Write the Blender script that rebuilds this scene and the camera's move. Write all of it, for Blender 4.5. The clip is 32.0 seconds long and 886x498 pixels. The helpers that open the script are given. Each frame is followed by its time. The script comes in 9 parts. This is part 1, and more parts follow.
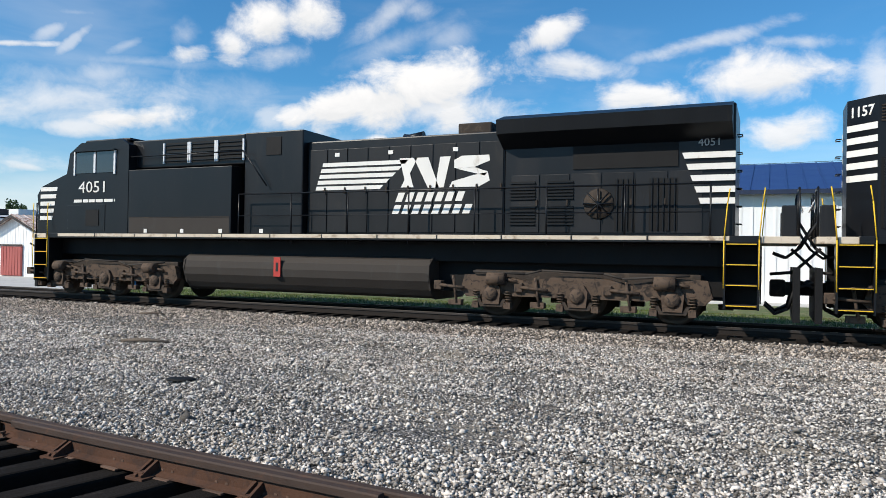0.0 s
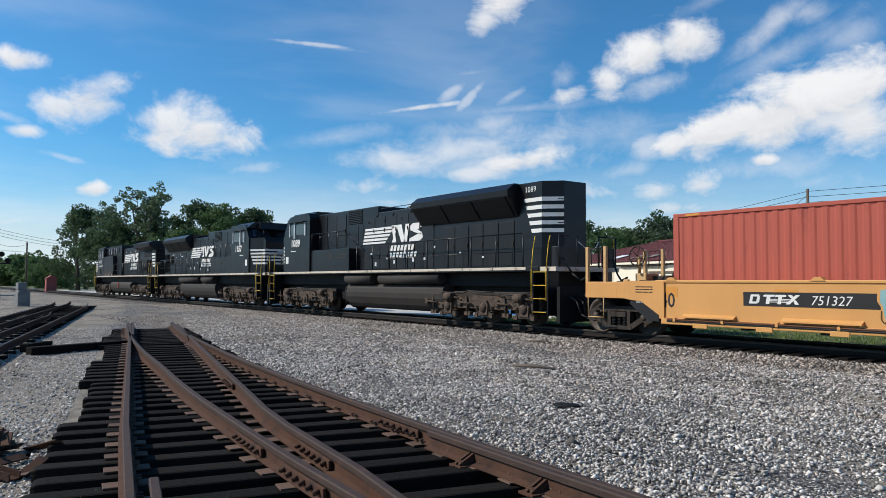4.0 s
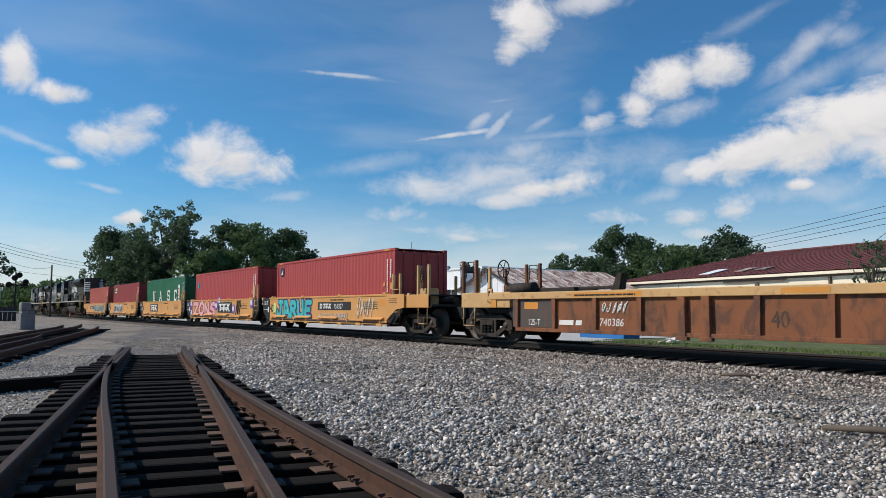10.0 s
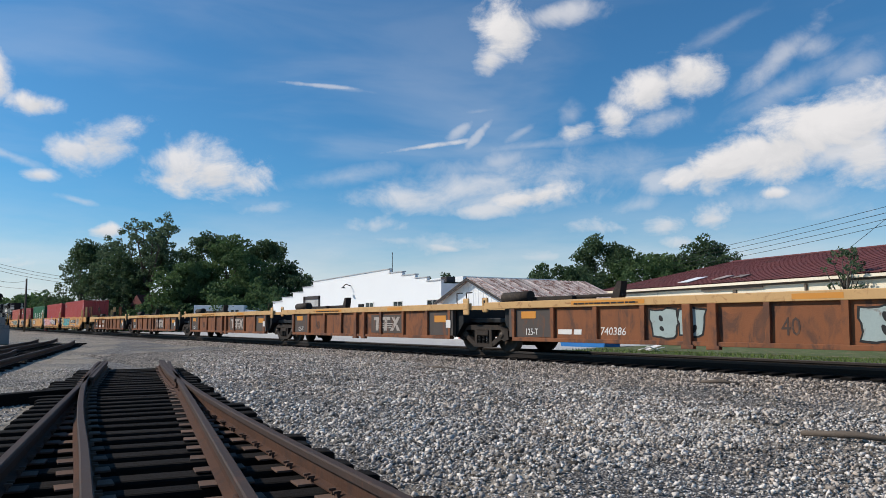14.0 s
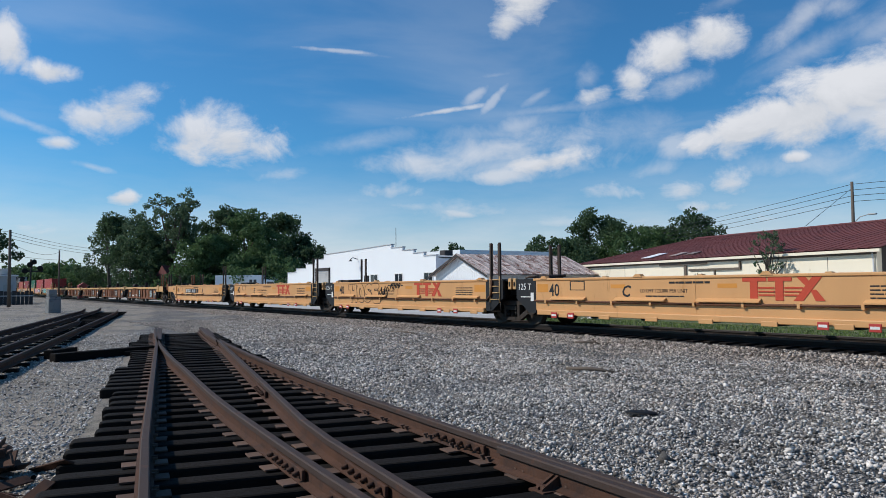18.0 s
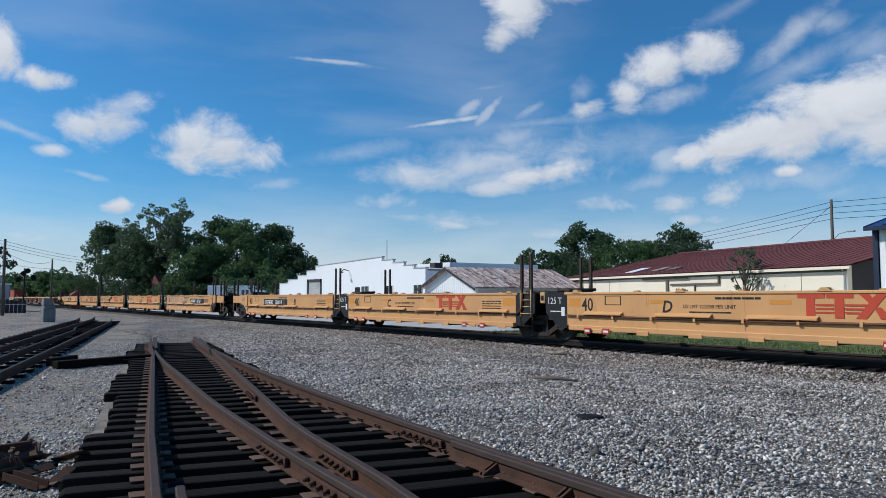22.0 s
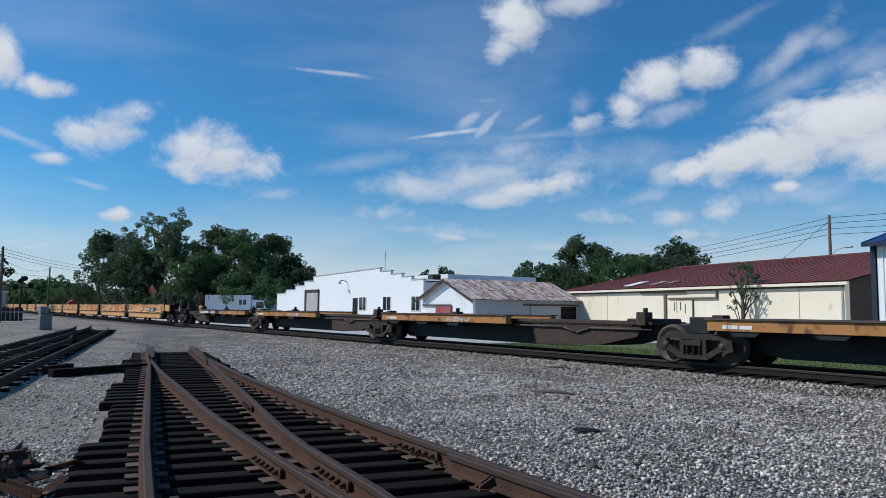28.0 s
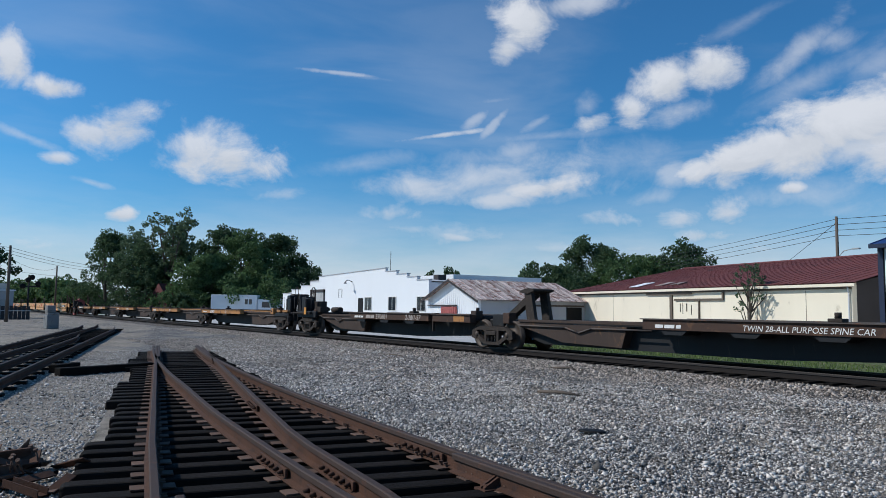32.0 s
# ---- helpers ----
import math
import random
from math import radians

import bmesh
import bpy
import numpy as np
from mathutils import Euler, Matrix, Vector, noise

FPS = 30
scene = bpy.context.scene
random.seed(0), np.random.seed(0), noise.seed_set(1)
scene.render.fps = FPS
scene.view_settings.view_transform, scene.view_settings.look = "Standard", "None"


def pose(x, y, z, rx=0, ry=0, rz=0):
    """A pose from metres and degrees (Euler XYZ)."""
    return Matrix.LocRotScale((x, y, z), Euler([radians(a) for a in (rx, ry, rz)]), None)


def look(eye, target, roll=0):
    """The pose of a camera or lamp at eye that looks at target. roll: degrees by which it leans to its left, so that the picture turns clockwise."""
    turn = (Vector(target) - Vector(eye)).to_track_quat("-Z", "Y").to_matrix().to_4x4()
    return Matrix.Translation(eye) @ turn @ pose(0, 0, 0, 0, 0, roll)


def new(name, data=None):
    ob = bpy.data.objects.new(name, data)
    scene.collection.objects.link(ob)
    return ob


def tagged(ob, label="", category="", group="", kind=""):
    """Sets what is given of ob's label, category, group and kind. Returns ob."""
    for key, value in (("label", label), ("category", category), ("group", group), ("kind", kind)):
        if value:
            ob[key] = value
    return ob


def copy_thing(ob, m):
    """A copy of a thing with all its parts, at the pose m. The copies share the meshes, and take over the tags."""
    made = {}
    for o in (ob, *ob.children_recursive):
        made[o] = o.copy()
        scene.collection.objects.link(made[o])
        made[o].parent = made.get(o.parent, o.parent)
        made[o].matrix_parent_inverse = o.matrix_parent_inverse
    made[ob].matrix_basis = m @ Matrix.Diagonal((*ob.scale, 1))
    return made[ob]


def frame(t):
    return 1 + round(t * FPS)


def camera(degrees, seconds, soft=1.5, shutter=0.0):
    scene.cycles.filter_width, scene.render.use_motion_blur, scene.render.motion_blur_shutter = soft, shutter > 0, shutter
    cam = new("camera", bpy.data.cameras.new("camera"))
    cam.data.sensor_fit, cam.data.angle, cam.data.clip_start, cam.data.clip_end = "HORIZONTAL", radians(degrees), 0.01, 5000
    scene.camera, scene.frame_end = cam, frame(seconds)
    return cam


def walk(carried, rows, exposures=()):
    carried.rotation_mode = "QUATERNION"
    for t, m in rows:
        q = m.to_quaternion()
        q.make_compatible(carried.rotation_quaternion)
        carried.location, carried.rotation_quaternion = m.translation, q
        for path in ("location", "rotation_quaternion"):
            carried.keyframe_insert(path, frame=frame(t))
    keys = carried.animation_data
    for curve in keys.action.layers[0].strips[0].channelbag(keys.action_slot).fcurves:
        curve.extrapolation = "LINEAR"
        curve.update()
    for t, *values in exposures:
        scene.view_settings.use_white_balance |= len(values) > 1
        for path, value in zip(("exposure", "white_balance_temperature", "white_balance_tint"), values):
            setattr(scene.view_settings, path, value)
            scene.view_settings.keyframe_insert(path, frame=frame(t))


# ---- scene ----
# ---- camera ----
cam = camera(62.57, 32.0, soft=0.55)
# seconds, eye x y z, heading left of +y, pitch up, lean to the left
PATH = [
    (0, -0.07, 0.08, 1.75, 24.31, 0.57, 1),
    (0.5, -0.07, 0.08, 1.75, 36.11, 2.94, 0.54),
    (1, -0.07, 0.08, 1.75, 44.4, 0.8, -0.7),
    (1.5, -0.07, 0.08, 1.75, 45.45, 2.1, 1.5),
    (2, -0.07, 0.08, 1.75, 47.9, 2.05, 1),
    (2.5, -0.07, 0.08, 1.75, 50.75, 2.4, 0.6),
    (4.5, 0.02, 0.02, 1.75, 53.77, 2.44, 0.21),
    (5, 0.02, 0.02, 1.75, 54.05, 1.9, 0.1),
    (5.5, 0.02, 0.02, 1.75, 55.76, 1.95, 0.35),
    (6, 0.02, 0.02, 1.75, 59.1, 2.53, 0.6),
    (6.5, -5.53, 2.04, 1.35, 56.25, 4.27, 0.47),
    (7, -7.2, 2.65, 1.25, 54.74, 5.01, 0.39),
    (7.5, -7.2, 2.65, 1.25, 56.96, 4.63, 0.44),
    (8, -7.2, 2.65, 1.25, 58.3, 5.72, 0.26),
    (8.5, -7.2, 2.65, 1.25, 59.8, 5.16, 0.33),
    (9, -7.2, 2.65, 1.25, 58.1, 5.57, -0.02),
    (9.5, -7.2, 2.65, 1.25, 57.52, 4.74, -0.05),
    (10, -7.2, 2.65, 1.25, 55.9, 4.77, 0.18),
    (10.5, -7.2, 2.65, 1.25, 54.59, 4.1, 0.2),
    (11, -7.2, 2.65, 1.25, 54.73, 3.88, -0.2),
    (11.5, -7.2, 2.65, 1.25, 54.52, 4.45, 0.08),
    (12, -7.2, 2.65, 1.25, 54.68, 4.78, -0.41),
    (12.5, -7.2, 2.65, 1.25, 54.48, 4.22, -0.42),
    (13, -7.2, 2.65, 1.25, 54.66, 4.93, -0.43),
    (13.5, -7.2, 2.65, 1.25, 54.28, 5.26, -0.12),
    (14, -7.2, 2.65, 1.25, 54.37, 5.57, -0.4),
    (14.5, -7.2, 2.65, 1.25, 53.86, 5.07, -0.07),
    (16.5, -7.2, 2.65, 1.25, 52.19, 4.77, 0.22),
    (17, -7.2, 2.65, 1.25, 51.87, 4.68, 0.15),
    (17.5, -5.23, 1.93, 1.37, 52.57, 4.74, -0.1),
    (18, -1.12, 0.41, 1.63, 55.64, 2.9, -0.49),
    (18.5, 0, 0, 1.7, 55.46, 2.6, -0.6),
    (19, 0, 0, 1.7, 55.13, 2.33, 0.51),
    (19.5, 0, 0, 1.7, 54.98, 3.11, 0.06),
    (20, 0, 0, 1.7, 54.18, 3.19, -0.2),
    (20.5, 0, 0, 1.7, 54.63, 3.38, 0.35),
    (21, 0, 0, 1.7, 54.89, 3.48, 0.25),
    (21.5, 0, 0, 1.7, 55.22, 3.61, 0.06),
    (22, 0, 0, 1.7, 55.09, 3.78, -0.04),
    (22.5, 0, 0, 1.7, 55.1, 4.18, -0.1),
    (23, 0, 0, 1.7, 55.32, 4.07, 0.13),
    (23.5, 0, 0, 1.7, 55.15, 4.76, 0.41),
    (24, 0, 0, 1.7, 55.18, 4.87, 0.3),
    (24.5, 0, 0, 1.7, 55.5, 4.32, 0.29),
    (25, 0, 0, 1.7, 54.79, 4.37, 0.25),
    (25.5, 0, 0, 1.7, 55.55, 4.62, -0.1),
    (27.5, 0, 0, 1.7, 55.21, 4.75, 0.39),
    (28, 0, 0, 1.7, 54.96, 4.7, 0.52),
    (28.5, 0, 0, 1.7, 54.69, 4.31, 0.45),
    (29, 0, 0, 1.7, 55.15, 4.48, 0.34),
    (29.5, 0, 0, 1.7, 55.29, 4.47, 0.66),
    (30, 0, 0, 1.7, 55.46, 4.34, 0.32),
    (30.5, 0, 0, 1.7, 55.6, 4.47, 0.46),
    (31, 0, 0, 1.7, 55.68, 4.62, 0.22),
    (31.5, 0, 0, 1.7, 55.87, 4.41, 0.29),
    (32, 0, 0, 1.7, 55.4, 4.72, 0.73),
]


def aim(x, y, z, head, pitch, lean):
    h, p = radians(head), radians(pitch)
    return look((x, y, z), (x - math.sin(h) * math.cos(p), y + math.cos(h) * math.cos(p), z + math.sin(p)), lean)


walk(cam, [(t, aim(*row)) for t, *row in PATH],
     [(0.0, 0.22, 7000, 10), (2.5, 0.17, 6950, 10), (5.0, 0.0, 6700, 10), (6.0, -0.04, 6700, 10), (7.0, -0.08, 7000, 12), (17.0, -0.12, 6950, 12), (18.5, -0.22, 6350, 10), (32.0, -0.28, 6250, 10)])
# ---- sky, clouds and sun ----
TO_SUN = Vector((-0.56, -0.70, 0.72)).normalized()
world = bpy.data.worlds.new("sky")
scene.world = world
world.use_nodes = True
wt = world.node_tree
wt.nodes.clear()


class Nodes:
    """Short hand for node trees."""

    def __init__(self, tree):
        self.t = tree

    def add(self, kind):
        return self.t.nodes.new(kind)

    def put(self, socket, v):
        if isinstance(v, bpy.types.NodeSocket):
            self.t.links.new(v, socket)
        elif v is not None:
            socket.default_value = v

    def math(self, op, a, b=None, c=None, clamp=False):
        n = self.add("ShaderNodeMath")
        n.operation, n.use_clamp = op, clamp
        for s, v in zip(n.inputs, (a, b, c)):
            self.put(s, v)
        return n.outputs[0]

    def dot(self, a, b):
        n = self.add("ShaderNodeVectorMath")
        n.operation = "DOT_PRODUCT"
        self.put(n.inputs[0], a), self.put(n.inputs[1], b)
        return n.outputs["Value"]

    def vec(self, op, a, b):
        n = self.add("ShaderNodeVectorMath")
        n.operation = op
        self.put(n.inputs[0], a), self.put(n.inputs[1], b)
        return n.outputs[0]

    def noise(self, vector, scale, detail=4.0, rough=0.55, distortion=0.0):
        n = self.add("ShaderNodeTexNoise")
        self.put(n.inputs["Vector"], vector)
        for k, v in (("Scale", scale), ("Detail", detail), ("Roughness", rough), ("Distortion", distortion)):
            n.inputs[k].default_value = v
        return n.outputs["Fac"]

    def ramp(self, fac, lo, hi, smooth=True):
        n = self.add("ShaderNodeMapRange")
        n.interpolation_type = "SMOOTHSTEP" if smooth else "LINEAR"
        self.put(n.inputs[0], fac), self.put(n.inputs[1], lo), self.put(n.inputs[2], hi)
        return n.outputs[0]

    def mix(self, fac, a, b, blend="MIX"):
        n = self.add("ShaderNodeMixRGB")
        n.blend_type = blend
        self.put(n.inputs[0], fac), self.put(n.inputs[1], a), self.put(n.inputs[2], b)
        return n.outputs[0]


def bearing(head, up):
    h, p = radians(head), radians(up)
    return Vector((-math.sin(h) * math.cos(p), math.cos(h) * math.cos(p), math.sin(p)))


# heading left of +y, elevation, half width, half height, tilt (degrees), softness, weight
WEST_CLOUDS = [
    (72.1, 11.1, 3.9, 2.19, -6, 0.35, 0.95),
    (74.5, 11.7, 1.9, 1.33, 0, 0.4, 0.9),
    (79.8, 12.9, 2.8, 1.44, 28, 0.4, 0.95),
    (81.3, 12.2, 1.8, 0.95, 0, 0.5, 0.85),
    (84.1, 14.9, 1.5, 0.76, 0, 0.4, 0.95),
    (83.6, 10.1, 1.2, 0.47, 0, 0.5, 0.85),
    (79.3, 6.6, 1.3, 0.65, 6, 0.4, 0.95),
    (86.8, 16.5, 1.1, 1.56, 0, 0.5, 0.95),
    (81.3, 8.6, 1.8, 0.32, -12, 1, 0.5),
    (68.3, 8.6, 2.6, 0.56, 6, 1.2, 0.5),
    (85.6, 11.3, 2.3, 0.38, -18, 1.2, 0.45),
    (63.7, 18, 3.2, 0.17, -3, 0.8, 0.5),
    (61.5, 17.8, 4.7, 0.26, -5, 1.5, 0.22),
]
CENTRE_CLOUDS = [
    (51.9, 10.4, 9.9, 1.94, 8, 1.6, 0.72),
    (47.5, 9.5, 4.2, 0.97, 9, 0.5, 0.95),
    (50.6, 8.7, 3.3, 0.8, 4, 0.9, 0.8),
    (56.9, 9.7, 4.9, 1.06, 5, 1.2, 0.75),
    (59.7, 7.4, 2.7, 0.97, 0, 1.2, 0.6),
    (50.1, 12.2, 3.7, 0.97, 14, 1.6, 0.5),
    (55.5, 13.6, 2.7, 0.22, 8, 0.6, 0.75),
    (51.5, 14.4, 1.7, 0.35, 48, 0.9, 0.5),
    (47.9, 14.6, 1.7, 0.39, 30, 1.2, 0.35),
    (62.2, 11.2, 5.7, 0.79, 10, 2, 0.35),
    (54.1, 5.6, 2.4, 0.49, -8, 0.8, 0.75),
    (42.7, 7, 2.8, 0.87, -6, 1.2, 0.65),
    (58.6, 6.3, 5.8, 0.62, -4, 1.6, 0.5),
]
HIGH_CLOUDS = [
    (49, 22.1, 2.3, 2.19, 30, 0.4, 1),
    (50.4, 20, 1.4, 1.11, 0, 0.5, 0.95),
    (45.2, 23, 3.3, 0.91, 8, 1, 0.7),
    (35, 17.9, 2.3, 1.55, 10, 0.4, 1),
    (38.3, 16.9, 2.6, 1.75, 38, 0.4, 1),
    (40.7, 15.3, 1.4, 1.1, 0, 0.5, 0.95),
    (43.7, 14.5, 1.3, 0.64, 12, 0.6, 0.85),
    (37.5, 14.8, 2.5, 1.04, 0, 1.2, 0.6),
    (26.6, 18.7, 1.6, 0.91, 10, 1.6, 0.5),
    (28.2, 16.2, 5.5, 0.94, 22, 2.2, 0.42),
    (33, 20.5, 4.4, 0.56, 25, 2.2, 0.3),
    (23.9, 16.8, 2.6, 1.12, 20, 2.2, 0.4),
    (51.5, 16.2, 2.6, 0.35, 6, 1.4, 0.3),
]
EAST_CLOUDS = [
    (25.1, 13, 2.8, 1.68, 10, 0.35, 1),
    (28.7, 11.8, 4.4, 1.9, 14, 0.35, 1),
    (33, 11.1, 3.8, 1.64, 18, 0.4, 1),
    (35.8, 10.5, 1.7, 1, 0, 0.5, 0.95),
    (37.7, 10.4, 1.5, 1.35, 0, 1, 0.55),
    (23.5, 11, 2.6, 2.27, 0, 0.5, 0.95),
    (29.7, 8.9, 1, 0.48, 0, 0.5, 0.95),
    (29.1, 8.3, 7.6, 1.68, 0, 2.2, 0.5),
    (34, 7.4, 1.8, 1.33, 0, 0.8, 0.85),
    (37.1, 7, 2.3, 0.93, 0, 1, 0.75),
    (25.6, 7, 4.3, 1.55, 0, 2.2, 0.5),
    (35.7, 5.7, 2.7, 0.76, 0, 1, 0.75),
    (39.3, 8.6, 2.6, 0.85, 10, 1.6, 0.45),
]
LOW_CLOUDS = [
    (84.6, 3.9, 6.2, 1.54, 0, 1.6, 0.68),
    (63, 5, 7, 1.14, -8, 1.8, 0.55),
    (50.6, 3.4, 4.9, 0.71, 0, 1.4, 0.5),
    (73.5, 5.2, 5.1, 0.76, -4, 2, 0.35),
    (31.8, 4.6, 4.9, 0.9, 0, 1.6, 0.6),
    (46.2, 4.8, 4, 0.7, 0, 1.4, 0.6),
    (40.6, 4.7, 3, 0.77, 0, 1.2, 0.6),
]
NORTH_CLOUDS = [
    (26, 13.2, 6.5, 2.08, 8, 0.35, 1),
    (32.6, 11.5, 3.5, 1.64, 12, 0.4, 1),
    (23.8, 11.4, 6.5, 1.4, 0, 0.7, 0.85),
    (16.4, 17, 2.3, 1.1, 25, 0.4, 0.95),
    (14.2, 14.6, 3.8, 0.85, -8, 0.8, 0.8),
    (9, 12.2, 3.8, 1.09, -4, 0.5, 0.95),
    (0, 13.1, 4.5, 1.82, 0, 0.6, 0.95),
    (5, 15.8, 5.3, 0.57, 10, 1, 0.6),
    (-2.1, 15.2, 2.7, 0.54, -8, 1, 0.6),
    (-1.1, 9.3, 2.8, 1.43, 10, 0.6, 0.9),
    (-6.6, 11.9, 1.5, 3.36, 0, 1, 0.7),
    (44, 15.6, 1, 1.01, 20, 1.4, 0.4),
    (28.8, 18.3, 3.8, 0.84, 35, 1.2, 0.5),
]
VEIL_CLOUDS = [
    (49.6, 9.3, 9.1, 1.39, 2, 1.6, 0.6),
    (53.7, 5.8, 6.2, 1.54, 0, 1.6, 0.6),
    (51.4, 11.8, 6.6, 1.16, 0, 2, 0.5),
    (52.9, 14.8, 1.7, 0.45, 35, 1.2, 0.5),
    (39.9, 11.3, 5.5, 1.68, 0, 2, 0.4),
    (47.1, 13.5, 6, 0.48, 4, 2, 0.35),
]


def build_sky():
    n = Nodes(wt)
    ray = n.add("ShaderNodeTexCoord").outputs["Generated"]
    sky = n.add("ShaderNodeTexSky")
    sky.sky_type, sky.sun_disc, sky.altitude = "NISHITA", False, 200.0
    sky.sun_elevation, sky.sun_rotation = math.asin(TO_SUN.z), math.atan2(TO_SUN.x, TO_SUN.y)
    sky.air_density, sky.dust_density, sky.ozone_density = 1.0, 0.6, 3.0
    fluff = n.math("SUBTRACT", n.noise(n.vec("MULTIPLY", ray, (1.0, 1.0, 1.7)), 13.0, 8.0, 0.62, 0.5), 0.5)
    fine = n.math("SUBTRACT", n.noise(ray, 34.0, 6.0, 0.65), 0.5)
    rag = n.math("ADD", n.math("MULTIPLY", fluff, 2.3), n.math("MULTIPLY", fine, 0.9))
    both = None
    for head, up, a, b, tilt, soft, weight in WEST_CLOUDS + CENTRE_CLOUDS + HIGH_CLOUDS + EAST_CLOUDS + LOW_CLOUDS + NORTH_CLOUDS + VEIL_CLOUDS:
        c = bearing(head, up)
        right = Vector((math.cos(radians(head)), math.sin(radians(head)), 0.0))
        top = right.cross(c)
        ca, sa = math.cos(radians(tilt)), math.sin(radians(tilt))
        right, top = right * ca + top * sa, top * ca - right * sa
        way = ray
        if both is not None:
            # chained to the cloud before, so that the shader is worked out one cloud at a time
            step = n.add("ShaderNodeVectorMath")
            step.operation = "MULTIPLY_ADD"
            n.put(step.inputs[0], both), n.put(step.inputs[1], (1e-7, 1e-7, 1e-7)), n.put(step.inputs[2], ray)
            way = step.outputs[0]
        u, v = n.dot(way, tuple(right / radians(a))), n.dot(way, tuple(top / radians(b)))
        r = n.math("SQRT", n.math("ADD", n.math("MULTIPLY", u, u), n.math("MULTIPLY", v, v)))
        front = n.math("GREATER_THAN", n.dot(way, tuple(c)), 0.3)
        d = n.math("ADD", n.math("SUBTRACT", 1.0, r), rag)
        d = n.math("MULTIPLY", n.math("MULTIPLY", n.ramp(d, -0.32, soft * 0.55 + 0.5), weight), front)
        low = n.math("MULTIPLY", d, n.ramp(n.math("ADD", v, n.math("MULTIPLY", fluff, 3.0)), 0.7, -0.9))
        pair = n.add("ShaderNodeCombineXYZ")
        n.put(pair.inputs[0], d), n.put(pair.inputs[1], low)
        both = pair.outputs[0] if both is None else n.vec("MAXIMUM", both, pair.outputs[0])
    split = n.add("ShaderNodeSeparateXYZ")
    n.put(split.inputs[0], both)
    total, shade = split.outputs[0], split.outputs[1]
    # thin streaks, stronger near the skyline
    part_z = n.add("ShaderNodeSeparateXYZ")
    n.put(part_z.inputs[0], ray)
    z = part_z.outputs[2]
    flat = n.vec("MULTIPLY", ray, (1.9, 1.9, 8.0))
    veil = n.math("MULTIPLY", n.ramp(n.noise(flat, 1.5, 5.0, 0.52, 0.5), 0.44, 0.76), n.ramp(z, 0.62, 0.02))
    veil = n.math("MULTIPLY", veil, 0.28)
    haze = n.math("MULTIPLY", n.math("ADD", n.math("MULTIPLY", n.ramp(z, 0.19, -0.02), 0.80), n.math("MULTIPLY", n.math("SUBTRACT", n.noise(n.vec("MULTIPLY", ray, (1.0, 1.0, 5.0)), 3.0, 6.0, 0.6), 0.5), n.ramp(z, 0.22, 0.03))), 1.0, clamp=True)
    cover = n.math("MAXIMUM", n.math("MAXIMUM", total, veil), haze, clamp=True)
    white = n.mix(n.math("MULTIPLY", shade, 0.6), (CLOUD_W * 0.97, CLOUD_W, CLOUD_W * 1.06, 1), (CLOUD_W * 0.62, CLOUD_W * 0.68, CLOUD_W * 0.76, 1))
    blue = n.mix(1.0, sky.outputs[0], (0.385, 0.97, 1.31, 1), "MULTIPLY")
    bg = n.add("ShaderNodeBackground")
    n.put(bg.inputs[0], n.mix(cover, blue, white))
    bg.inputs[1].default_value = 0.10
    n.put(n.add("ShaderNodeOutputWorld").inputs[0], bg.outputs[0])


CLOUD_W = 8.7
build_sky()

sun = new("sun", bpy.data.lights.new("sun", "SUN"))
sun.data.energy, sun.data.angle, sun.data.color = 4.3, radians(0.53), (1.0, 0.95, 0.88)
sun.matrix_world = look((0, 0, 60), Vector((0, 0, 60)) - TO_SUN)
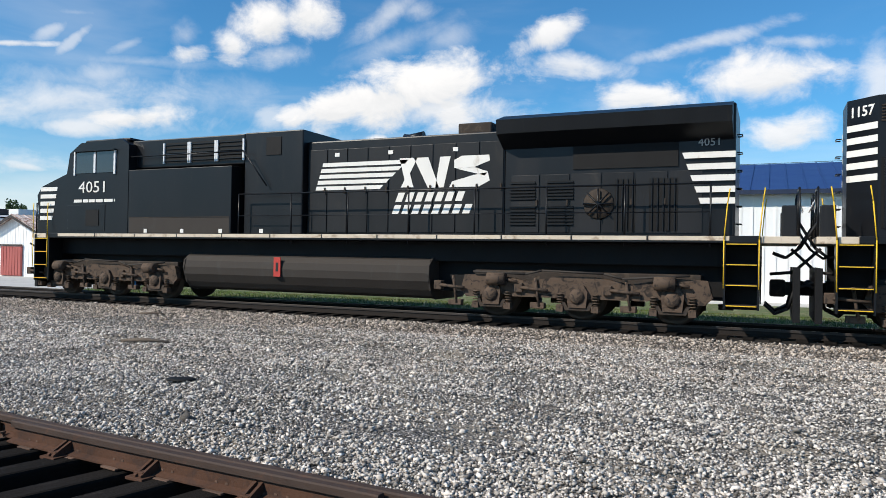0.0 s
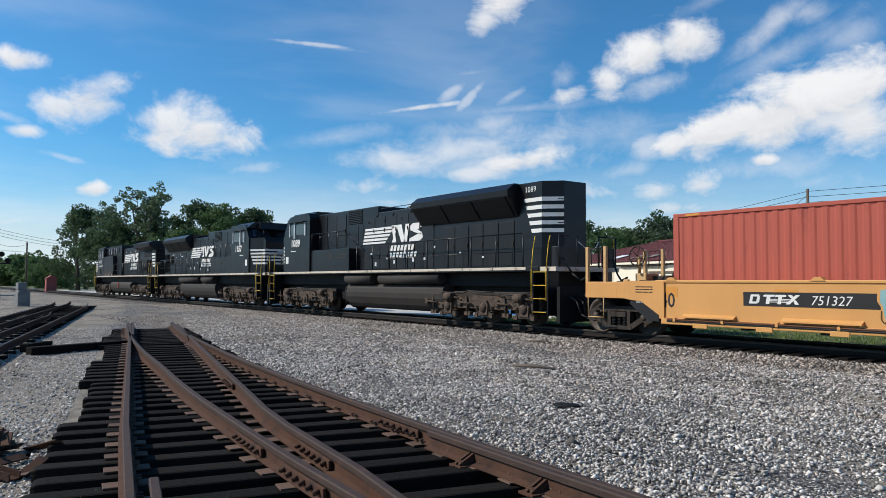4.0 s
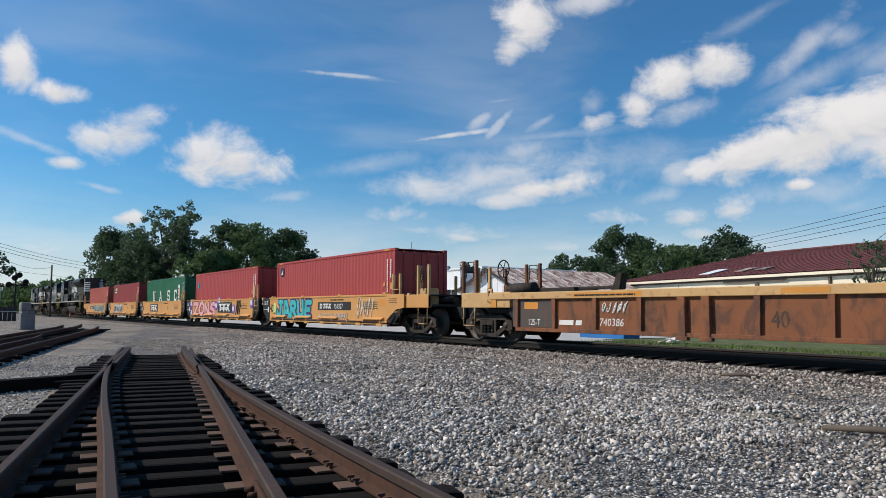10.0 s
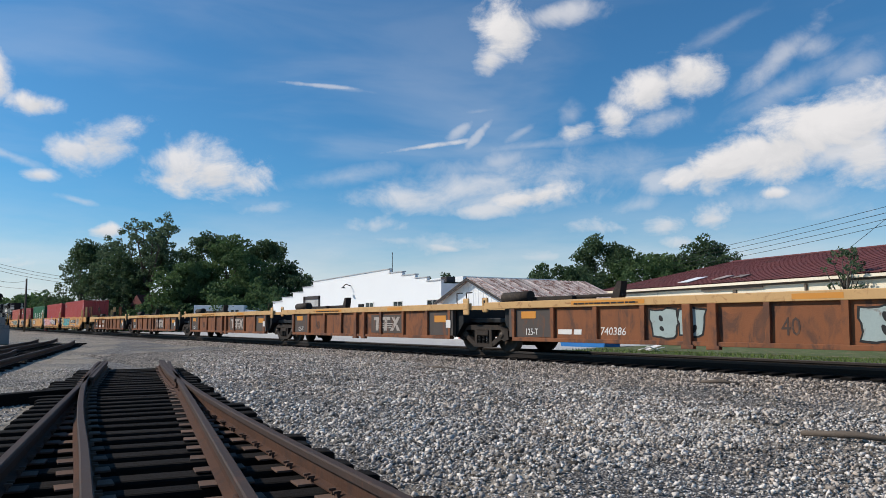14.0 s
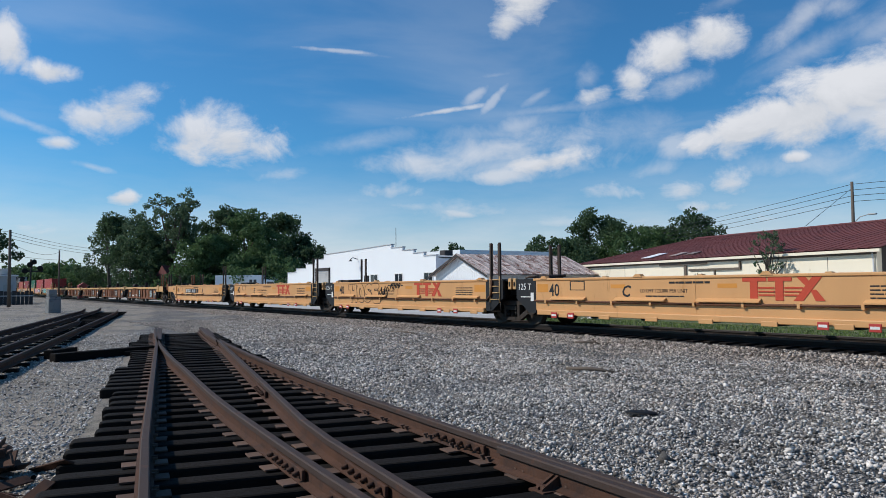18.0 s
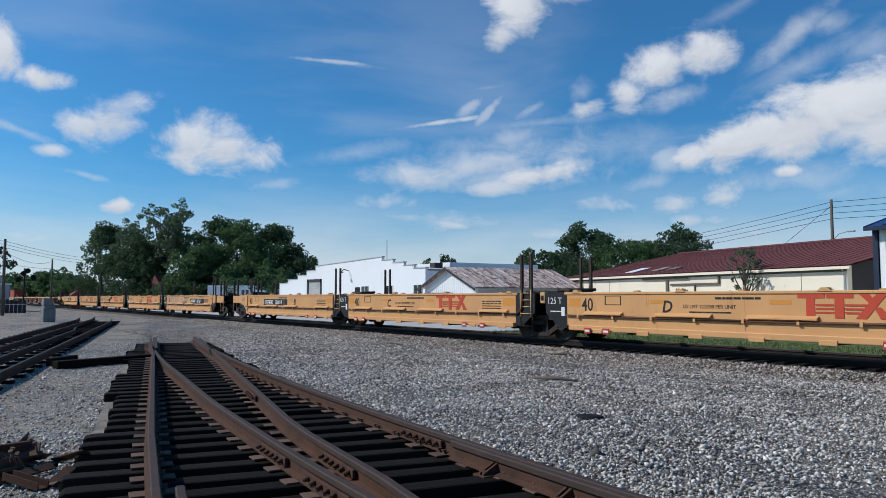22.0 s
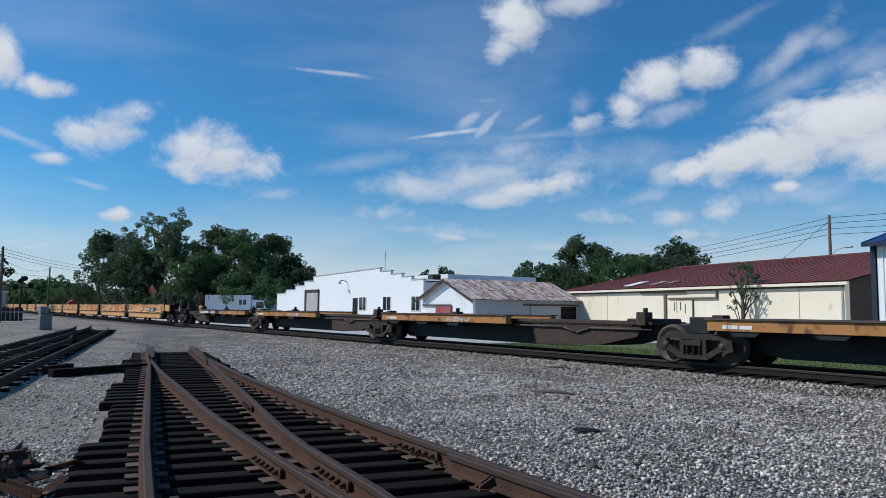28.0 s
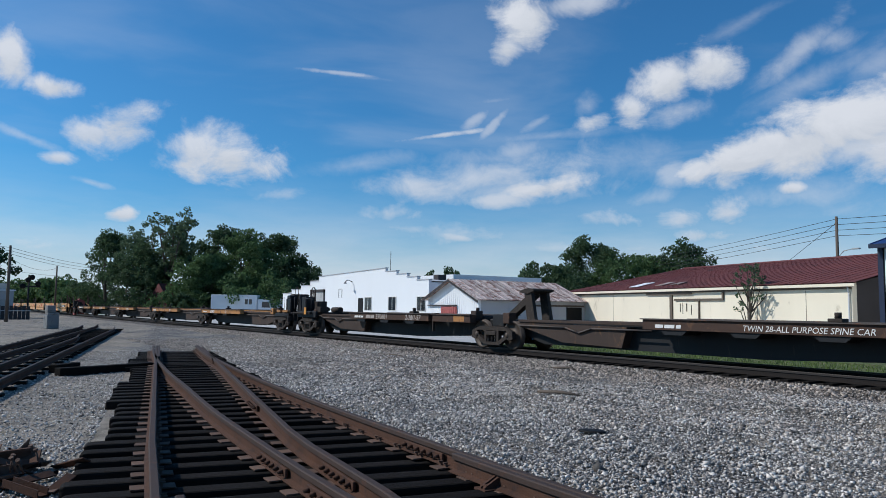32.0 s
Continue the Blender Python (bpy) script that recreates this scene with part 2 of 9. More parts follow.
# ---- materials ----
def surface(name, col, rough=0.6, metal=0.0, var=0.25, scale=1.5, grain=40.0, bump=0.15, second=None, amount=0.4, streak=1.0, coat=0.0, island=0.0, grit=0.4, spec=0.28):
    """A painted, rusted or stony surface: two scales of tone, a second colour in patches, fine relief."""
    m = bpy.data.materials.new(name)
    m.use_nodes = True
    n = Nodes(m.node_tree)
    bsdf = m.node_tree.nodes["Principled BSDF"]
    co = n.add("ShaderNodeTexCoord").outputs["Object"]
    big = n.noise(n.vec("MULTIPLY", co, (1.0, 1.0, 1.0 / streak)), scale, 6.0, 0.6, 0.4)
    small = n.noise(co, grain, 3.0, 0.6)
    tone = n.math("ADD", n.math("MULTIPLY", n.math("SUBTRACT", big, 0.5), 2.0 * var), n.math("MULTIPLY", n.math("SUBTRACT", small, 0.5), var * 2.0 * grit))
    if island:
        geo = n.add("ShaderNodeNewGeometry").outputs["Random Per Island"]
        obj = n.add("ShaderNodeObjectInfo").outputs["Random"]
        both = n.math("FRACT", n.math("ADD", geo, obj))
        tone = n.math("ADD", tone, n.math("MULTIPLY", n.math("SUBTRACT", both, 0.5), 2.0 * island))
    tone = n.math("ADD", tone, 1.0)
    base = (*col, 1.0)
    if second is not None:
        patch = n.noise(n.vec("MULTIPLY", co, (1.0, 1.0, 1.0 / streak)), scale * 2.3, 8.0, 0.65, 0.8)
        base = n.mix(n.ramp(patch, 0.68 - amount * 0.4, 0.80 - amount * 0.3), base, (*second, 1.0))
    comb = n.add("ShaderNodeCombineXYZ")
    for s in comb.inputs:
        n.put(s, tone)
    n.put(bsdf.inputs["Base Color"], n.mix(1.0, base, comb.outputs[0], "MULTIPLY"))
    n.put(bsdf.inputs["Roughness"], n.math("ADD", rough, n.math("MULTIPLY", n.math("SUBTRACT", big, 0.5), 0.25), clamp=True))
    bsdf.inputs["Metallic"].default_value = metal
    bsdf.inputs["Coat Weight"].default_value = coat
    bsdf.inputs["Specular IOR Level"].default_value = spec
    if bump:
        b = n.add("ShaderNodeBump")
        b.inputs["Strength"].default_value, b.inputs["Distance"].default_value = bump, 0.02
        n.put(b.inputs["Height"], n.math("ADD", small, n.math("MULTIPLY", big, 0.5)))
        n.put(bsdf.inputs["Normal"], b.outputs[0])
    return m


def glass_mat(name, tint):
    m = bpy.data.materials.new(name)
    m.use_nodes = True
    b = m.node_tree.nodes["Principled BSDF"]
    b.inputs["Base Color"].default_value, b.inputs["Roughness"].default_value = (*tint, 1), 0.05
    b.inputs["Specular IOR Level"].default_value = 0.8
    return m


M = {}
# rolling stock
M["black"] = surface("black_paint", (0.0062, 0.0068, 0.0085), 0.36, var=0.35, second=(0.014, 0.0125, 0.011), amount=0.25, streak=4, bump=0.04, spec=0.3)
# doors lighter than the hood, relief highlights put into the colour
M["hatch"] = surface("dusty_black_door", (0.011, 0.0112, 0.0125), 0.42, var=0.35, second=(0.022, 0.020, 0.018), amount=0.3, streak=4, bump=0.05, island=0.3)
M["truckdirt"] = surface("dusty_truck_casting", (0.088, 0.060, 0.043), 0.85, var=0.5, scale=3, second=(0.022, 0.018, 0.016), amount=0.5, bump=0.3)
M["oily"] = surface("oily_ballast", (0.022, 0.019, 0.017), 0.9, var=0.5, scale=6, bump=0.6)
M["oldchord"] = surface("brown_spine_chord", (0.060, 0.034, 0.024), 0.75, var=0.3, second=(0.13, 0.065, 0.035), amount=0.3, streak=1, bump=0.1)
M["pallet"] = surface("stained_concrete", (0.22, 0.22, 0.215), 0.9, var=0.3, scale=1.2, second=(0.13, 0.13, 0.12), amount=0.4, bump=0.15)
M["oldorange"] = surface("worn_orange_chord", (0.40, 0.185, 0.062), 0.65, var=0.3, scale=1.2, second=(0.12, 0.06, 0.035), amount=0.45, streak=1, bump=0.08)
M["chalk"] = surface("chalky_blue_grey_spray", (0.33, 0.40, 0.385), 0.6, var=0.25, second=(0.2, 0.15, 0.12), amount=0.25, bump=0.02)
M["faded"] = surface("faded_white_stencil", (0.40, 0.35, 0.31), 0.7, var=0.25, scale=2, second=(0.17, 0.10, 0.07), amount=0.4, bump=0.02)
M["ghost"] = surface("worn_dark_stencil", (0.07, 0.045, 0.035), 0.7, var=0.3, scale=2, second=(0.14, 0.07, 0.045), amount=0.5, bump=0.02)
M["grime"] = surface("grimy_steel", (0.034, 0.026, 0.021), 0.8, var=0.45, scale=3, second=(0.06, 0.044, 0.032), amount=0.45, bump=0.3)
M["tank"] = surface("dusty_tank", (0.036, 0.030, 0.026), 0.75, var=0.3, second=(0.04, 0.036, 0.033), amount=0.4, streak=3, bump=0.1)
M["white"] = surface("white_paint", (0.72, 0.70, 0.66), 0.55, var=0.15, second=(0.45, 0.40, 0.33), amount=0.2, streak=3, bump=0.04)
M["sill"] = surface("dusty_white_stripe", (0.56, 0.48, 0.38), 0.65, var=0.25, second=(0.30, 0.22, 0.15), amount=0.4, streak=1, bump=0.05)
M["safety"] = surface("yellow_rail_paint", (0.75, 0.47, 0.03), 0.5, var=0.15, bump=0.03)
# near-black, for openings and for shade painted below decks, wings and stairs
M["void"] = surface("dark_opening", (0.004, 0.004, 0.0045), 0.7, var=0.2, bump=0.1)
M["redtag"] = surface("red_plate", (0.45, 0.05, 0.04), 0.6, var=0.2)
M["amber"] = surface("orange_well_paint", (0.60, 0.295, 0.095), 0.55, var=0.16, scale=0.9, second=(0.46, 0.20, 0.06), amount=0.22, streak=5, bump=0.06)
M["yolk"] = surface("yellow_well_paint", (0.61, 0.32, 0.13), 0.52, var=0.14, scale=0.8, second=(0.44, 0.22, 0.08), amount=0.24, streak=5, bump=0.05)
M["chord"] = surface("faded_yellow_chord", (0.56, 0.34, 0.15), 0.6, var=0.2, second=(0.34, 0.17, 0.07), amount=0.35, streak=1, bump=0.08)
M["rust"] = surface("rusty_brown_steel", (0.225, 0.085, 0.038), 0.8, var=0.36, scale=1.1, second=(0.115, 0.055, 0.036), amount=0.55, streak=2.2, bump=0.2)
M["rustdark"] = surface("dark_rust_panel", (0.085, 0.07, 0.062), 0.75, var=0.3, second=(0.16, 0.07, 0.04), amount=0.35, streak=3, bump=0.15)
M["spine"] = surface("brown_spine_steel", (0.052, 0.035, 0.027), 0.75, var=0.4, second=(0.13, 0.068, 0.034), amount=0.35, streak=2, bump=0.12)
M["dark"] = surface("black_end_steel", (0.013, 0.0135, 0.015), 0.6, var=0.4, second=(0.04, 0.032, 0.027), amount=0.25, streak=3, bump=0.1)
M["wheel"] = surface("wheel_steel", (0.075, 0.058, 0.046), 0.6, 0.3, var=0.3, scale=4, bump=0.1)
# brown deepened so the conduit's shadow line is in its colour
M["pipe"] = surface("brown_conduit", (0.13, 0.055, 0.028), 0.65, var=0.25, bump=0.08)
M["patch"] = surface("reflector_orange", (0.62, 0.26, 0.05), 0.45, var=0.1, bump=0.02)
M["ink"] = surface("black_stencil", (0.02, 0.02, 0.02), 0.6, var=0.2, bump=0.02)
M["ttxred"] = surface("red_stencil", (0.50, 0.065, 0.03), 0.55, var=0.12, bump=0.02)
M["red1"] = surface("brick_red_container", (0.40, 0.085, 0.055), 0.5, var=0.12, scale=0.8, second=(0.30, 0.065, 0.045), amount=0.3, streak=5, bump=0.04)
M["red2"] = surface("maroon_container", (0.27, 0.038, 0.036), 0.5, var=0.12, scale=0.8, second=(0.20, 0.035, 0.03), amount=0.3, streak=5, bump=0.04)
M["red3"] = surface("dark_pink_red_container", (0.38, 0.055, 0.05), 0.5, var=0.12, scale=0.8, second=(0.29, 0.05, 0.045), amount=0.3, streak=5, bump=0.04)
M["green"] = surface("green_container", (0.009, 0.112, 0.050), 0.5, var=0.14, scale=0.8, second=(0.02, 0.10, 0.05), amount=0.3, streak=5, bump=0.04)
M["teal"] = surface("teal_spray", (0.03, 0.42, 0.42), 0.5, var=0.2, bump=0.02)
M["skyblue"] = surface("pale_blue_spray", (0.22, 0.37, 0.375), 0.55, var=0.3, second=(0.36, 0.22, 0.09), amount=0.16, bump=0.02)
M["pink"] = surface("pink_spray", (0.72, 0.38, 0.38), 0.5, var=0.2, bump=0.02)
M["purple"] = surface("dark_purple_spray", (0.05, 0.025, 0.12), 0.5, var=0.2, bump=0.02)
M["wine"] = surface("wine_spray", (0.25, 0.03, 0.06), 0.5, var=0.2, bump=0.02)
M["violet"] = surface("violet_spray", (0.16, 0.08, 0.42), 0.5, var=0.2, bump=0.02)
M["silver"] = surface("pale_spray", (0.62, 0.64, 0.66), 0.5, var=0.2, bump=0.02)
M["cyan"] = surface("blue_mark", (0.03, 0.30, 0.55), 0.5, var=0.1, bump=0.02)
M["lime"] = surface("lime_mark", (0.58, 0.62, 0.22), 0.5, var=0.1, bump=0.02)
M["cabglass"] = glass_mat("cab_glass", (0.02, 0.025, 0.03))
# ground and track
M["railrust"] = surface("rusty_rail", (0.080, 0.041, 0.027), 0.85, 0.0, var=0.4, scale=2.5, second=(0.058, 0.034, 0.026), amount=0.5, bump=0.25, spec=0.15)
M["railtop"] = surface("worn_rail_head", (0.054, 0.036, 0.029), 0.72, 0.0, var=0.3, scale=3, second=(0.085, 0.044, 0.030), amount=0.35, bump=0.12, spec=0.2)
M["mainrail"] = surface("main_line_rail", (0.016, 0.012, 0.010), 0.8, 0.0, var=0.3, bump=0.15)
M["polished"] = surface("worn_rail_top", (0.045, 0.038, 0.034), 0.5, 0.3, var=0.1, bump=0.02)
M["tie"] = surface("weathered_tie", (0.0105, 0.0086, 0.0072), 0.92, var=0.5, scale=4, grain=50, second=(0.026, 0.021, 0.018), amount=0.3, streak=0.3, bump=0.5, island=0.3, spec=0.12)
M["plate"] = surface("rusty_tie_plate", (0.115, 0.070, 0.050), 0.85, 0.0, var=0.3, scale=6, bump=0.25, island=0.25)
M["stone"] = surface("grey_ballast_stone", (0.46, 0.422, 0.382), 0.9, var=0.5, scale=0.45, grain=120, bump=0.35, island=0.8, spec=0.12)
M["brownstone"] = surface("brown_ballast_stone", (0.36, 0.308, 0.262), 0.9, var=0.45, scale=0.5, grain=120, bump=0.35, island=0.7, spec=0.12)
# buildings
M["white_wall"] = surface("white_ribbed_wall", (0.78, 0.79, 0.79), 0.55, var=0.04, scale=0.4, streak=4, bump=0.02)
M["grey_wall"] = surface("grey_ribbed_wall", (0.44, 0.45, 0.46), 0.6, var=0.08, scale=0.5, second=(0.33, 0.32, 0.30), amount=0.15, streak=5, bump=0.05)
M["rust_roof"] = surface("rust_streaked_roof", (0.50, 0.42, 0.38), 0.7, var=0.45, scale=0.9, second=(0.17, 0.075, 0.055), amount=0.55, streak=3, island=0.5, bump=0.08)
M["red_roof"] = surface("dull_red_metal_roof", (0.15, 0.046, 0.040), 0.7, var=0.3, scale=0.5, second=(0.085, 0.034, 0.030), amount=0.4, bump=0.05)
M["cream"] = surface("cream_plaster_wall", (0.76, 0.68, 0.53), 0.8, var=0.10, scale=0.5, second=(0.52, 0.45, 0.33), amount=0.22, streak=2, bump=0.1)
M["bluesteel"] = surface("blue_metal_roof", (0.020, 0.052, 0.165), 0.5, var=0.12, scale=0.5, bump=0.04)
M["navy"] = surface("navy_trim", (0.02, 0.03, 0.06), 0.5, var=0.15, bump=0.03)
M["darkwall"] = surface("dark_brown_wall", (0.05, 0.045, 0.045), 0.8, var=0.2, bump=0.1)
M["barnred"] = surface("faded_red_door", (0.36, 0.10, 0.09), 0.7, var=0.15, second=(0.26, 0.08, 0.07), amount=0.3, streak=4, bump=0.08)
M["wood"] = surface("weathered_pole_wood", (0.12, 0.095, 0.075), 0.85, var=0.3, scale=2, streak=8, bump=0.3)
M["wire"] = surface("black_cable", (0.03, 0.03, 0.03), 0.6, var=0.1, bump=0)
M["concrete"] = surface("pale_concrete", (0.46, 0.45, 0.43), 0.85, var=0.18, scale=0.6, second=(0.34, 0.33, 0.31), amount=0.3, bump=0.1)
M["cabinet"] = surface("grey_cabinet_paint", (0.38, 0.39, 0.38), 0.6, var=0.12, bump=0.05)
M["tyre"] = surface("tyre_rubber", (0.02, 0.02, 0.02), 0.85, var=0.2, bump=0.1)
M["tarp"] = surface("blue_plastic", (0.02, 0.16, 0.42), 0.55, var=0.15, bump=0.1)
# plants
M["leaf_oak"] = surface("oak_leaf", (0.100, 0.150, 0.082), 0.75, var=0.3, scale=0.4, bump=0, island=0.3)
M["leaf_dark"] = surface("dark_leaf", (0.072, 0.118, 0.056), 0.75, var=0.32, scale=0.3, bump=0, island=0.3)
M["leaf_mid"] = surface("green_leaf", (0.092, 0.155, 0.060), 0.75, var=0.32, scale=0.3, bump=0, island=0.3)


def let_through(m, share):
    """Thin leaves pass part of the light on."""
    tree_ = m.node_tree
    bsdf, out = tree_.nodes["Principled BSDF"], tree_.nodes["Material Output"]
    thin, blend = tree_.nodes.new("ShaderNodeBsdfTranslucent"), tree_.nodes.new("ShaderNodeMixShader")
    tree_.links.new(bsdf.inputs["Base Color"].links[0].from_socket, thin.inputs[0])
    blend.inputs[0].default_value = share
    tree_.links.new(bsdf.outputs[0], blend.inputs[1])
    tree_.links.new(thin.outputs[0], blend.inputs[2])
    tree_.links.new(blend.outputs[0], out.inputs[0])


for kind in ("leaf_oak", "leaf_dark", "leaf_mid"):
    let_through(M[kind], 0.4)
M["straw"] = surface("dry_straw", (0.42, 0.36, 0.24), 0.8, var=0.2, bump=0, island=0.3)
M["bark"] = surface("grey_bark", (0.10, 0.085, 0.07), 0.9, var=0.3, scale=3, streak=4, bump=0.5)
M["grass"] = surface("grass_blade", (0.10, 0.15, 0.035), 0.7, var=0.3, scale=2, bump=0, island=0.4)
# ---- mesh tools ----
class Mesh:
    """Collects boxes, rods and prisms of one part."""

    def __init__(self):
        self.bm = bmesh.new()

    def poly(self, pts, holes=()):
        return self.bm.faces.new([self.bm.verts.new(p) for p in pts])

    def box(self, x0, x1, y0, y1, z0, z1, bev=0.0):
        vs = [self.bm.verts.new((x, y, z)) for x in (x0, x1) for y in (y0, y1) for z in (z0, z1)]
        fs = [self.bm.faces.new([vs[i] for i in f]) for f in ((0, 1, 3, 2), (4, 6, 7, 5), (0, 4, 5, 1), (2, 3, 7, 6), (0, 2, 6, 4), (1, 5, 7, 3))]
        if bev:
            es = list({e for f in fs for e in f.edges})
            bmesh.ops.bevel(self.bm, geom=es, offset=bev, segments=2, affect="EDGES", profile=0.5)
        return self

    def prism(self, pts, axis, a, b):
        """pts in the plane across the axis: x -> (y, z), y -> (x, z), z -> (x, y)."""
        def put(u, v, w):
            return {"x": (w, u, v), "y": (u, w, v), "z": (u, v, w)}[axis]
        p0 = [self.bm.verts.new(put(u, v, a)) for u, v in pts]
        p1 = [self.bm.verts.new(put(u, v, b)) for u, v in pts]
        self.bm.faces.new(p0), self.bm.faces.new(p1[::-1])
        for i in range(len(pts)):
            j = (i + 1) % len(pts)
            self.bm.faces.new((p0[j], p0[i], p1[i], p1[j]))
        return self

    def rod(self, p, q, r, seg=8, r2=None):
        p, q = Vector(p), Vector(q)
        d = (q - p).normalized()
        a = d.orthogonal().normalized()
        b = d.cross(a)
        rings = []
        for c, rad in ((p, r), (q, r if r2 is None else r2)):
            rings.append([self.bm.verts.new(c + (a * math.cos(k * math.tau / seg) + b * math.sin(k * math.tau / seg)) * rad) for k in range(seg)])
        for k in range(seg):
            j = (k + 1) % seg
            f = self.bm.faces.new((rings[0][k], rings[0][j], rings[1][j], rings[1][k]))
            f.smooth = True
        self.bm.faces.new(rings[0][::-1]), self.bm.faces.new(rings[1])
        return self

    def limb(self, pts, radii, seg=6):
        """A bent tapered branch in one skin."""
        rings = []
        for i, p in enumerate(pts):
            d = (Vector(pts[min(i + 1, len(pts) - 1)]) - Vector(pts[max(i - 1, 0)])).normalized()
            a = d.cross(Vector((0.3, 0.9, 0.2))).normalized()
            b = d.cross(a)
            rings.append([self.bm.verts.new(Vector(p) + (a * math.cos(k * math.tau / seg) + b * math.sin(k * math.tau / seg)) * radii[i]) for k in range(seg)])
        for r0, r1 in zip(rings, rings[1:]):
            for k in range(seg):
                j = (k + 1) % seg
                self.bm.faces.new((r0[k], r0[j], r1[j], r1[k])).smooth = True
        self.bm.faces.new(rings[0][::-1]), self.bm.faces.new(rings[-1])
        return self

    def tube(self, pts, r, seg=6):
        for p, q in zip(pts, pts[1:]):
            self.rod(p, q, r, seg)
        return self

    def lathe(self, prof, axis, centre, seg=20):
        """prof: (radius, along) pairs round the axis."""
        c = Vector(centre)
        u = {"x": Vector((0, 1, 0)), "y": Vector((1, 0, 0)), "z": Vector((1, 0, 0))}[axis]
        w = {"x": Vector((1, 0, 0)), "y": Vector((0, 1, 0)), "z": Vector((0, 0, 1))}[axis]
        v = w.cross(u)
        rings = [[self.bm.verts.new(c + w * s + (u * math.cos(k * math.tau / seg) + v * math.sin(k * math.tau / seg)) * r) for k in range(seg)] for r, s in prof]
        for a, b in zip(rings, rings[1:]):
            for k in range(seg):
                j = (k + 1) % seg
                self.bm.faces.new((a[k], a[j], b[j], b[k])).smooth = True
        self.bm.faces.new(rings[0][::-1]), self.bm.faces.new(rings[-1])
        return self

    def data(self, name):
        bmesh.ops.recalc_face_normals(self.bm, faces=self.bm.faces)
        me = bpy.data.meshes.new(name)
        self.bm.to_mesh(me)
        self.bm.free()
        return me


def part(name, bm, material, parent=None, label=""):
    me = bm.data(name) if isinstance(bm, Mesh) else bm
    if not me.materials:
        me.materials.append(M[material])
    ob = new(name, me)
    ob.parent = parent
    if label:
        tagged(ob, label)
    if name in ("ribbing", "slatting", "boarding", "stencil_line", "code_column", "name_bars", "reporting_mark", "badge_bars", "panel_bars", "tag_line", "tag_fill", "tag_outline", "name_shape", "car_number", "fleet_mark", "speed_stripes", "emblem", "warning_stripes"):
        tagged(ob, kind="stuff")
    return ob


def thing(name, label, category, group="", kind=""):
    return tagged(new(name), label, category, group, kind)


def raw(name, verts, faces, material, parent=None):
    me = bpy.data.meshes.new(name)
    me.from_pydata([tuple(v) for v in verts], [], [tuple(f) for f in faces])
    return part(name, me, material, parent)


def words(name, text, size, material, parent, m, label="", shear=0.0, wide=1.0, fat=0.0, deep=0.002):
    """Flat lettering; m is the pose of its lower left corner, written along local x, facing local z."""
    cu = bpy.data.curves.new(name, "FONT")
    cu.body, cu.size, cu.shear, cu.extrude, cu.resolution_u = text, size, shear, deep, 2
    cu.offset = fat
    ob = bpy.data.objects.new(name, cu)
    me = bpy.data.meshes.new_from_object(ob)
    bpy.data.objects.remove(ob)
    me.materials.clear()
    me.transform(Matrix.Diagonal((wide, 1, 1, 1)))
    ob = part(name, me, material, parent, label)
    ob.matrix_local = m
    return ob


def facing_track(x, y, z):
    """The pose for lettering on a side that faces the camera's side (-y)."""
    return pose(x, y, z, 90, 0, 0)
# ---- ground, ballast and the main line ----
ZR, YT = 0.30, 18.08          # top of rail and middle of the main line
GAUGE = 0.7525


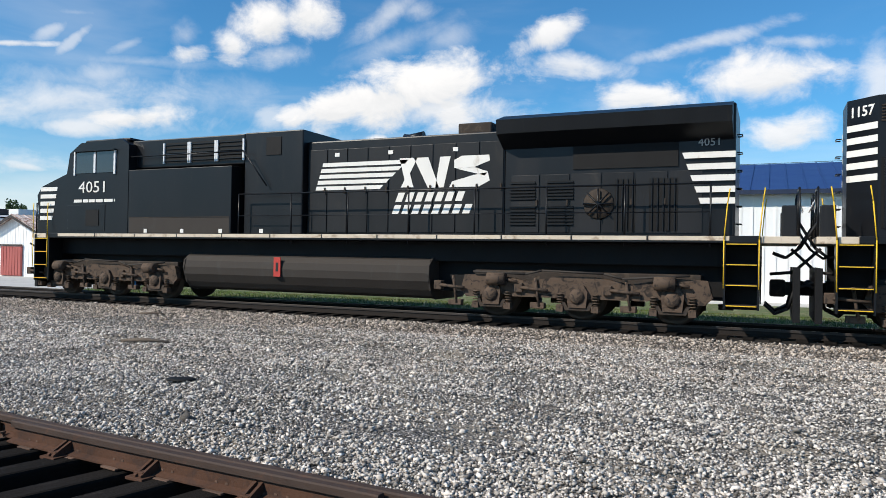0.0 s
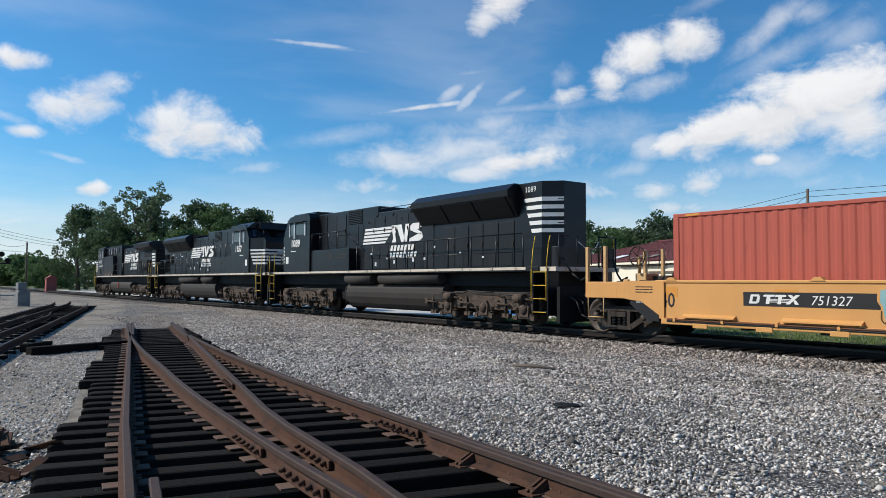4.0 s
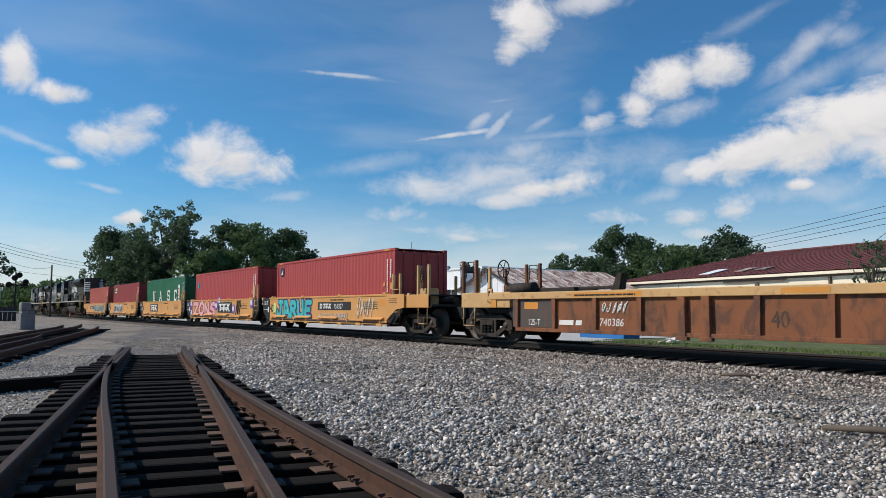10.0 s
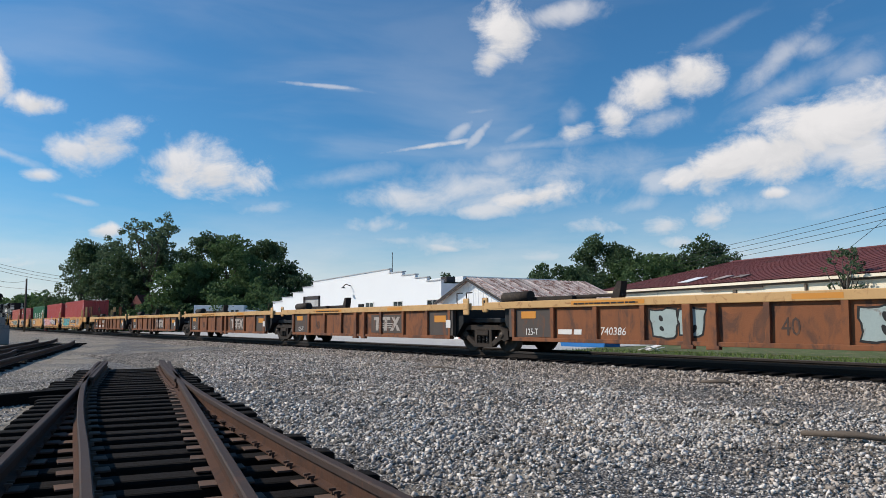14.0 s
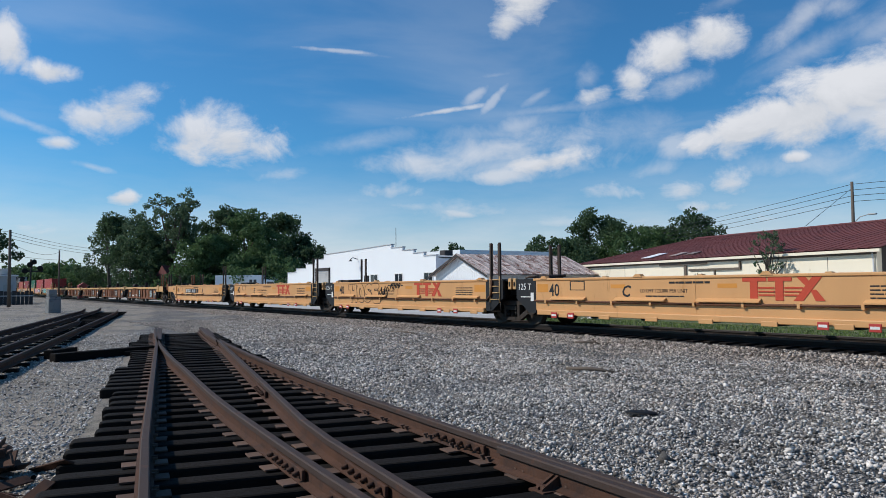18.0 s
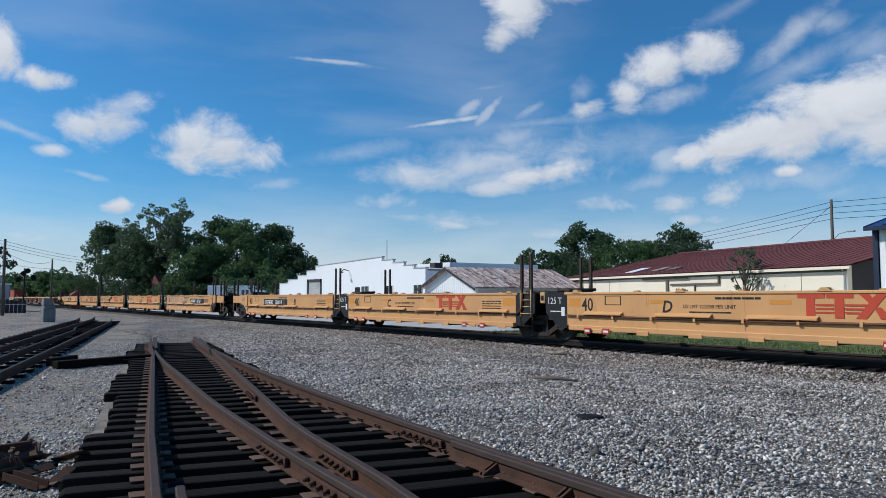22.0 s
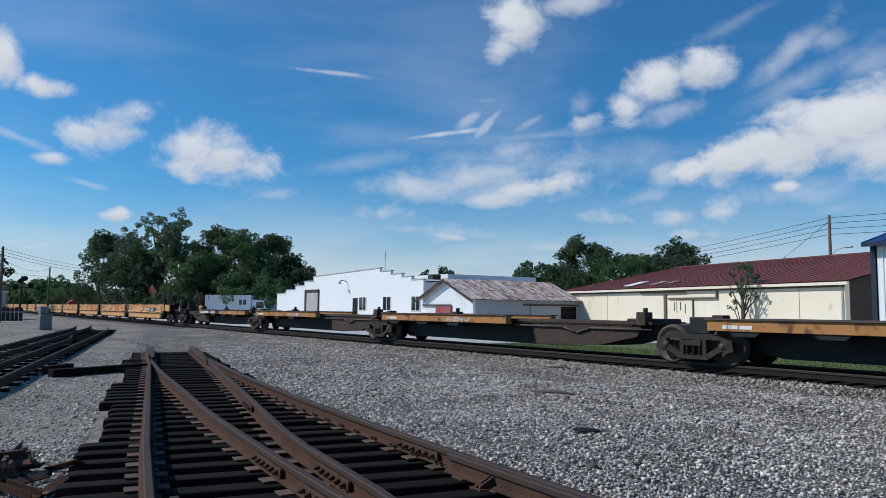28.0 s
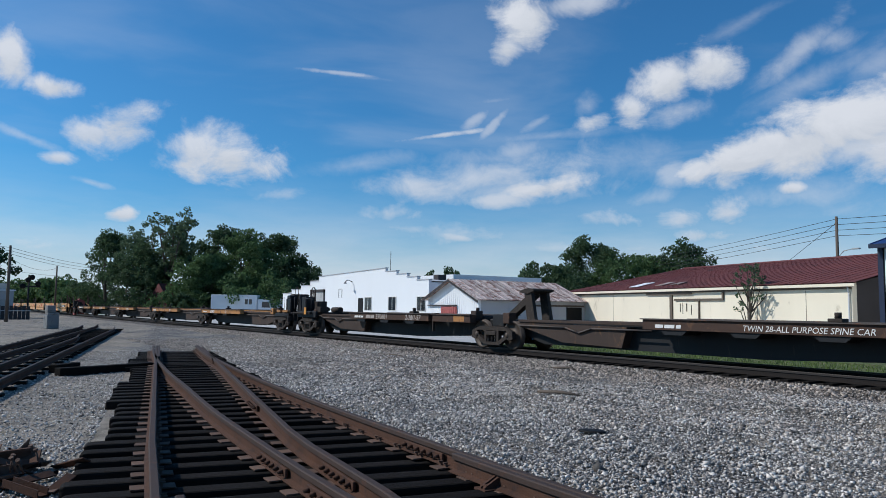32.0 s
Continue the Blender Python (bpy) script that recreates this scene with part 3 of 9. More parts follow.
def gravel_mat(name, cols, cell, dirt, amount, path=False):
    """Loose stones: cells in several tones, shade painted into the gaps between them, patches of fines."""
    m = bpy.data.materials.new(name)
    m.use_nodes = True
    n = Nodes(m.node_tree)
    bsdf = m.node_tree.nodes["Principled BSDF"]
    co = n.add("ShaderNodeTexCoord").outputs["Object"]
    v = n.add("ShaderNodeTexVoronoi")
    n.put(v.inputs["Vector"], co)
    v.inputs["Scale"].default_value = cell
    sep = n.add("ShaderNodeSeparateColor")
    n.put(sep.inputs[0], v.outputs["Color"])
    pick = n.mix(n.ramp(sep.outputs[0], 0.2, 0.9), (*cols[0], 1), (*cols[1], 1))
    pick = n.mix(n.ramp(sep.outputs[1], 0.80, 0.95), pick, (*cols[2], 1))
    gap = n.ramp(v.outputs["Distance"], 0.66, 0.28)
    # near-black between cells stands for the shadow between stones
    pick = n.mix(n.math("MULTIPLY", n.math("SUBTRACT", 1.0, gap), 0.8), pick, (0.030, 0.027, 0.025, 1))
    fines = n.noise(co, 0.35, 7.0, 0.62, 0.6)
    if path:
        # the trodden strip beside the loose panel is mostly dust
        q = n.dot(co, (0.238, 1.0, 0.0))
        fines = n.math("ADD", fines, n.math("MULTIPLY", n.ramp(q, -0.2, -1.1), 0.13))
    soil = n.mix(n.ramp(n.math("ADD", n.math("MULTIPLY", n.noise(co, 75.0, 4.0, 0.7), 0.6), n.math("MULTIPLY", n.noise(co, 3.0, 7.0, 0.65), 0.4)), 0.36, 0.64), (*[c * 0.5 for c in dirt], 1), (*[c * 1.45 for c in dirt], 1))
    if path:
        weeds = n.ramp(n.noise(co, 0.9, 6.0, 0.7, 0.8), 0.54, 0.68)
        soil = n.mix(n.math("MULTIPLY", weeds, 0.6), soil, (0.105, 0.092, 0.055, 1))
    f = n.ramp(fines, 0.62 - 0.3 * amount, 0.74 - 0.2 * amount)
    tone = n.math("ADD", 0.55, n.math("MULTIPLY", n.noise(co, 0.22, 6.0, 0.65), 0.9))
    comb = n.add("ShaderNodeCombineXYZ")
    for s in comb.inputs:
        n.put(s, tone)
    n.put(bsdf.inputs["Base Color"], n.mix(1.0, n.mix(f, pick, soil), comb.outputs[0], "MULTIPLY"))
    bsdf.inputs["Roughness"].default_value = 0.9
    b = n.add("ShaderNodeBump")
    b.inputs["Strength"].default_value, b.inputs["Distance"].default_value = 0.9, 0.03
    n.put(b.inputs["Height"], n.math("ADD", n.math("MULTIPLY", gap, n.math("SUBTRACT", 1.0, n.math("MULTIPLY", f, 0.8))), n.math("MULTIPLY", f, n.noise(co, 42.0, 5.0, 0.7))))
    n.put(bsdf.inputs["Normal"], b.outputs[0])
    return m


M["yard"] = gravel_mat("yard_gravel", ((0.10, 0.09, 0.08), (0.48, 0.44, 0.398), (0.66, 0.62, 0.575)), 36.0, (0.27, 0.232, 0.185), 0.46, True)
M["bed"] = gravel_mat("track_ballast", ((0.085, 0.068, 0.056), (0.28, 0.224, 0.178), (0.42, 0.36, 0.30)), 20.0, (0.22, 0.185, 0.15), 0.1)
M["turf"] = surface("mown_turf", (0.085, 0.112, 0.040), 0.9, var=0.45, scale=0.8, grain=60, second=(0.17, 0.155, 0.085), amount=0.5, bump=0.6)


def rise(x, y):
    """Gentle unevenness of the yard."""
    near = max(0.0, min(1.0, (15.2 - y) / 2.0))
    h = noise.noise(Vector((x * 0.22, y * 0.35, 0.0))) * 0.05 + noise.noise(Vector((x * 0.9, y * 1.1, 3.0))) * 0.018
    off = y - (4.02 - 0.0416 * x + 0.00374 * x * x) - 0.7
    q = y + 0.238 * x
    if off < 0.0 and q > -2.8 and x < 8:
        h -= 0.06 * min(1.0, -off / 0.4) * min(1.0, (q + 2.8) / 1.0)
    if 0.0 < off and y < 14.5:
        w = min(1.0, off / 1.5) * min(1.0, (14.5 - y) / 1.5)
        ridge = noise.noise(Vector((x * 0.45 + y * 0.2, y * 1.5, 7.0)))
        h += w * (max(0.0, ridge) ** 1.5 * 0.24 + noise.noise(Vector((x * 1.7, y * 2.4, 1.0))) * 0.03)
    return h * near


def build_ground():
    # fine sheet round the camera, coarse out to the skyline, one mesh
    xs = [-4000, -1500, -600, -250, -130] + [-80 + 0.8 * i for i in range(62)] + [-30.4 + 0.25 * i for i in range(150)] + [7.2 + 0.8 * i for i in range(29)] + [60, 150, 600, 4000]
    ys = [-4000, -900, -250, -60, -20] + [-8 + 0.4 * i for i in range(27)] + [2.8 + 0.2 * i for i in range(65)] + [20, 40, 90, 250, 900, 4000]
    verts = [(x, y, rise(x, y) if -80 < x < 30 and -8 < y < 16 else 0.0) for x in xs for y in ys]
    w = len(ys)
    faces = [(i * w + j, (i + 1) * w + j, (i + 1) * w + j + 1, i * w + j + 1) for i in range(len(xs) - 1) for j in range(w - 1)]
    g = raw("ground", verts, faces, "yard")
    tagged(g, "pale grey crushed-stone yard with patches of dusty fines", "ground", kind="structure")
    # ballast bed
    b = Mesh().prism([(-3.6, -0.05), (-2.2, 0.05), (-1.35, 0.035), (1.35, 0.035), (2.2, 0.05), (3.4, -0.05)], "x", -900, 700)
    bed = part("ballast_bed", b, "bed")
    bed.location = (0, YT, 0)
    tagged(bed, "brownish crushed-stone ballast bed under the main line", "ballast", kind="structure")
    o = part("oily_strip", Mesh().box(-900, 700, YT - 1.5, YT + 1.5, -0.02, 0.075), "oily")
    tagged(o, "dark ballast strip between and beside the rails", "ballast", kind="structure")
    t = part("grass_strip", Mesh().box(-28, 60, YT + 3.3, 25.6, -0.1, 0.012), "turf")
    tagged(t, "strip of mown green grass beyond the track", "grass", kind="structure")
    t = part("far_grass", Mesh().box(-29, 60, 25.65, 31.2, -0.1, 0.036), "turf")
    tagged(t, "mown grass in front of the cream warehouse", "grass", kind="structure")
    p = part("pavement", Mesh().box(-160, 60, 25.9, 60, -0.2, 0.02).box(-160, -28.3, YT + 4.6, 25.9, -0.2, 0.016), "concrete")
    tagged(p, "pale sunlit concrete pavement in front of the warehouses", "pavement", kind="structure")
    q = part("far_lawn", Mesh().box(-420, -160.5, 24, 220, -0.2, 0.02), "turf")
    tagged(q, "rough green ground under the distant trees", "grass", kind="structure")


build_ground()

RAIL = [(-0.07, 0), (0.07, 0), (0.07, 0.012), (0.012, 0.03), (0.012, 0.125), (0.036, 0.14), (0.036, 0.168), (0.028, 0.178),
        (-0.028, 0.178), (-0.036, 0.168), (-0.036, 0.14), (-0.012, 0.125), (-0.012, 0.03), (-0.07, 0.012)]


def main_line():
    for side in (-1, 1):
        r = part("rail", Mesh().prism(RAIL[:6] + RAIL[-3:], "x", -900, 700), "mainrail")
        r.location = (0, YT + side * GAUGE, ZR - 0.178)
        tagged(r, "dark rusty main-line rail on ties", "rail", "main line rails", "structure")
        head = part("rail_head", Mesh().prism([(-0.036, 0.124), (0.036, 0.124), (0.036, 0.168), (0.028, 0.178), (-0.028, 0.178), (-0.036, 0.168)], "x", -900, 700), "polished", r, "bright worn running surface")
        head.location = (0, 0, 0.0005)
    root = thing("main_line_ties", "row of dark creosoted ties sunk in ballast", "ties", kind="structure")
    me = Mesh().box(-0.11, 0.11, -1.3, 1.3, -0.02, 0.134, 0.008).data("tie")
    for i in range(110):
        o = part("tie", me, "tie", root)
        o.location = (-52 + i * 0.52, YT + random.uniform(-0.05, 0.05), random.uniform(-0.012, 0.0))
    far = Mesh()
    for i in range(220):
        x = -52.5 - i * 0.52
        far.box(x - 0.11, x + 0.11, YT - 1.3, YT + 1.3, 0.0, 0.13)
    tagged(part("far_ties", far, "tie", root), kind="stuff")


main_line()
# ---- the loose turnout panels beside the camera ----
def sweep(pts, prof):
    """A profile carried along a level polyline."""
    verts, faces = [], []
    k = len(prof)
    for i, p in enumerate(pts):
        a, b = Vector(pts[max(i - 1, 0)]), Vector(pts[min(i + 1, len(pts) - 1)])
        d = (b - a).normalized()
        s = Vector((-d.y, d.x, 0))
        verts += [tuple(Vector(p) + s * u + Vector((0, 0, v))) for u, v in prof]
    for i in range(len(pts) - 1):
        for j in range(k):
            faces.append((i * k + j, i * k + (j + 1) % k, (i + 1) * k + (j + 1) % k, (i + 1) * k + j))
    faces += [tuple(range(k))[::-1], tuple(range((len(pts) - 1) * k, len(pts) * k))]
    return verts, faces


BODY = RAIL[:6] + RAIL[-3:]
HEAD = [(-0.037, 0.1245), (0.037, 0.1245), (0.037, 0.168), (0.028, 0.179), (-0.028, 0.179), (-0.037, 0.168)]
ZP = 0.10                     # foot of the panel's rails
L1A, L1B = Vector((-27.4, 6.52, 0)), Vector((6.0, -1.43, 0))
SLOPE = (L1B - L1A).normalized()
SIDE = Vector((-SLOPE.y, SLOPE.x, 0))


def r2(x):
    """The curved outer rail."""
    return 4.02 - 0.0416 * x + 0.00374 * x * x


def ease(x, a, b):
    u = max(0.0, min(1.0, (x - a) / (b - a)))
    return u * u * (3 - 2 * u)


def outer(off, spread=0.0):
    pts = []
    for i in range(45):
        x = -27.0 + 33.0 * i / 44
        d = Vector((1, -0.0416 + 0.00748 * x, 0)).normalized()
        pts.append(Vector((x, r2(x), ZP)) + Vector((-d.y, d.x, 0)) * (off - spread * (0.12 * ease(x, -14, -8.5) + 0.05 * ease(x, -9, -5))))
    return pts


def stock(off, s0, s1, spread=0.0):
    pts = []
    for i in range(25):
        p = L1A + SLOPE * (s0 + (s1 - s0) * i / 24)
        pts.append(p + SIDE * (off + 0.05 * ease(p.x, -8.5, -5) + spread * 0.22 * ease(p.x, -8.6, -4.4)) + Vector((0, 0, ZP)))
    return pts


def rail_piece(pts, root, label=""):
    r = raw("rail", *sweep(pts, BODY), "railrust", root)
    raw("rail_head", *sweep(pts, HEAD), "railtop", r)
    return r


def clips(pts, root, meshes, every, flip):
    """Tie plates, spikes and rail clips along a rail."""
    acc = 0.0
    for a, b in zip(pts, pts[1:]):
        seg = (b - a).length
        while acc < seg:
            p = a + (b - a) * (acc / seg)
            ang = math.degrees(math.atan2(b.y - a.y, b.x - a.x))
            pl = part("tie_plate", meshes[0], "plate", root)
            pl.matrix_local = pose(p.x, p.y, ZP - 0.014, 0, 0, ang + random.uniform(-4, 4))
            for u in (-0.05, 0.05):
                sp = part("spike", meshes[1], "plate", root)
                sp.matrix_local = pose(p.x, p.y, ZP, 0, 0, ang + (180 if flip else 0)) @ pose(u, 0, 0)
            acc += every
        acc -= seg


def turnout():
    root = thing("turnout_panel", "rusty railway turnout panel assembled on dark timber ties", "track panel")
    rails = [stock(0.0, 0.0, 34.0), stock(1.5, 0.9, 25.6, 1.0), outer(0.0), outer(-1.5, 1.0)[:36]]
    rails[1][0] += SIDE * 0.02
    for pts in rails:
        rail_piece(pts, root)
    # points: slim blades beside the outer rails
    rail_piece(stock(0.075, 0.2, 6.0), root)
    rail_piece([p + Vector((0, -0.07, 0)) for p in outer(0)[:10]], root)
    # check rail and frog pieces
    rail_piece(stock(0.17, 22.2, 25.8), root)
    rail_piece([p + Vector((0, -0.09, 0)) for p in outer(0)[28:34]], root)
    f = Mesh().prism([(-3.0, 2.36), (-2.2, 2.18), (-1.0, 1.9), (-1.0, 2.5), (-2.2, 2.42)], "z", ZP + 0.01, ZP + 0.165)
    part("frog", f, "railrust", root, "cast rusty frog with a worn point")
    pm = Mesh().box(-0.09, 0.09, -0.19, 0.19, 0, 0.016, 0.004).data("tie_plate")
    sm = Mesh().prism([(0.062, 0.0), (0.082, 0.0), (0.082, 0.03), (0.105, 0.034), (0.105, 0.048), (0.055, 0.048), (0.055, 0.034), (0.062, 0.03)], "x", -0.012, 0.012).data("spike")
    clips(rails[0][:18], root, (pm, sm), 0.54, False)
    clips(rails[1], root, (pm, sm), 0.54, False)
    clips(rails[2][:36], root, (pm, sm), 0.54, True)
    clips(rails[3], root, (pm, sm), 0.54, False)
    # joint bars and braces on the outer rail
    bolted = [(outer(-0.03)[i], outer(-0.03)[i + 1]) for i in (27, 34)] + [(outer(-1.53, 1.0)[i], outer(-1.53, 1.0)[i + 1]) for i in (27, 29)] + [(rails[1][i] - SIDE * 0.03, rails[1][i + 1] - SIDE * 0.03) for i in (15, 20)]
    for p, q in bolted:
        ang = math.degrees(math.atan2(q.y - p.y, q.x - p.x))
        j = Mesh().box(-0.45, 0.45, -0.03, 0.0, 0.035, 0.115, 0.008)
        for k in range(6):
            x = -0.375 + k * 0.15
            j.rod((x, -0.03, 0.075), (x, -0.075, 0.075), 0.02, 6)
            j.rod((x, -0.055, 0.075), (x, -0.085, 0.075), 0.012, 6)
        part("joint_bar", j, "railrust", root, "bolted joint bar").matrix_local = pose(p.x, p.y, ZP, 0, 0, ang)
    bm = Mesh().prism([(-0.02, 0.0), (-0.26, 0.0), (-0.26, 0.025), (-0.02, 0.15)], "x", -0.028, -0.002)
    bm.prism([(-0.02, 0.0), (-0.26, 0.0), (-0.26, 0.025), (-0.02, 0.15)], "x", 0.03, 0.055)
    for q in (-0.34, -0.22):
        bm.rod((q, -0.012, 0.078), (q, -0.05, 0.078), 0.028, 6).rod((q, -0.05, 0.078), (q, -0.08, 0.078), 0.014, 6)
    bm.box(-0.09, 0.09, -0.28, 0.0, -0.012, 0.01, 0.003).box(-0.4, 0.08, -0.024, -0.008, 0.045, 0.11, 0.004)
    bm.box(-0.05, 0.05, -0.24, -0.19, 0.01, 0.045, 0.005)
    bm = bm.data("rail_brace")
    for k in range(7):
        i = 29 + k * 1.35
        a, b = outer(0)[int(i)], outer(0)[int(i) + 1]
        p = a + (b - a) * (i - int(i))
        part("rail_brace", bm, "railrust", root).matrix_local = pose(p.x, p.y, ZP, 0, 0, math.degrees(math.atan2(b.y - a.y, b.x - a.x)))
    # ties
    base = [Mesh().box(-0.118, 0.118, 0, 1, -0.17, 0, 0.025).data("tie") for _ in range(1)][0]
    s = 0.35
    k = 0
    while s < 33:
        p = L1A + SLOPE * s
        step = (0.55 + 0.18 * ((k // 7) % 2)) + random.uniform(-0.03, 0.05)
        a = p - SIDE * step
        far = r2(p.x) - p.y + 0.5 + random.uniform(-0.05, 0.08)
        t = part("tie", base, "tie", root)
        t.matrix_local = pose(a.x, a.y, ZP - 0.016 + random.uniform(-0.006, 0.0), random.uniform(-0.3, 0.3), random.uniform(-1.5, 1.5), math.degrees(math.atan2(SLOPE.y, SLOPE.x)) + random.uniform(-0.8, 0.8)) @ Matrix.Diagonal((1, far + step, 1, 1))
        s += 0.52
        k += 1
    return root


turnout()


def second_panel():
    root = thing("old_track_panel", "older rusty track panel with dark ties lying in the yard", "track panel")
    a, b = Vector((-8.0, -1.35, 0)), Vector((-51.0, 9.3, 0))
    d = (b - a).normalized()
    n = Vector((-d.y, d.x, 0))
    for off, s0, s1 in ((0.0, 0.0, 46.0), (-1.5, 2.0, 52.0), (-0.75, 4.0, 32.0), (-2.3, 6.0, 50.0)):
        pts = [a + d * (s0 + (s1 - s0) * i / 10) + n * (-off - 0.3 + (0.5 if i == 10 else 0.0) * 0.4) + Vector((0, 0, 0.07 + (0.03 if i == 10 else 0.0))) for i in range(11)]
        rail_piece(pts, root)
    me = Mesh().box(-0.12, 0.12, -0.5, 2.9, -0.16, 0, 0.01).data("tie")
    for i in range(0, 82, 2):
        p = a + d * (1.0 + i * 0.6)
        part("tie", me, "tie", root).matrix_local = pose(p.x, p.y, 0.04, 0, random.uniform(-2, 2), math.degrees(math.atan2(d.y, d.x)) + random.uniform(-2, 2))


second_panel()
# ---- buildings beyond the track ----
def ribs(mesh, axis, a, b, lo, hi, at, step=0.3, deep=0.03, wide=0.06):
    """Standing ribs of a metal wall that runs along x (axis 'x') or y."""
    k = int((b - a) / step)
    for i in range(1, k):
        c = a + (b - a) * i / k
        top = hi(c) if callable(hi) else hi
        if axis == "x":
            mesh.box(c - wide / 2, c + wide / 2, at - deep, at, lo, top)
        else:
            mesh.box(at, at + deep, c - wide / 2, c + wide / 2, lo, top)
    return mesh


def window(root, x, z, w, h, y, frame_mat="white", panes=2):
    win = part("window", Mesh().box(x - w / 2, x + w / 2, y - 0.01, y + 0.06, z, z + h), "void", root)
    f = Mesh()
    for a, b, c, d in ((-w / 2 - 0.06, -w / 2, -0.06, h + 0.06), (w / 2, w / 2 + 0.06, -0.06, h + 0.06), (-w / 2, w / 2, -0.06, 0), (-w / 2, w / 2, h, h + 0.06)):
        f.box(x + a, x + b, y - 0.05, y + 0.02, z + c, z + d)
    part("window_frame", f, frame_mat, win)
    for i in range(panes):
        a = x - w / 2 + w * i / panes + 0.02
        part("pane", Mesh().box(a, a + w / panes - 0.04, y - 0.022, y - 0.012, z + 0.03, z + h - 0.03), "cabglass", win)
    part("mullion", Mesh().box(x - 0.025, x + 0.025, y - 0.04, y - 0.005, z, z + h), frame_mat, win)


def white_warehouse():
    root = thing("white_warehouse", "long white metal warehouse with a stepped parapet facade", "warehouse")
    y = 33.0
    xs = (-80.5, -49.8)
    top = [(-80.5, 0.0), (-80.5, 3.25), (-78.0, 3.25), (-78.0, 3.65), (-75.4, 3.65), (-75.4, 4.05), (-73.0, 4.05), (-73.0, 4.5), (-70.8, 4.5), (-70.8, 4.95),
           (-56.9, 5.32), (-56.9, 5.0), (-55.0, 5.0), (-55.0, 4.7), (-53.2, 4.7), (-53.2, 4.4), (-51.6, 4.4), (-51.6, 4.1), (-49.8, 4.1), (-49.8, 0.0)]
    part("facade", Mesh().prism(top, "y", y, y + 0.25), "white_wall", root)

    cap = Mesh()
    for (a, za), (b, zb) in zip(top[1:-1], top[2:-1]):
        if b > a:
            cap.prism([(a - 0.05, za), (b + 0.05, zb), (b + 0.05, zb + 0.07), (a - 0.05, za + 0.07)], "y", y - 0.06, y + 0.31)
    part("parapet_cap", cap, "grey_wall", root, "grey metal cap along the steps")
    part("side_wall", Mesh().box(-50.05, -49.8, y + 0.25, y + 9.5, 0, 4.0), "white_wall", root)
    part("side_wall", Mesh().box(-80.5, -80.25, y + 0.25, y + 9.5, 0, 3.2), "white_wall", root)
    part("roof", Mesh().prism([(-80.5, 3.15), (-64, 4.75), (-49.8, 3.9), (-49.8, 4.0), (-64, 4.85), (-80.5, 3.25)], "y", y + 0.25, y + 9.5), "grey_wall", root)
    annex = part("annex", Mesh().box(-66.5, -60.4, y + 10, y + 22, 0, 5.25), "white_wall", root, "white rear annex with a grey band")
    part("annex_band", Mesh().box(-66.45, -60.45, y + 9.9, y + 9.98, 3.0, 4.4), "cabinet", annex)
    # roller door
    d = part("roller_door", Mesh().box(-72.4, -69.5, y - 0.03, y + 0.1, 0, 3.3), "grey_wall", root, "grey roller shutter door")
    sl = Mesh()
    for i in range(16):
        sl.box(-72.3, -69.6, y - 0.06, y - 0.03, 0.05 + i * 0.2, 0.21 + i * 0.2)
    part("slatting", sl, "concrete", d)
    part("door_frame", Mesh().box(-72.75, -72.4, y - 0.1, y, 0, 3.6).box(-69.5, -69.3, y - 0.1, y, 0, 3.6).box(-72.75, -69.3, y - 0.1, y, 3.3, 3.6), "darkwall", d)
    part("entry_door", Mesh().box(-61.9, -61.0, y - 0.05, y, 0, 2.65), "void", root, "dark entry door")
    for x in (-60.0, -55.6, -50.9):
        window(root, x, 1.55, 1.25, 1.15, y)
    part("gooseneck_lamp", Mesh().tube([(-63.3, y, 4.25), (-63.3, y - 0.5, 4.4), (-63.3, y - 0.75, 4.2)], 0.04).lathe([(0.06, 0.12), (0.2, 0.0)], "z", (-63.3, y - 0.75, 4.05), 10), "darkwall", root)
    part("antenna", Mesh().rod((-66.2, y + 6, 4.3), (-66.2, y + 6, 7.7), 0.03), "darkwall", root, "thin roof antenna mast")
    part("roof_unit", Mesh().box(-61.1, -60.2, y + 8, y + 9, 4.5, 5.15, 0.05), "darkwall", root, "dark rooftop unit")


white_warehouse()


def roof_sheets(root, mat, pts, count, thick=0.05, wave=0.035):
    """A sheet roof of standing panels between an eave edge (a, b) and a ridge edge (c, d)."""
    a, b, c, d = [Vector(p) for p in pts]
    nrm = (b - a).cross(d - a).normalized()
    if nrm.z < 0:
        nrm = -nrm
    for i in range(count):
        u, v = i / count, (i + 1) / count
        e0, e1, r0, r1 = a.lerp(b, u), a.lerp(b, v), d.lerp(c, u), d.lerp(c, v)
        m = Mesh()
        lift = nrm * thick
        vs = [e0, e1, r1, r0]
        m.bm.faces.new([m.bm.verts.new(p + lift) for p in vs])
        m.bm.faces.new([m.bm.verts.new(p) for p in vs[::-1]])
        g = (e1 - e0).normalized() * 0.05
        rib = [e0 - g * 0.5, e0 + g * 0.5, r0 + g * 0.5, r0 - g * 0.5]
        up = [p + nrm * (thick + wave) for p in rib]
        lo = [p + nrm * thick * 0.5 for p in rib]
        vb = [m.bm.verts.new(p) for p in lo + up]
        for f in ((4, 5, 6, 7), (0, 4, 7, 3), (1, 2, 6, 5), (0, 1, 5, 4)):
            m.bm.faces.new([vb[k] for k in f])
        me = m.data("roof_panel")
        part("roof_panel", me, mat, root)


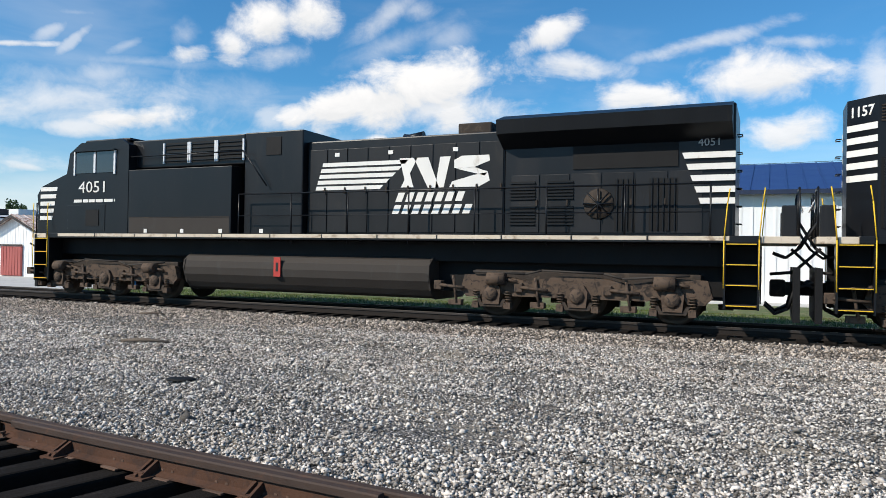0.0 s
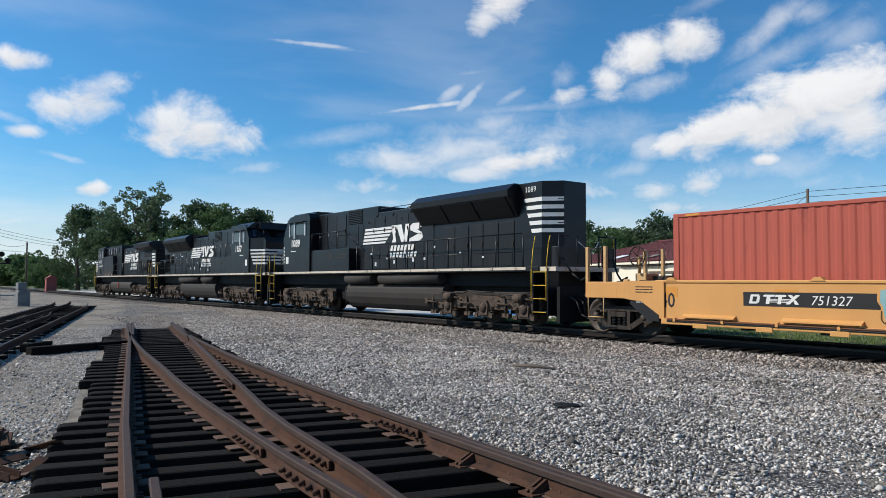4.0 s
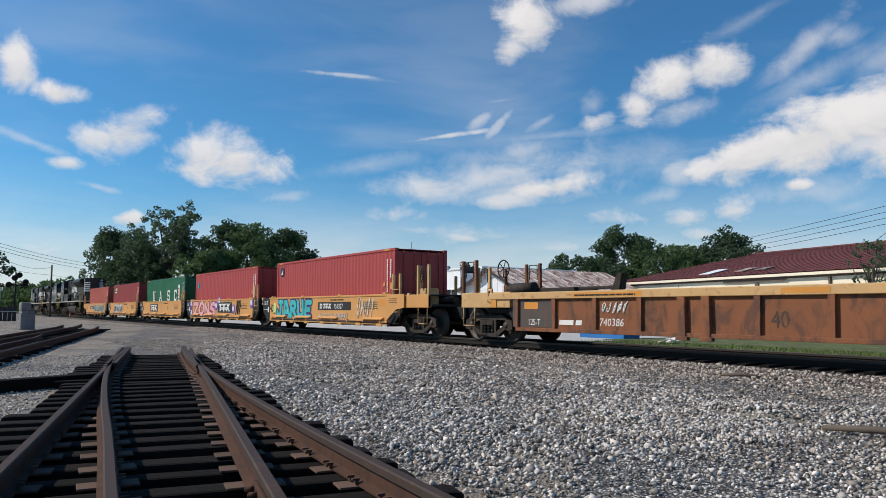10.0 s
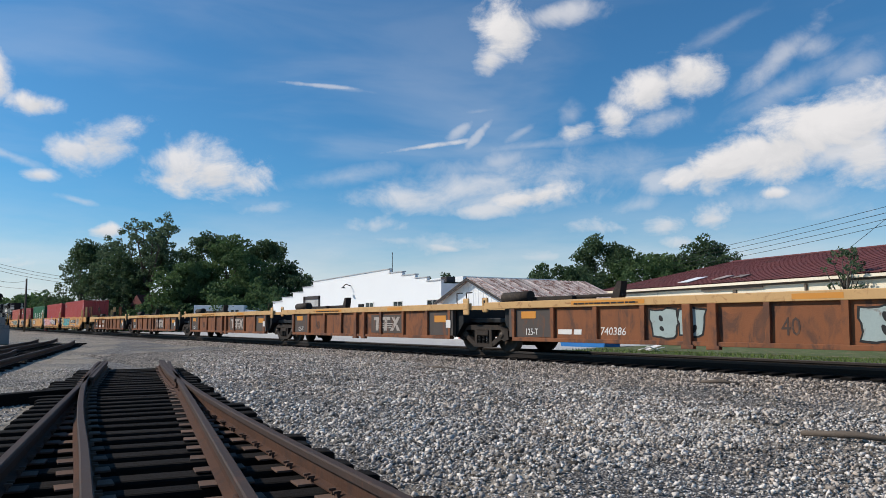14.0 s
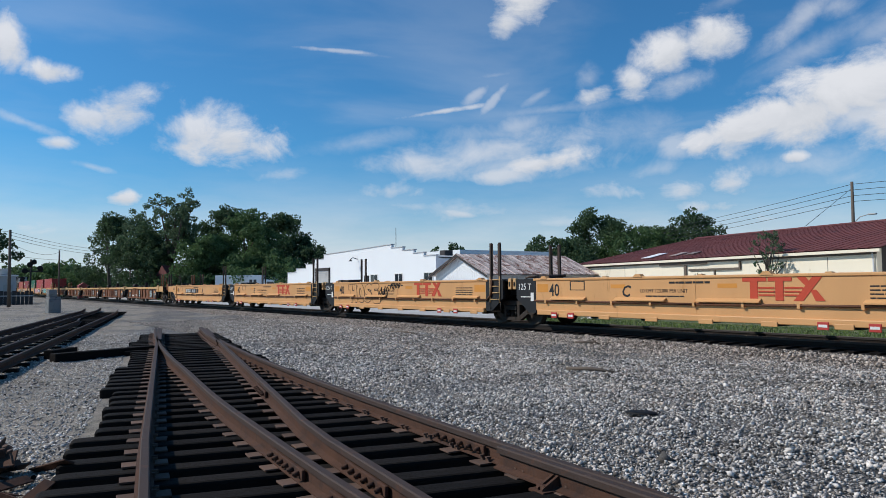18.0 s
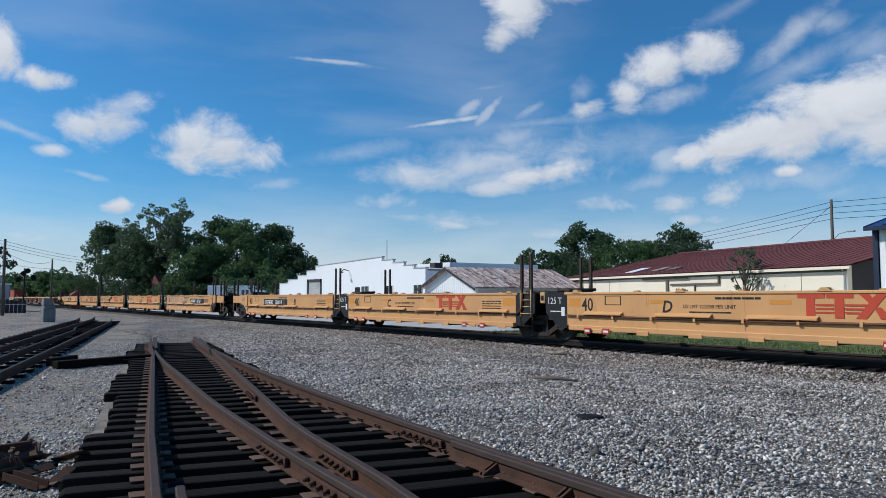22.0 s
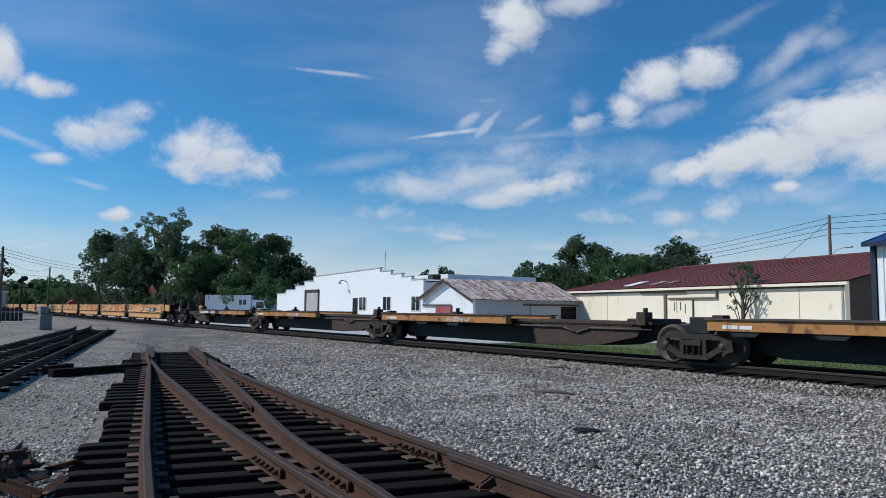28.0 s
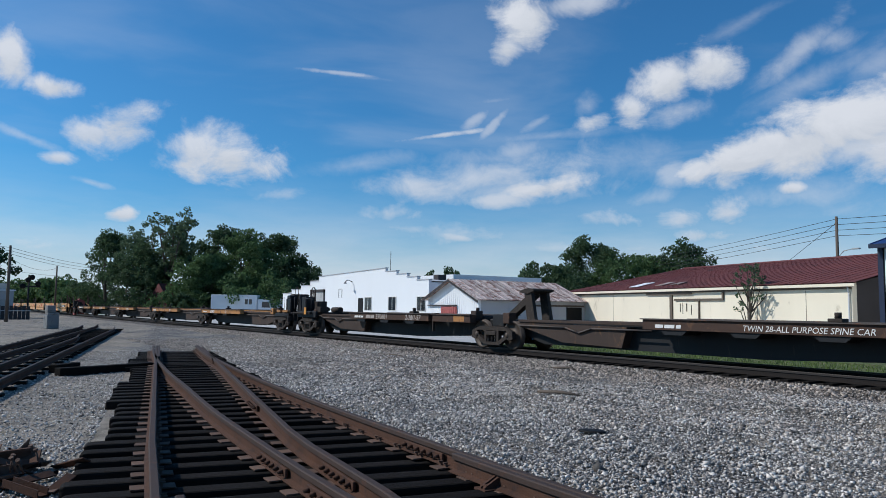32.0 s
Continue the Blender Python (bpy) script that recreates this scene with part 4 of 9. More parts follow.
def grey_barn():
    root = thing("grey_barn", "grey ribbed metal barn with a rust-streaked gable roof", "barn")
    y0, y1, xl, xr, xm = 31.0, 41.3, -46.82, -40.48, -43.65
    he, hp = 2.5, 3.84
    part("gable_wall", Mesh().prism([(xl, 0), (xl, he), (xm, hp), (xr, he), (xr, 0)], "y", y0, y0 + 0.2), "white_wall", root, "off-white ribbed gable wall")
    part("ribbing", ribs(Mesh(), "x", xl, xr, 0.1, lambda x: he + (hp - he) * (1 - abs(x - xm) / 3.17) - 0.08, y0, 0.25, 0.012, 0.05), "white_wall", root)
    # side walls darker than the sunlit gable, their shade is in the grey
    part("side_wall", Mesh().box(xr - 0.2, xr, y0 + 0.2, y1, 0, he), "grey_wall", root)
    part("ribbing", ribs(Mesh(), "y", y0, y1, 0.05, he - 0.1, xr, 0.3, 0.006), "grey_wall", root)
    part("side_doorway", Mesh().box(xr + 0.02, xr + 0.05, 39.4, 41.0, 0.02, 1.95), "void", root, "dark open side doorway")
    part("side_track", Mesh().box(xr + 0.03, xr + 0.13, 35.6, 41.2, 1.98, 2.12, 0.01), "wood", root, "weathered sliding-door track")
    part("side_door_panel", Mesh().box(xr + 0.05, xr + 0.09, 36.3, 38.6, 0.1, 1.97, 0.01), "grey_wall", root)
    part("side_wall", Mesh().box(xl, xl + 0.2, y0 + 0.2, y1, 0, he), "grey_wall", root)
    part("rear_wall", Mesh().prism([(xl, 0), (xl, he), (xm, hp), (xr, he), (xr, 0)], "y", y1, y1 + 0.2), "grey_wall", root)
    roof_sheets(root, "rust_roof", ((xr + 0.45, y0 - 0.4, he - 0.15), (xr + 0.45, y1, he - 0.15), (xm, y1, hp + 0.03), (xm, y0 - 0.4, hp + 0.03)), 26)
    roof_sheets(root, "rust_roof", ((xl - 0.45, y1, he - 0.15), (xl - 0.45, y0 - 0.4, he - 0.15), (xm, y0 - 0.4, hp + 0.03), (xm, y1, hp + 0.03)), 26)
    part("barge_board", Mesh().prism([(xl - 0.5, he - 0.35), (xl - 0.5, he - 0.2), (xm, hp + 0.03), (xr + 0.5, he - 0.2), (xr + 0.5, he - 0.35), (xm, hp - 0.12)], "y", y0 - 0.45, y0 - 0.41), "darkwall", root)
    d = part("sliding_door", Mesh().box(-44.95, -43.0, y0 - 0.12, y0 - 0.04, 0.05, 1.9), "barnred", root, "faded red sliding door")
    sl = Mesh()
    for i in range(7):
        sl.box(-44.9 + i * 0.27, -44.67 + i * 0.27, y0 - 0.14, y0 - 0.12, 0.08, 1.87)
    part("boarding", sl, "barnred", d)
    part("door_track", Mesh().box(-46.7, -43.0, y0 - 0.18, y0 - 0.06, 1.95, 2.03), "darkwall", d)


grey_barn()


def red_roof_building():
    """Built along x from its far corner, then turned so that its near end comes closer to the track."""
    root = thing("cream_warehouse", "low cream plaster warehouse with a dull red metal roof", "warehouse")
    L, D, he, hr = 26.1, 16.0, 3.22, 5.12
    yr = D / 2
    part("front_wall", Mesh().box(0, L, 0, 0.3, 0, he), "cream", root)
    # the end facing away from the sun has its shade put into the colour
    part("end_wall", Mesh().prism([(0.3, 0), (0.3, he), (yr, hr - 0.15), (D, he), (D, 0)], "x", L - 0.3, L), "darkwall", root, "metal end wall with its shade in the dark colour")
    part("end_wall", Mesh().prism([(0.3, 0), (0.3, he), (D, he), (D, 0)], "x", 0, 0.3), "cream", root)
    part("rear_wall", Mesh().box(0, L, D, D + 0.3, 0, he), "cream", root)
    e = -0.28
    roof_sheets(root, "red_roof", ((-0.3, e, he - 0.05), (L + 0.4, e, he - 0.05), (L + 0.4, yr, hr), (4.2, yr, hr)), 44, 0.05, 0.018)
    roof_sheets(root, "red_roof", ((L + 0.4, D - e, he - 0.05), (-0.3, D - e, he - 0.05), (4.2, yr, hr), (L + 0.4, yr, hr)), 20)
    h = Mesh()
    h.poly([(-0.3, e, he), (4.2, yr, hr + 0.05), (-0.3, D - e, he)])
    h.poly([(-0.3, e, he - 0.06), (-0.3, D - e, he - 0.06), (4.2, yr, hr - 0.02)])
    part("roof_hip", h, "red_roof", root)
    part("ridge_cap", Mesh().prism([(yr - 0.3, hr + 0.0), (yr, hr + 0.12), (yr + 0.3, hr + 0.0), (yr, hr + 0.06)], "x", 4.2, L + 0.4), "red_roof", root)
    part("eave_board", Mesh().box(-0.3, L + 0.4, e - 0.04, e, he - 0.20, he - 0.06), "cream", root, "pale eave board")
    # added dark strip along the wall top in place of the eave's shadow
    part("eave_shade_board", Mesh().box(0.0, L, -0.10, -0.004, he - 0.30, he - 0.22), "wood", root, "dark strip under the eave, standing in for shade")
    part("soffit_stain", Mesh().box(10.3, 14.9, -0.13, -0.104, he - 0.42, he - 0.22), "wood", root, "dark dark strip under the eave, standing in for shade")
    roof_turn = math.degrees(math.atan2(hr - he, yr - e))
    for x, w, ln, mat in ((8.2, 0.5, 1.5, "white_wall"), (10.8, 0.35, 1.1, "rust_roof"), (12.2, 0.4, 0.8, "rust_roof")):
        t = part("patch_sheet", Mesh().box(-w, w, -ln / 2, ln / 2, 0.10, 0.13), mat, root, "patched roof sheet")
        t.matrix_local = pose(x, 1.1, he + (1.1 - e) * math.tan(radians(roof_turn)) - 0.05, roof_turn, 0, 0)
    part("wall_post", Mesh().box(12.7, 12.95, -0.08, -0.004, 0, 2.75), "wood", root, "weathered timber post against the wall")
    part("closed_hatch", Mesh().box(13.2, 15.4, -0.06, -0.004, 0, 2.35, 0.02), "cream", root, "boarded cream doorway with dark stains")
    part("hatch_edge", Mesh().box(15.4, 15.5, -0.08, -0.004, 0, 2.4), "wood", root)
    part("hatch_lintel", Mesh().box(13.2, 17.6, -0.12, -0.004, 2.42, 2.54).box(17.5, 17.6, -0.12, -0.004, 2.54, 2.9), "wood", root)
    for x, z, w, hgt in ((13.7, 1.7, 0.08, 0.55), (13.95, 1.6, 0.06, 0.7), (14.3, 1.75, 0.1, 0.5), (14.75, 1.55, 0.07, 0.6)):
        part("stain", Mesh().box(x, x + w, -0.0645, -0.0605, z, z + hgt), "grime", root)
    for x in (6.2, 20.1, 23.4):
        part("wall_joint", Mesh().box(x, x + 0.03, -0.006, -0.001, 0.1, he - 0.35), "wood", root)
    part("downpipe", Mesh().tube([(L - 0.12, -0.16, he - 0.2), (L - 0.12, -0.08, he - 0.5), (L - 0.12, -0.08, 0.1)], 0.04), "grey_wall", root)
    root.matrix_world = pose(-42.75, 41.96, 0, 0, 0, -14.1)


red_roof_building()


def blue_building():
    root = thing("blue_roof_building", "white metal-sided building with a bright blue roof", "warehouse")
    y, xl, xr, he, yr, hr = 34.0, -15.45, 16.0, 4.72, 42.5, 6.75
    part("front_wall", Mesh().box(xl, xr, y, y + 0.25, 0, he), "white_wall", root)
    part("ribbing", ribs(Mesh(), "x", xl, xr, 0.1, he - 0.1, y, 0.45, 0.03, 0.07), "white_wall", root)
    part("end_wall", Mesh().prism([(y, 0), (y, he), (yr, hr), (2 * yr - y, he), (2 * yr - y, 0)], "x", xl - 0.02, xl + 0.23), "white_wall", root)
    part("rear_wall", Mesh().box(xl, xr, 2 * yr - y, 2 * yr - y + 0.25, 0, he), "white_wall", root)
    part("end_wall", Mesh().prism([(y, 0), (y, he), (yr, hr), (2 * yr - y, he), (2 * yr - y, 0)], "x", xr - 0.25, xr), "white_wall", root)
    roof_sheets(root, "bluesteel", ((xl - 0.2, y - 0.4, he), (xr + 0.6, y - 0.4, he), (xr + 0.6, yr, hr + 0.15), (xl - 0.2, yr, hr + 0.15)), 44)
    roof_sheets(root, "bluesteel", ((xr + 0.6, 2 * yr - y + 0.7, he), (xl - 0.2, 2 * yr - y + 0.7, he), (xl - 0.2, yr, hr + 0.15), (xr + 0.6, yr, hr + 0.15)), 22)
    part("gutter", Mesh().box(xl - 0.2, xr + 0.6, y - 0.50, y - 0.4, he - 0.12, he + 0.06), "navy", root, "navy gutter")
    part("corner_trim", Mesh().box(xl - 0.03, xl + 0.19, y - 0.06, y - 0.035, 0, he), "navy", root, "navy corner trim")


blue_building()
# ---- trees ----
def leaf_cloud(clumps, size, per, rng):
    """Many small leaf quads in lumpy clumps; returns verts and faces as arrays."""
    vs = []
    for c, r in clumps:
        k = max(8, int(per * r * r))
        d = rng.normal(size=(k, 3))
        d /= np.linalg.norm(d, axis=1)[:, None]
        rad = r * rng.uniform(0.35, 1.08, (k, 1)) ** 0.6
        p = np.array(c) + d * rad * np.array([1, 1, 0.8])
        a = rng.normal(size=(k, 3))
        a /= np.linalg.norm(a, axis=1)[:, None]
        b = np.cross(a, rng.normal(size=(k, 3)))
        b /= np.linalg.norm(b, axis=1)[:, None]
        s = size * rng.uniform(0.6, 1.4, (k, 1))
        quad = np.stack([p - a * s, p - b * s * 0.6, p + a * s, p + b * s * 0.6], 1)
        vs.append(quad.reshape(-1, 3))
    v = np.concatenate(vs)
    f = np.arange(len(v)).reshape(-1, 4)
    return v, f


def tree(x, y, height, width, leaf, seed, label, trunk_to=0.35, clumps=34, per=55, size=0.2, gappy=0.0, low=0.2):
    rng = np.random.default_rng(seed)
    root = thing("tree", label, "tree", "trees beyond the track")
    root.location = (x, y, 0)
    r0 = 0.022 * height + 0.05
    t = Mesh()
    lean = rng.normal(0, 0.03, 2)
    spine = [Vector((lean[0] * z * height + rng.normal(0, 0.05), lean[1] * z * height, z * height * 0.75)) for z in np.linspace(0, 1, 7)]
    t.limb(spine, [r0 * (1 - i / 6.6) for i in range(7)], 8)
    part("trunk", t, "bark", root)
    lumps = []
    for i in range(clumps):
        h = low + (1 - low) * rng.uniform(0, 1) ** 0.8
        spread = math.sin(math.pi * min(1.0, 0.12 + 0.86 * (h - low) / (1 - low))) ** 0.7
        ang = rng.uniform(0, math.tau)
        rr = width * 0.5 * spread * math.sqrt(rng.uniform(0.15, 1.0))
        c = Vector((math.cos(ang) * rr, math.sin(ang) * rr, h * height * 0.92))
        rad = width * rng.uniform(0.08, 0.15) * (1.0 - 0.35 * gappy)
        lumps.append((tuple(c), rad))
        # side lobes break the outline
        for q in range(2):
            out = Vector((c.x, c.y, 0.5 * (c.z - 0.5 * height))).normalized()
            turn = Vector(rng.normal(0, 0.7, 3))
            lumps.append((tuple(c + (out + turn).normalized() * rad * rng.uniform(0.7, 1.25)), rad * rng.uniform(0.4, 0.7)))
        if i % (2 if gappy else 4) == 0:
            j = min(5, max(1, int((h - 0.18) * 6)))
            s = spine[j]
            mid = s.lerp(c, 0.5) + Vector((0, 0, -0.04 * height * rng.uniform(0, 1)))
            part("limb", Mesh().limb([s, mid, c], [r0 * 0.36, r0 * 0.22, r0 * 0.07]), "bark", root)
    v, f = leaf_cloud(lumps, size, per, rng)
    raw("crown", v, f, leaf, root)
    return root


def at(px_angle, dist):
    """A place by its angle from the track's far end (degrees) and its distance."""
    a = radians(px_angle)
    return -math.cos(a) * dist, math.sin(a) * dist


def open_oak(x, y, height, width, seed):
    """A tall old tree whose long forked limbs end in separate leafy heads with sky between them."""
    rng = np.random.default_rng(seed)
    root = thing("tree", "tall open-crowned oak with grey limbs showing through", "tree", "trees beyond the track")
    root.location = (x, y, 0)
    fork = Vector((0.3, 0, height * 0.34))
    part("trunk", Mesh().limb([(0, 0, 0), (0.1, 0, height * 0.15), fork, fork + Vector((0.2, 0, height * 0.08))], [0.55, 0.45, 0.38, 0.25], 8), "bark", root)
    lumps = []
    for k in range(9):
        # long limbs fan out, the outer ones lower
        side = -1.0 + 2.0 * k / 8
        deep = rng.uniform(-0.35, 0.35) * width * 0.5
        top = Vector((side * width * 0.40 + rng.normal(0, 0.4), deep, height * (0.93 - 0.22 * abs(side) ** 1.5 + rng.normal(0, 0.02))))
        bend = fork.lerp(top, 0.45) + Vector((side * 0.8, 0, -0.5))
        part("limb", Mesh().limb([fork, fork.lerp(bend, 0.5) + Vector((0, 0, -0.2)), bend, bend.lerp(top, 0.55), top], [0.26, 0.21, 0.16, 0.10, 0.04]), "bark", root)
        for j in range(7):
            f = 0.42 + 0.58 * j / 6
            p = bend.lerp(top, (f - 0.42) / 0.58)
            off = Vector((rng.normal(0, 1.2), rng.normal(0, 1.2), rng.normal(0.2, 0.8)))
            c = p + off
            if j % 2 == 0:
                part("branch", Mesh().limb([p, p.lerp(c, 0.5) + Vector((0, 0, -0.1)), c], [0.075, 0.05, 0.02], 5), "bark", root)
            lumps.append((tuple(c), rng.uniform(0.55, 1.0)))
            lumps.append((tuple(c + Vector(rng.normal(0, 0.8, 3))), rng.uniform(0.35, 0.65)))
    for k in range(6):
        c = Vector((rng.uniform(-0.42, 0.2) * width, rng.normal(0, 1.0), height * rng.uniform(0.36, 0.52)))
        part("branch", Mesh().limb([fork - Vector((0, 0, 1.0)), fork.lerp(c, 0.5), c], [0.12, 0.08, 0.03], 5), "bark", root)
        lumps += [(tuple(c), 0.8), (tuple(c + Vector(rng.normal(0, 0.7, 3))), 0.6)]
    v, f = leaf_cloud(lumps, 0.17, 170, rng)
    raw("crown", v, f, "leaf_oak", root)


def woods():
    x, y = at(13.9, 118)
    open_oak(x, y, 16.0, 15.0, 3)
    for ang, dist, h, w, seed, leaf in ((9.9, 150, 15.2, 11, 5, "leaf_dark"), (11.6, 145, 16.4, 8, 6, "leaf_oak"), (12.0, 120, 10.5, 10, 7, "leaf_dark"), (8.2, 190, 6.0, 12, 8, "leaf_mid"),
                                        (17.8, 128, 15.4, 11, 9, "leaf_dark"), (19.3, 116, 12.5, 12, 10, "leaf_mid"), (21.6, 124, 14.2, 11, 11, "leaf_dark"), (16.4, 112, 8.8, 10, 12, "leaf_mid"),
                                        (23.2, 122, 10.5, 9, 13, "leaf_dark"), (12.6, 116, 7.2, 6, 14, "leaf_dark"), (20.4, 110, 6.5, 12, 15, "leaf_mid"), (15.9, 112, 5.4, 6, 16, "leaf_dark"), (13.75, 107, 3.4, 4, 17, "leaf_mid"), (15.0, 106, 3.2, 4, 18, "leaf_dark")):
        x, y = at(ang, dist)
        tree(x, y, h, w, leaf, seed, "dense dark-green broadleaf tree in the row behind the track", clumps=62, per=95, size=0.19, low=0.06)
    for ang, dist, h, w, seed, leaf in ((42.2, 98, 8.2, 8, 21, "leaf_dark"), (45.8, 102, 11.4, 10, 22, "leaf_dark"), (48.8, 100, 9.6, 11, 23, "leaf_mid"), (51.0, 104, 9.4, 8, 24, "leaf_mid"),
                                        (53.2, 100, 10.6, 9, 25, "leaf_dark"), (44.0, 96, 7.2, 8, 26, "leaf_dark")):
        x, y = at(ang, dist)
        tree(x, y, h, w, leaf, seed, "full green tree rising behind the warehouse roofs", clumps=52, per=110, size=0.17, low=0.15)
    for ang, dist, h, w, seed in ((33.4, 150, 9.8, 6, 31), (35.2, 150, 10.4, 7, 32), (38.6, 160, 8.0, 6, 33)):
        x, y = at(ang, dist)
        tree(x, y, h, w, "leaf_dark", seed, "distant rounded tree behind the white warehouse", clumps=26, per=70, size=0.24, low=0.3)
    # hazy low wood at the far end of the line
    for k in range(9):
        x, y = at(2.2 + k * 0.7, 330 - k * 8)
        tree(x, y, 6.5 + (k * 37 % 4), 18, "leaf_mid", 41 + k, "far low tree at the end of the line", clumps=26, per=12, size=0.6, low=0.05)
    for ang, dist, h, w, seed in ((-1.8, 150, 12, 10, 51), (-4.2, 160, 13, 12, 52), (0.4, 140, 10.0, 8, 53), (2.8, 142, 11.4, 7.5, 54), (1.0, 97, 6.6, 3.6, 55)):
        x, y = at(ang, dist)
        tree(x, y, h, w, "leaf_dark", seed, "dark tree beside the far building", clumps=30, per=50, size=0.26)
    # young tree against the cream wall
    tree(-23.3, 36.55, 4.55, 2.3, "leaf_oak", 61, "young thin-stemmed tree growing against the cream wall", clumps=30, per=330, size=0.07, gappy=0.9, low=0.44)


woods()
# ---- rolling stock: common pieces; x runs to the rear, z from the top of the rail, -y faces the yard ----
SPEED = 15.3
MOVING = []                    # (thing, place along the train)


def runs(ob, s):
    MOVING.append((ob, s))
    ob.location = (s, YT, ZR)
    return ob


def wheel_mesh(r):
    return Mesh().lathe([(r * 0.25, -0.08), (r * 0.28, -0.075), (r * 0.3, -0.03), (r * 0.8, -0.015), (r * 0.86, -0.065), (r, -0.06), (r, 0.05), (r + 0.028, 0.055), (r + 0.028, 0.085), (r * 0.25, 0.085)], "y", (0, 0, 0), 24).data("wheel")


WHEEL42, WHEEL36 = wheel_mesh(0.53), wheel_mesh(0.46)


def freight_truck_meshes():
    side = Mesh()
    # cast side frame: arch with a spring window and two open corners
    side.prism([(-1.22, 0.36), (-1.02, 0.30), (-0.86, 0.36), (-0.86, 0.66), (-0.72, 0.78), (-1.18, 0.62)], "y", -1.09, -0.93)
    side.prism([(0.86, 0.36), (1.02, 0.30), (1.22, 0.36), (1.18, 0.62), (0.72, 0.78), (0.86, 0.66)], "y", -1.09, -0.93)
    side.prism([(-0.9, 0.64), (0.9, 0.64), (0.72, 0.79), (-0.72, 0.79)], "y", -1.09, -0.93)
    side.prism([(-0.88, 0.36), (-0.78, 0.48), (-0.34, 0.22), (-0.46, 0.12)], "y", -1.09, -0.93)
    side.prism([(0.88, 0.36), (0.46, 0.12), (0.34, 0.22), (0.78, 0.48)], "y", -1.09, -0.93)
    side.box(-0.46, 0.46, -1.10, -0.92, 0.11, 0.22)
    side.box(-0.42, -0.3, -1.09, -0.93, 0.22, 0.66)
    side.box(0.3, 0.42, -1.09, -0.93, 0.22, 0.66)
    spring = Mesh()
    for x in (-0.2, 0.0, 0.2):
        for k in range(5):
            spring.lathe([(0.07, 0.0), (0.088, 0.012), (0.07, 0.024)], "z", (x, -1.02, 0.23 + k * 0.045), 10)
        spring.rod((x, -1.02, 0.22), (x, -1.02, 0.46), 0.06, 8)
    bolster = Mesh().box(-0.28, 0.28, -1.12, 1.12, 0.46, 0.62, 0.02)
    cap = Mesh().lathe([(0.02, -0.06), (0.09, -0.05), (0.11, 0.0), (0.12, 0.08)], "y", (0, 0, 0), 12)
    axle = Mesh().rod((0, -1.0, 0), (0, 1.0, 0), 0.08, 10)
    return [m.data(n) for m, n in ((side, "side_frame"), (spring, "spring_group"), (bolster, "bolster"), (cap, "bearing_cap"), (axle, "axle"))]


FT = freight_truck_meshes()


def freight_truck(root, x, r=0.48, rusty=False):
    base = Mesh().box(-0.3, 0.3, -0.6, 0.6, 0.58, 0.78, 0.02)
    tr = part("truck", base, "grime", root, "three-piece freight truck with coil springs")
    tr.location = (x, 0, 0)
    for side in (1, -1):
        for me, mat in ((FT[0], "grime"), (FT[1], "void")):
            o = part(me.name.split(".")[0], me, mat, tr)
            o.matrix_local = pose(0, 0, 0, 0, 0, 0 if side == 1 else 180)
        for dx in (-0.89, 0.89):
            c = part("bearing_cap", FT[3], "wheel", tr)
            c.matrix_local = pose(dx, -1.06 * side, 0.48, 0, 0, 0 if side == 1 else 180)
            w = part("wheel", WHEEL42 if r > 0.47 else WHEEL36, "wheel", tr)
            w.matrix_local = pose(dx, -GAUGE * side, r, 0, 0, 0 if side == 1 else 180)
    part("bolster", FT[2], "grime", tr)
    for dx in (-0.89, 0.89):
        part("axle", FT[4], "wheel", tr).location = (dx, 0, 0.48)
    return tr


def ladder(root, x0, x1, y, z0, z1, rungs, mat, r=0.022):
    lad = part("ladder", Mesh().rod((x0, y, z0), (x0, y, z1), r, 6), mat, root)
    part("stile", Mesh().rod((x1, y, z0), (x1, y, z1), r, 6), mat, lad)
    for i in range(rungs):
        z = z0 + (z1 - z0) * (i + 0.5) / rungs
        part("rung", Mesh().rod((x0, y, z), (x1, y, z), r * 0.8, 6), mat, lad)
    return lad


def bars(root, name, x, z, w, h, mat, y, rows=1, fill=0.6, label="", rng=None, slant=0.0):
    """Writing that cannot be read: rows of short plain bars."""
    m = Mesh()
    rng = rng or random
    for i in range(rows):
        za = z + h - (i + 1) * h / rows
        u = 0.0
        while u < w - 0.02:
            k = min(w - u, rng.uniform(0.6, 2.2) * h / rows * 1.6)
            m.prism([(x + u, za), (x + u + k * 0.86, za), (x + u + k * 0.86 + slant * h / rows * fill, za + h / rows * fill), (x + u + slant * h / rows * fill, za + h / rows * fill)], "y", y - 0.005, y - 0.001)
            u += k
    return part(name, m, mat, root, label)


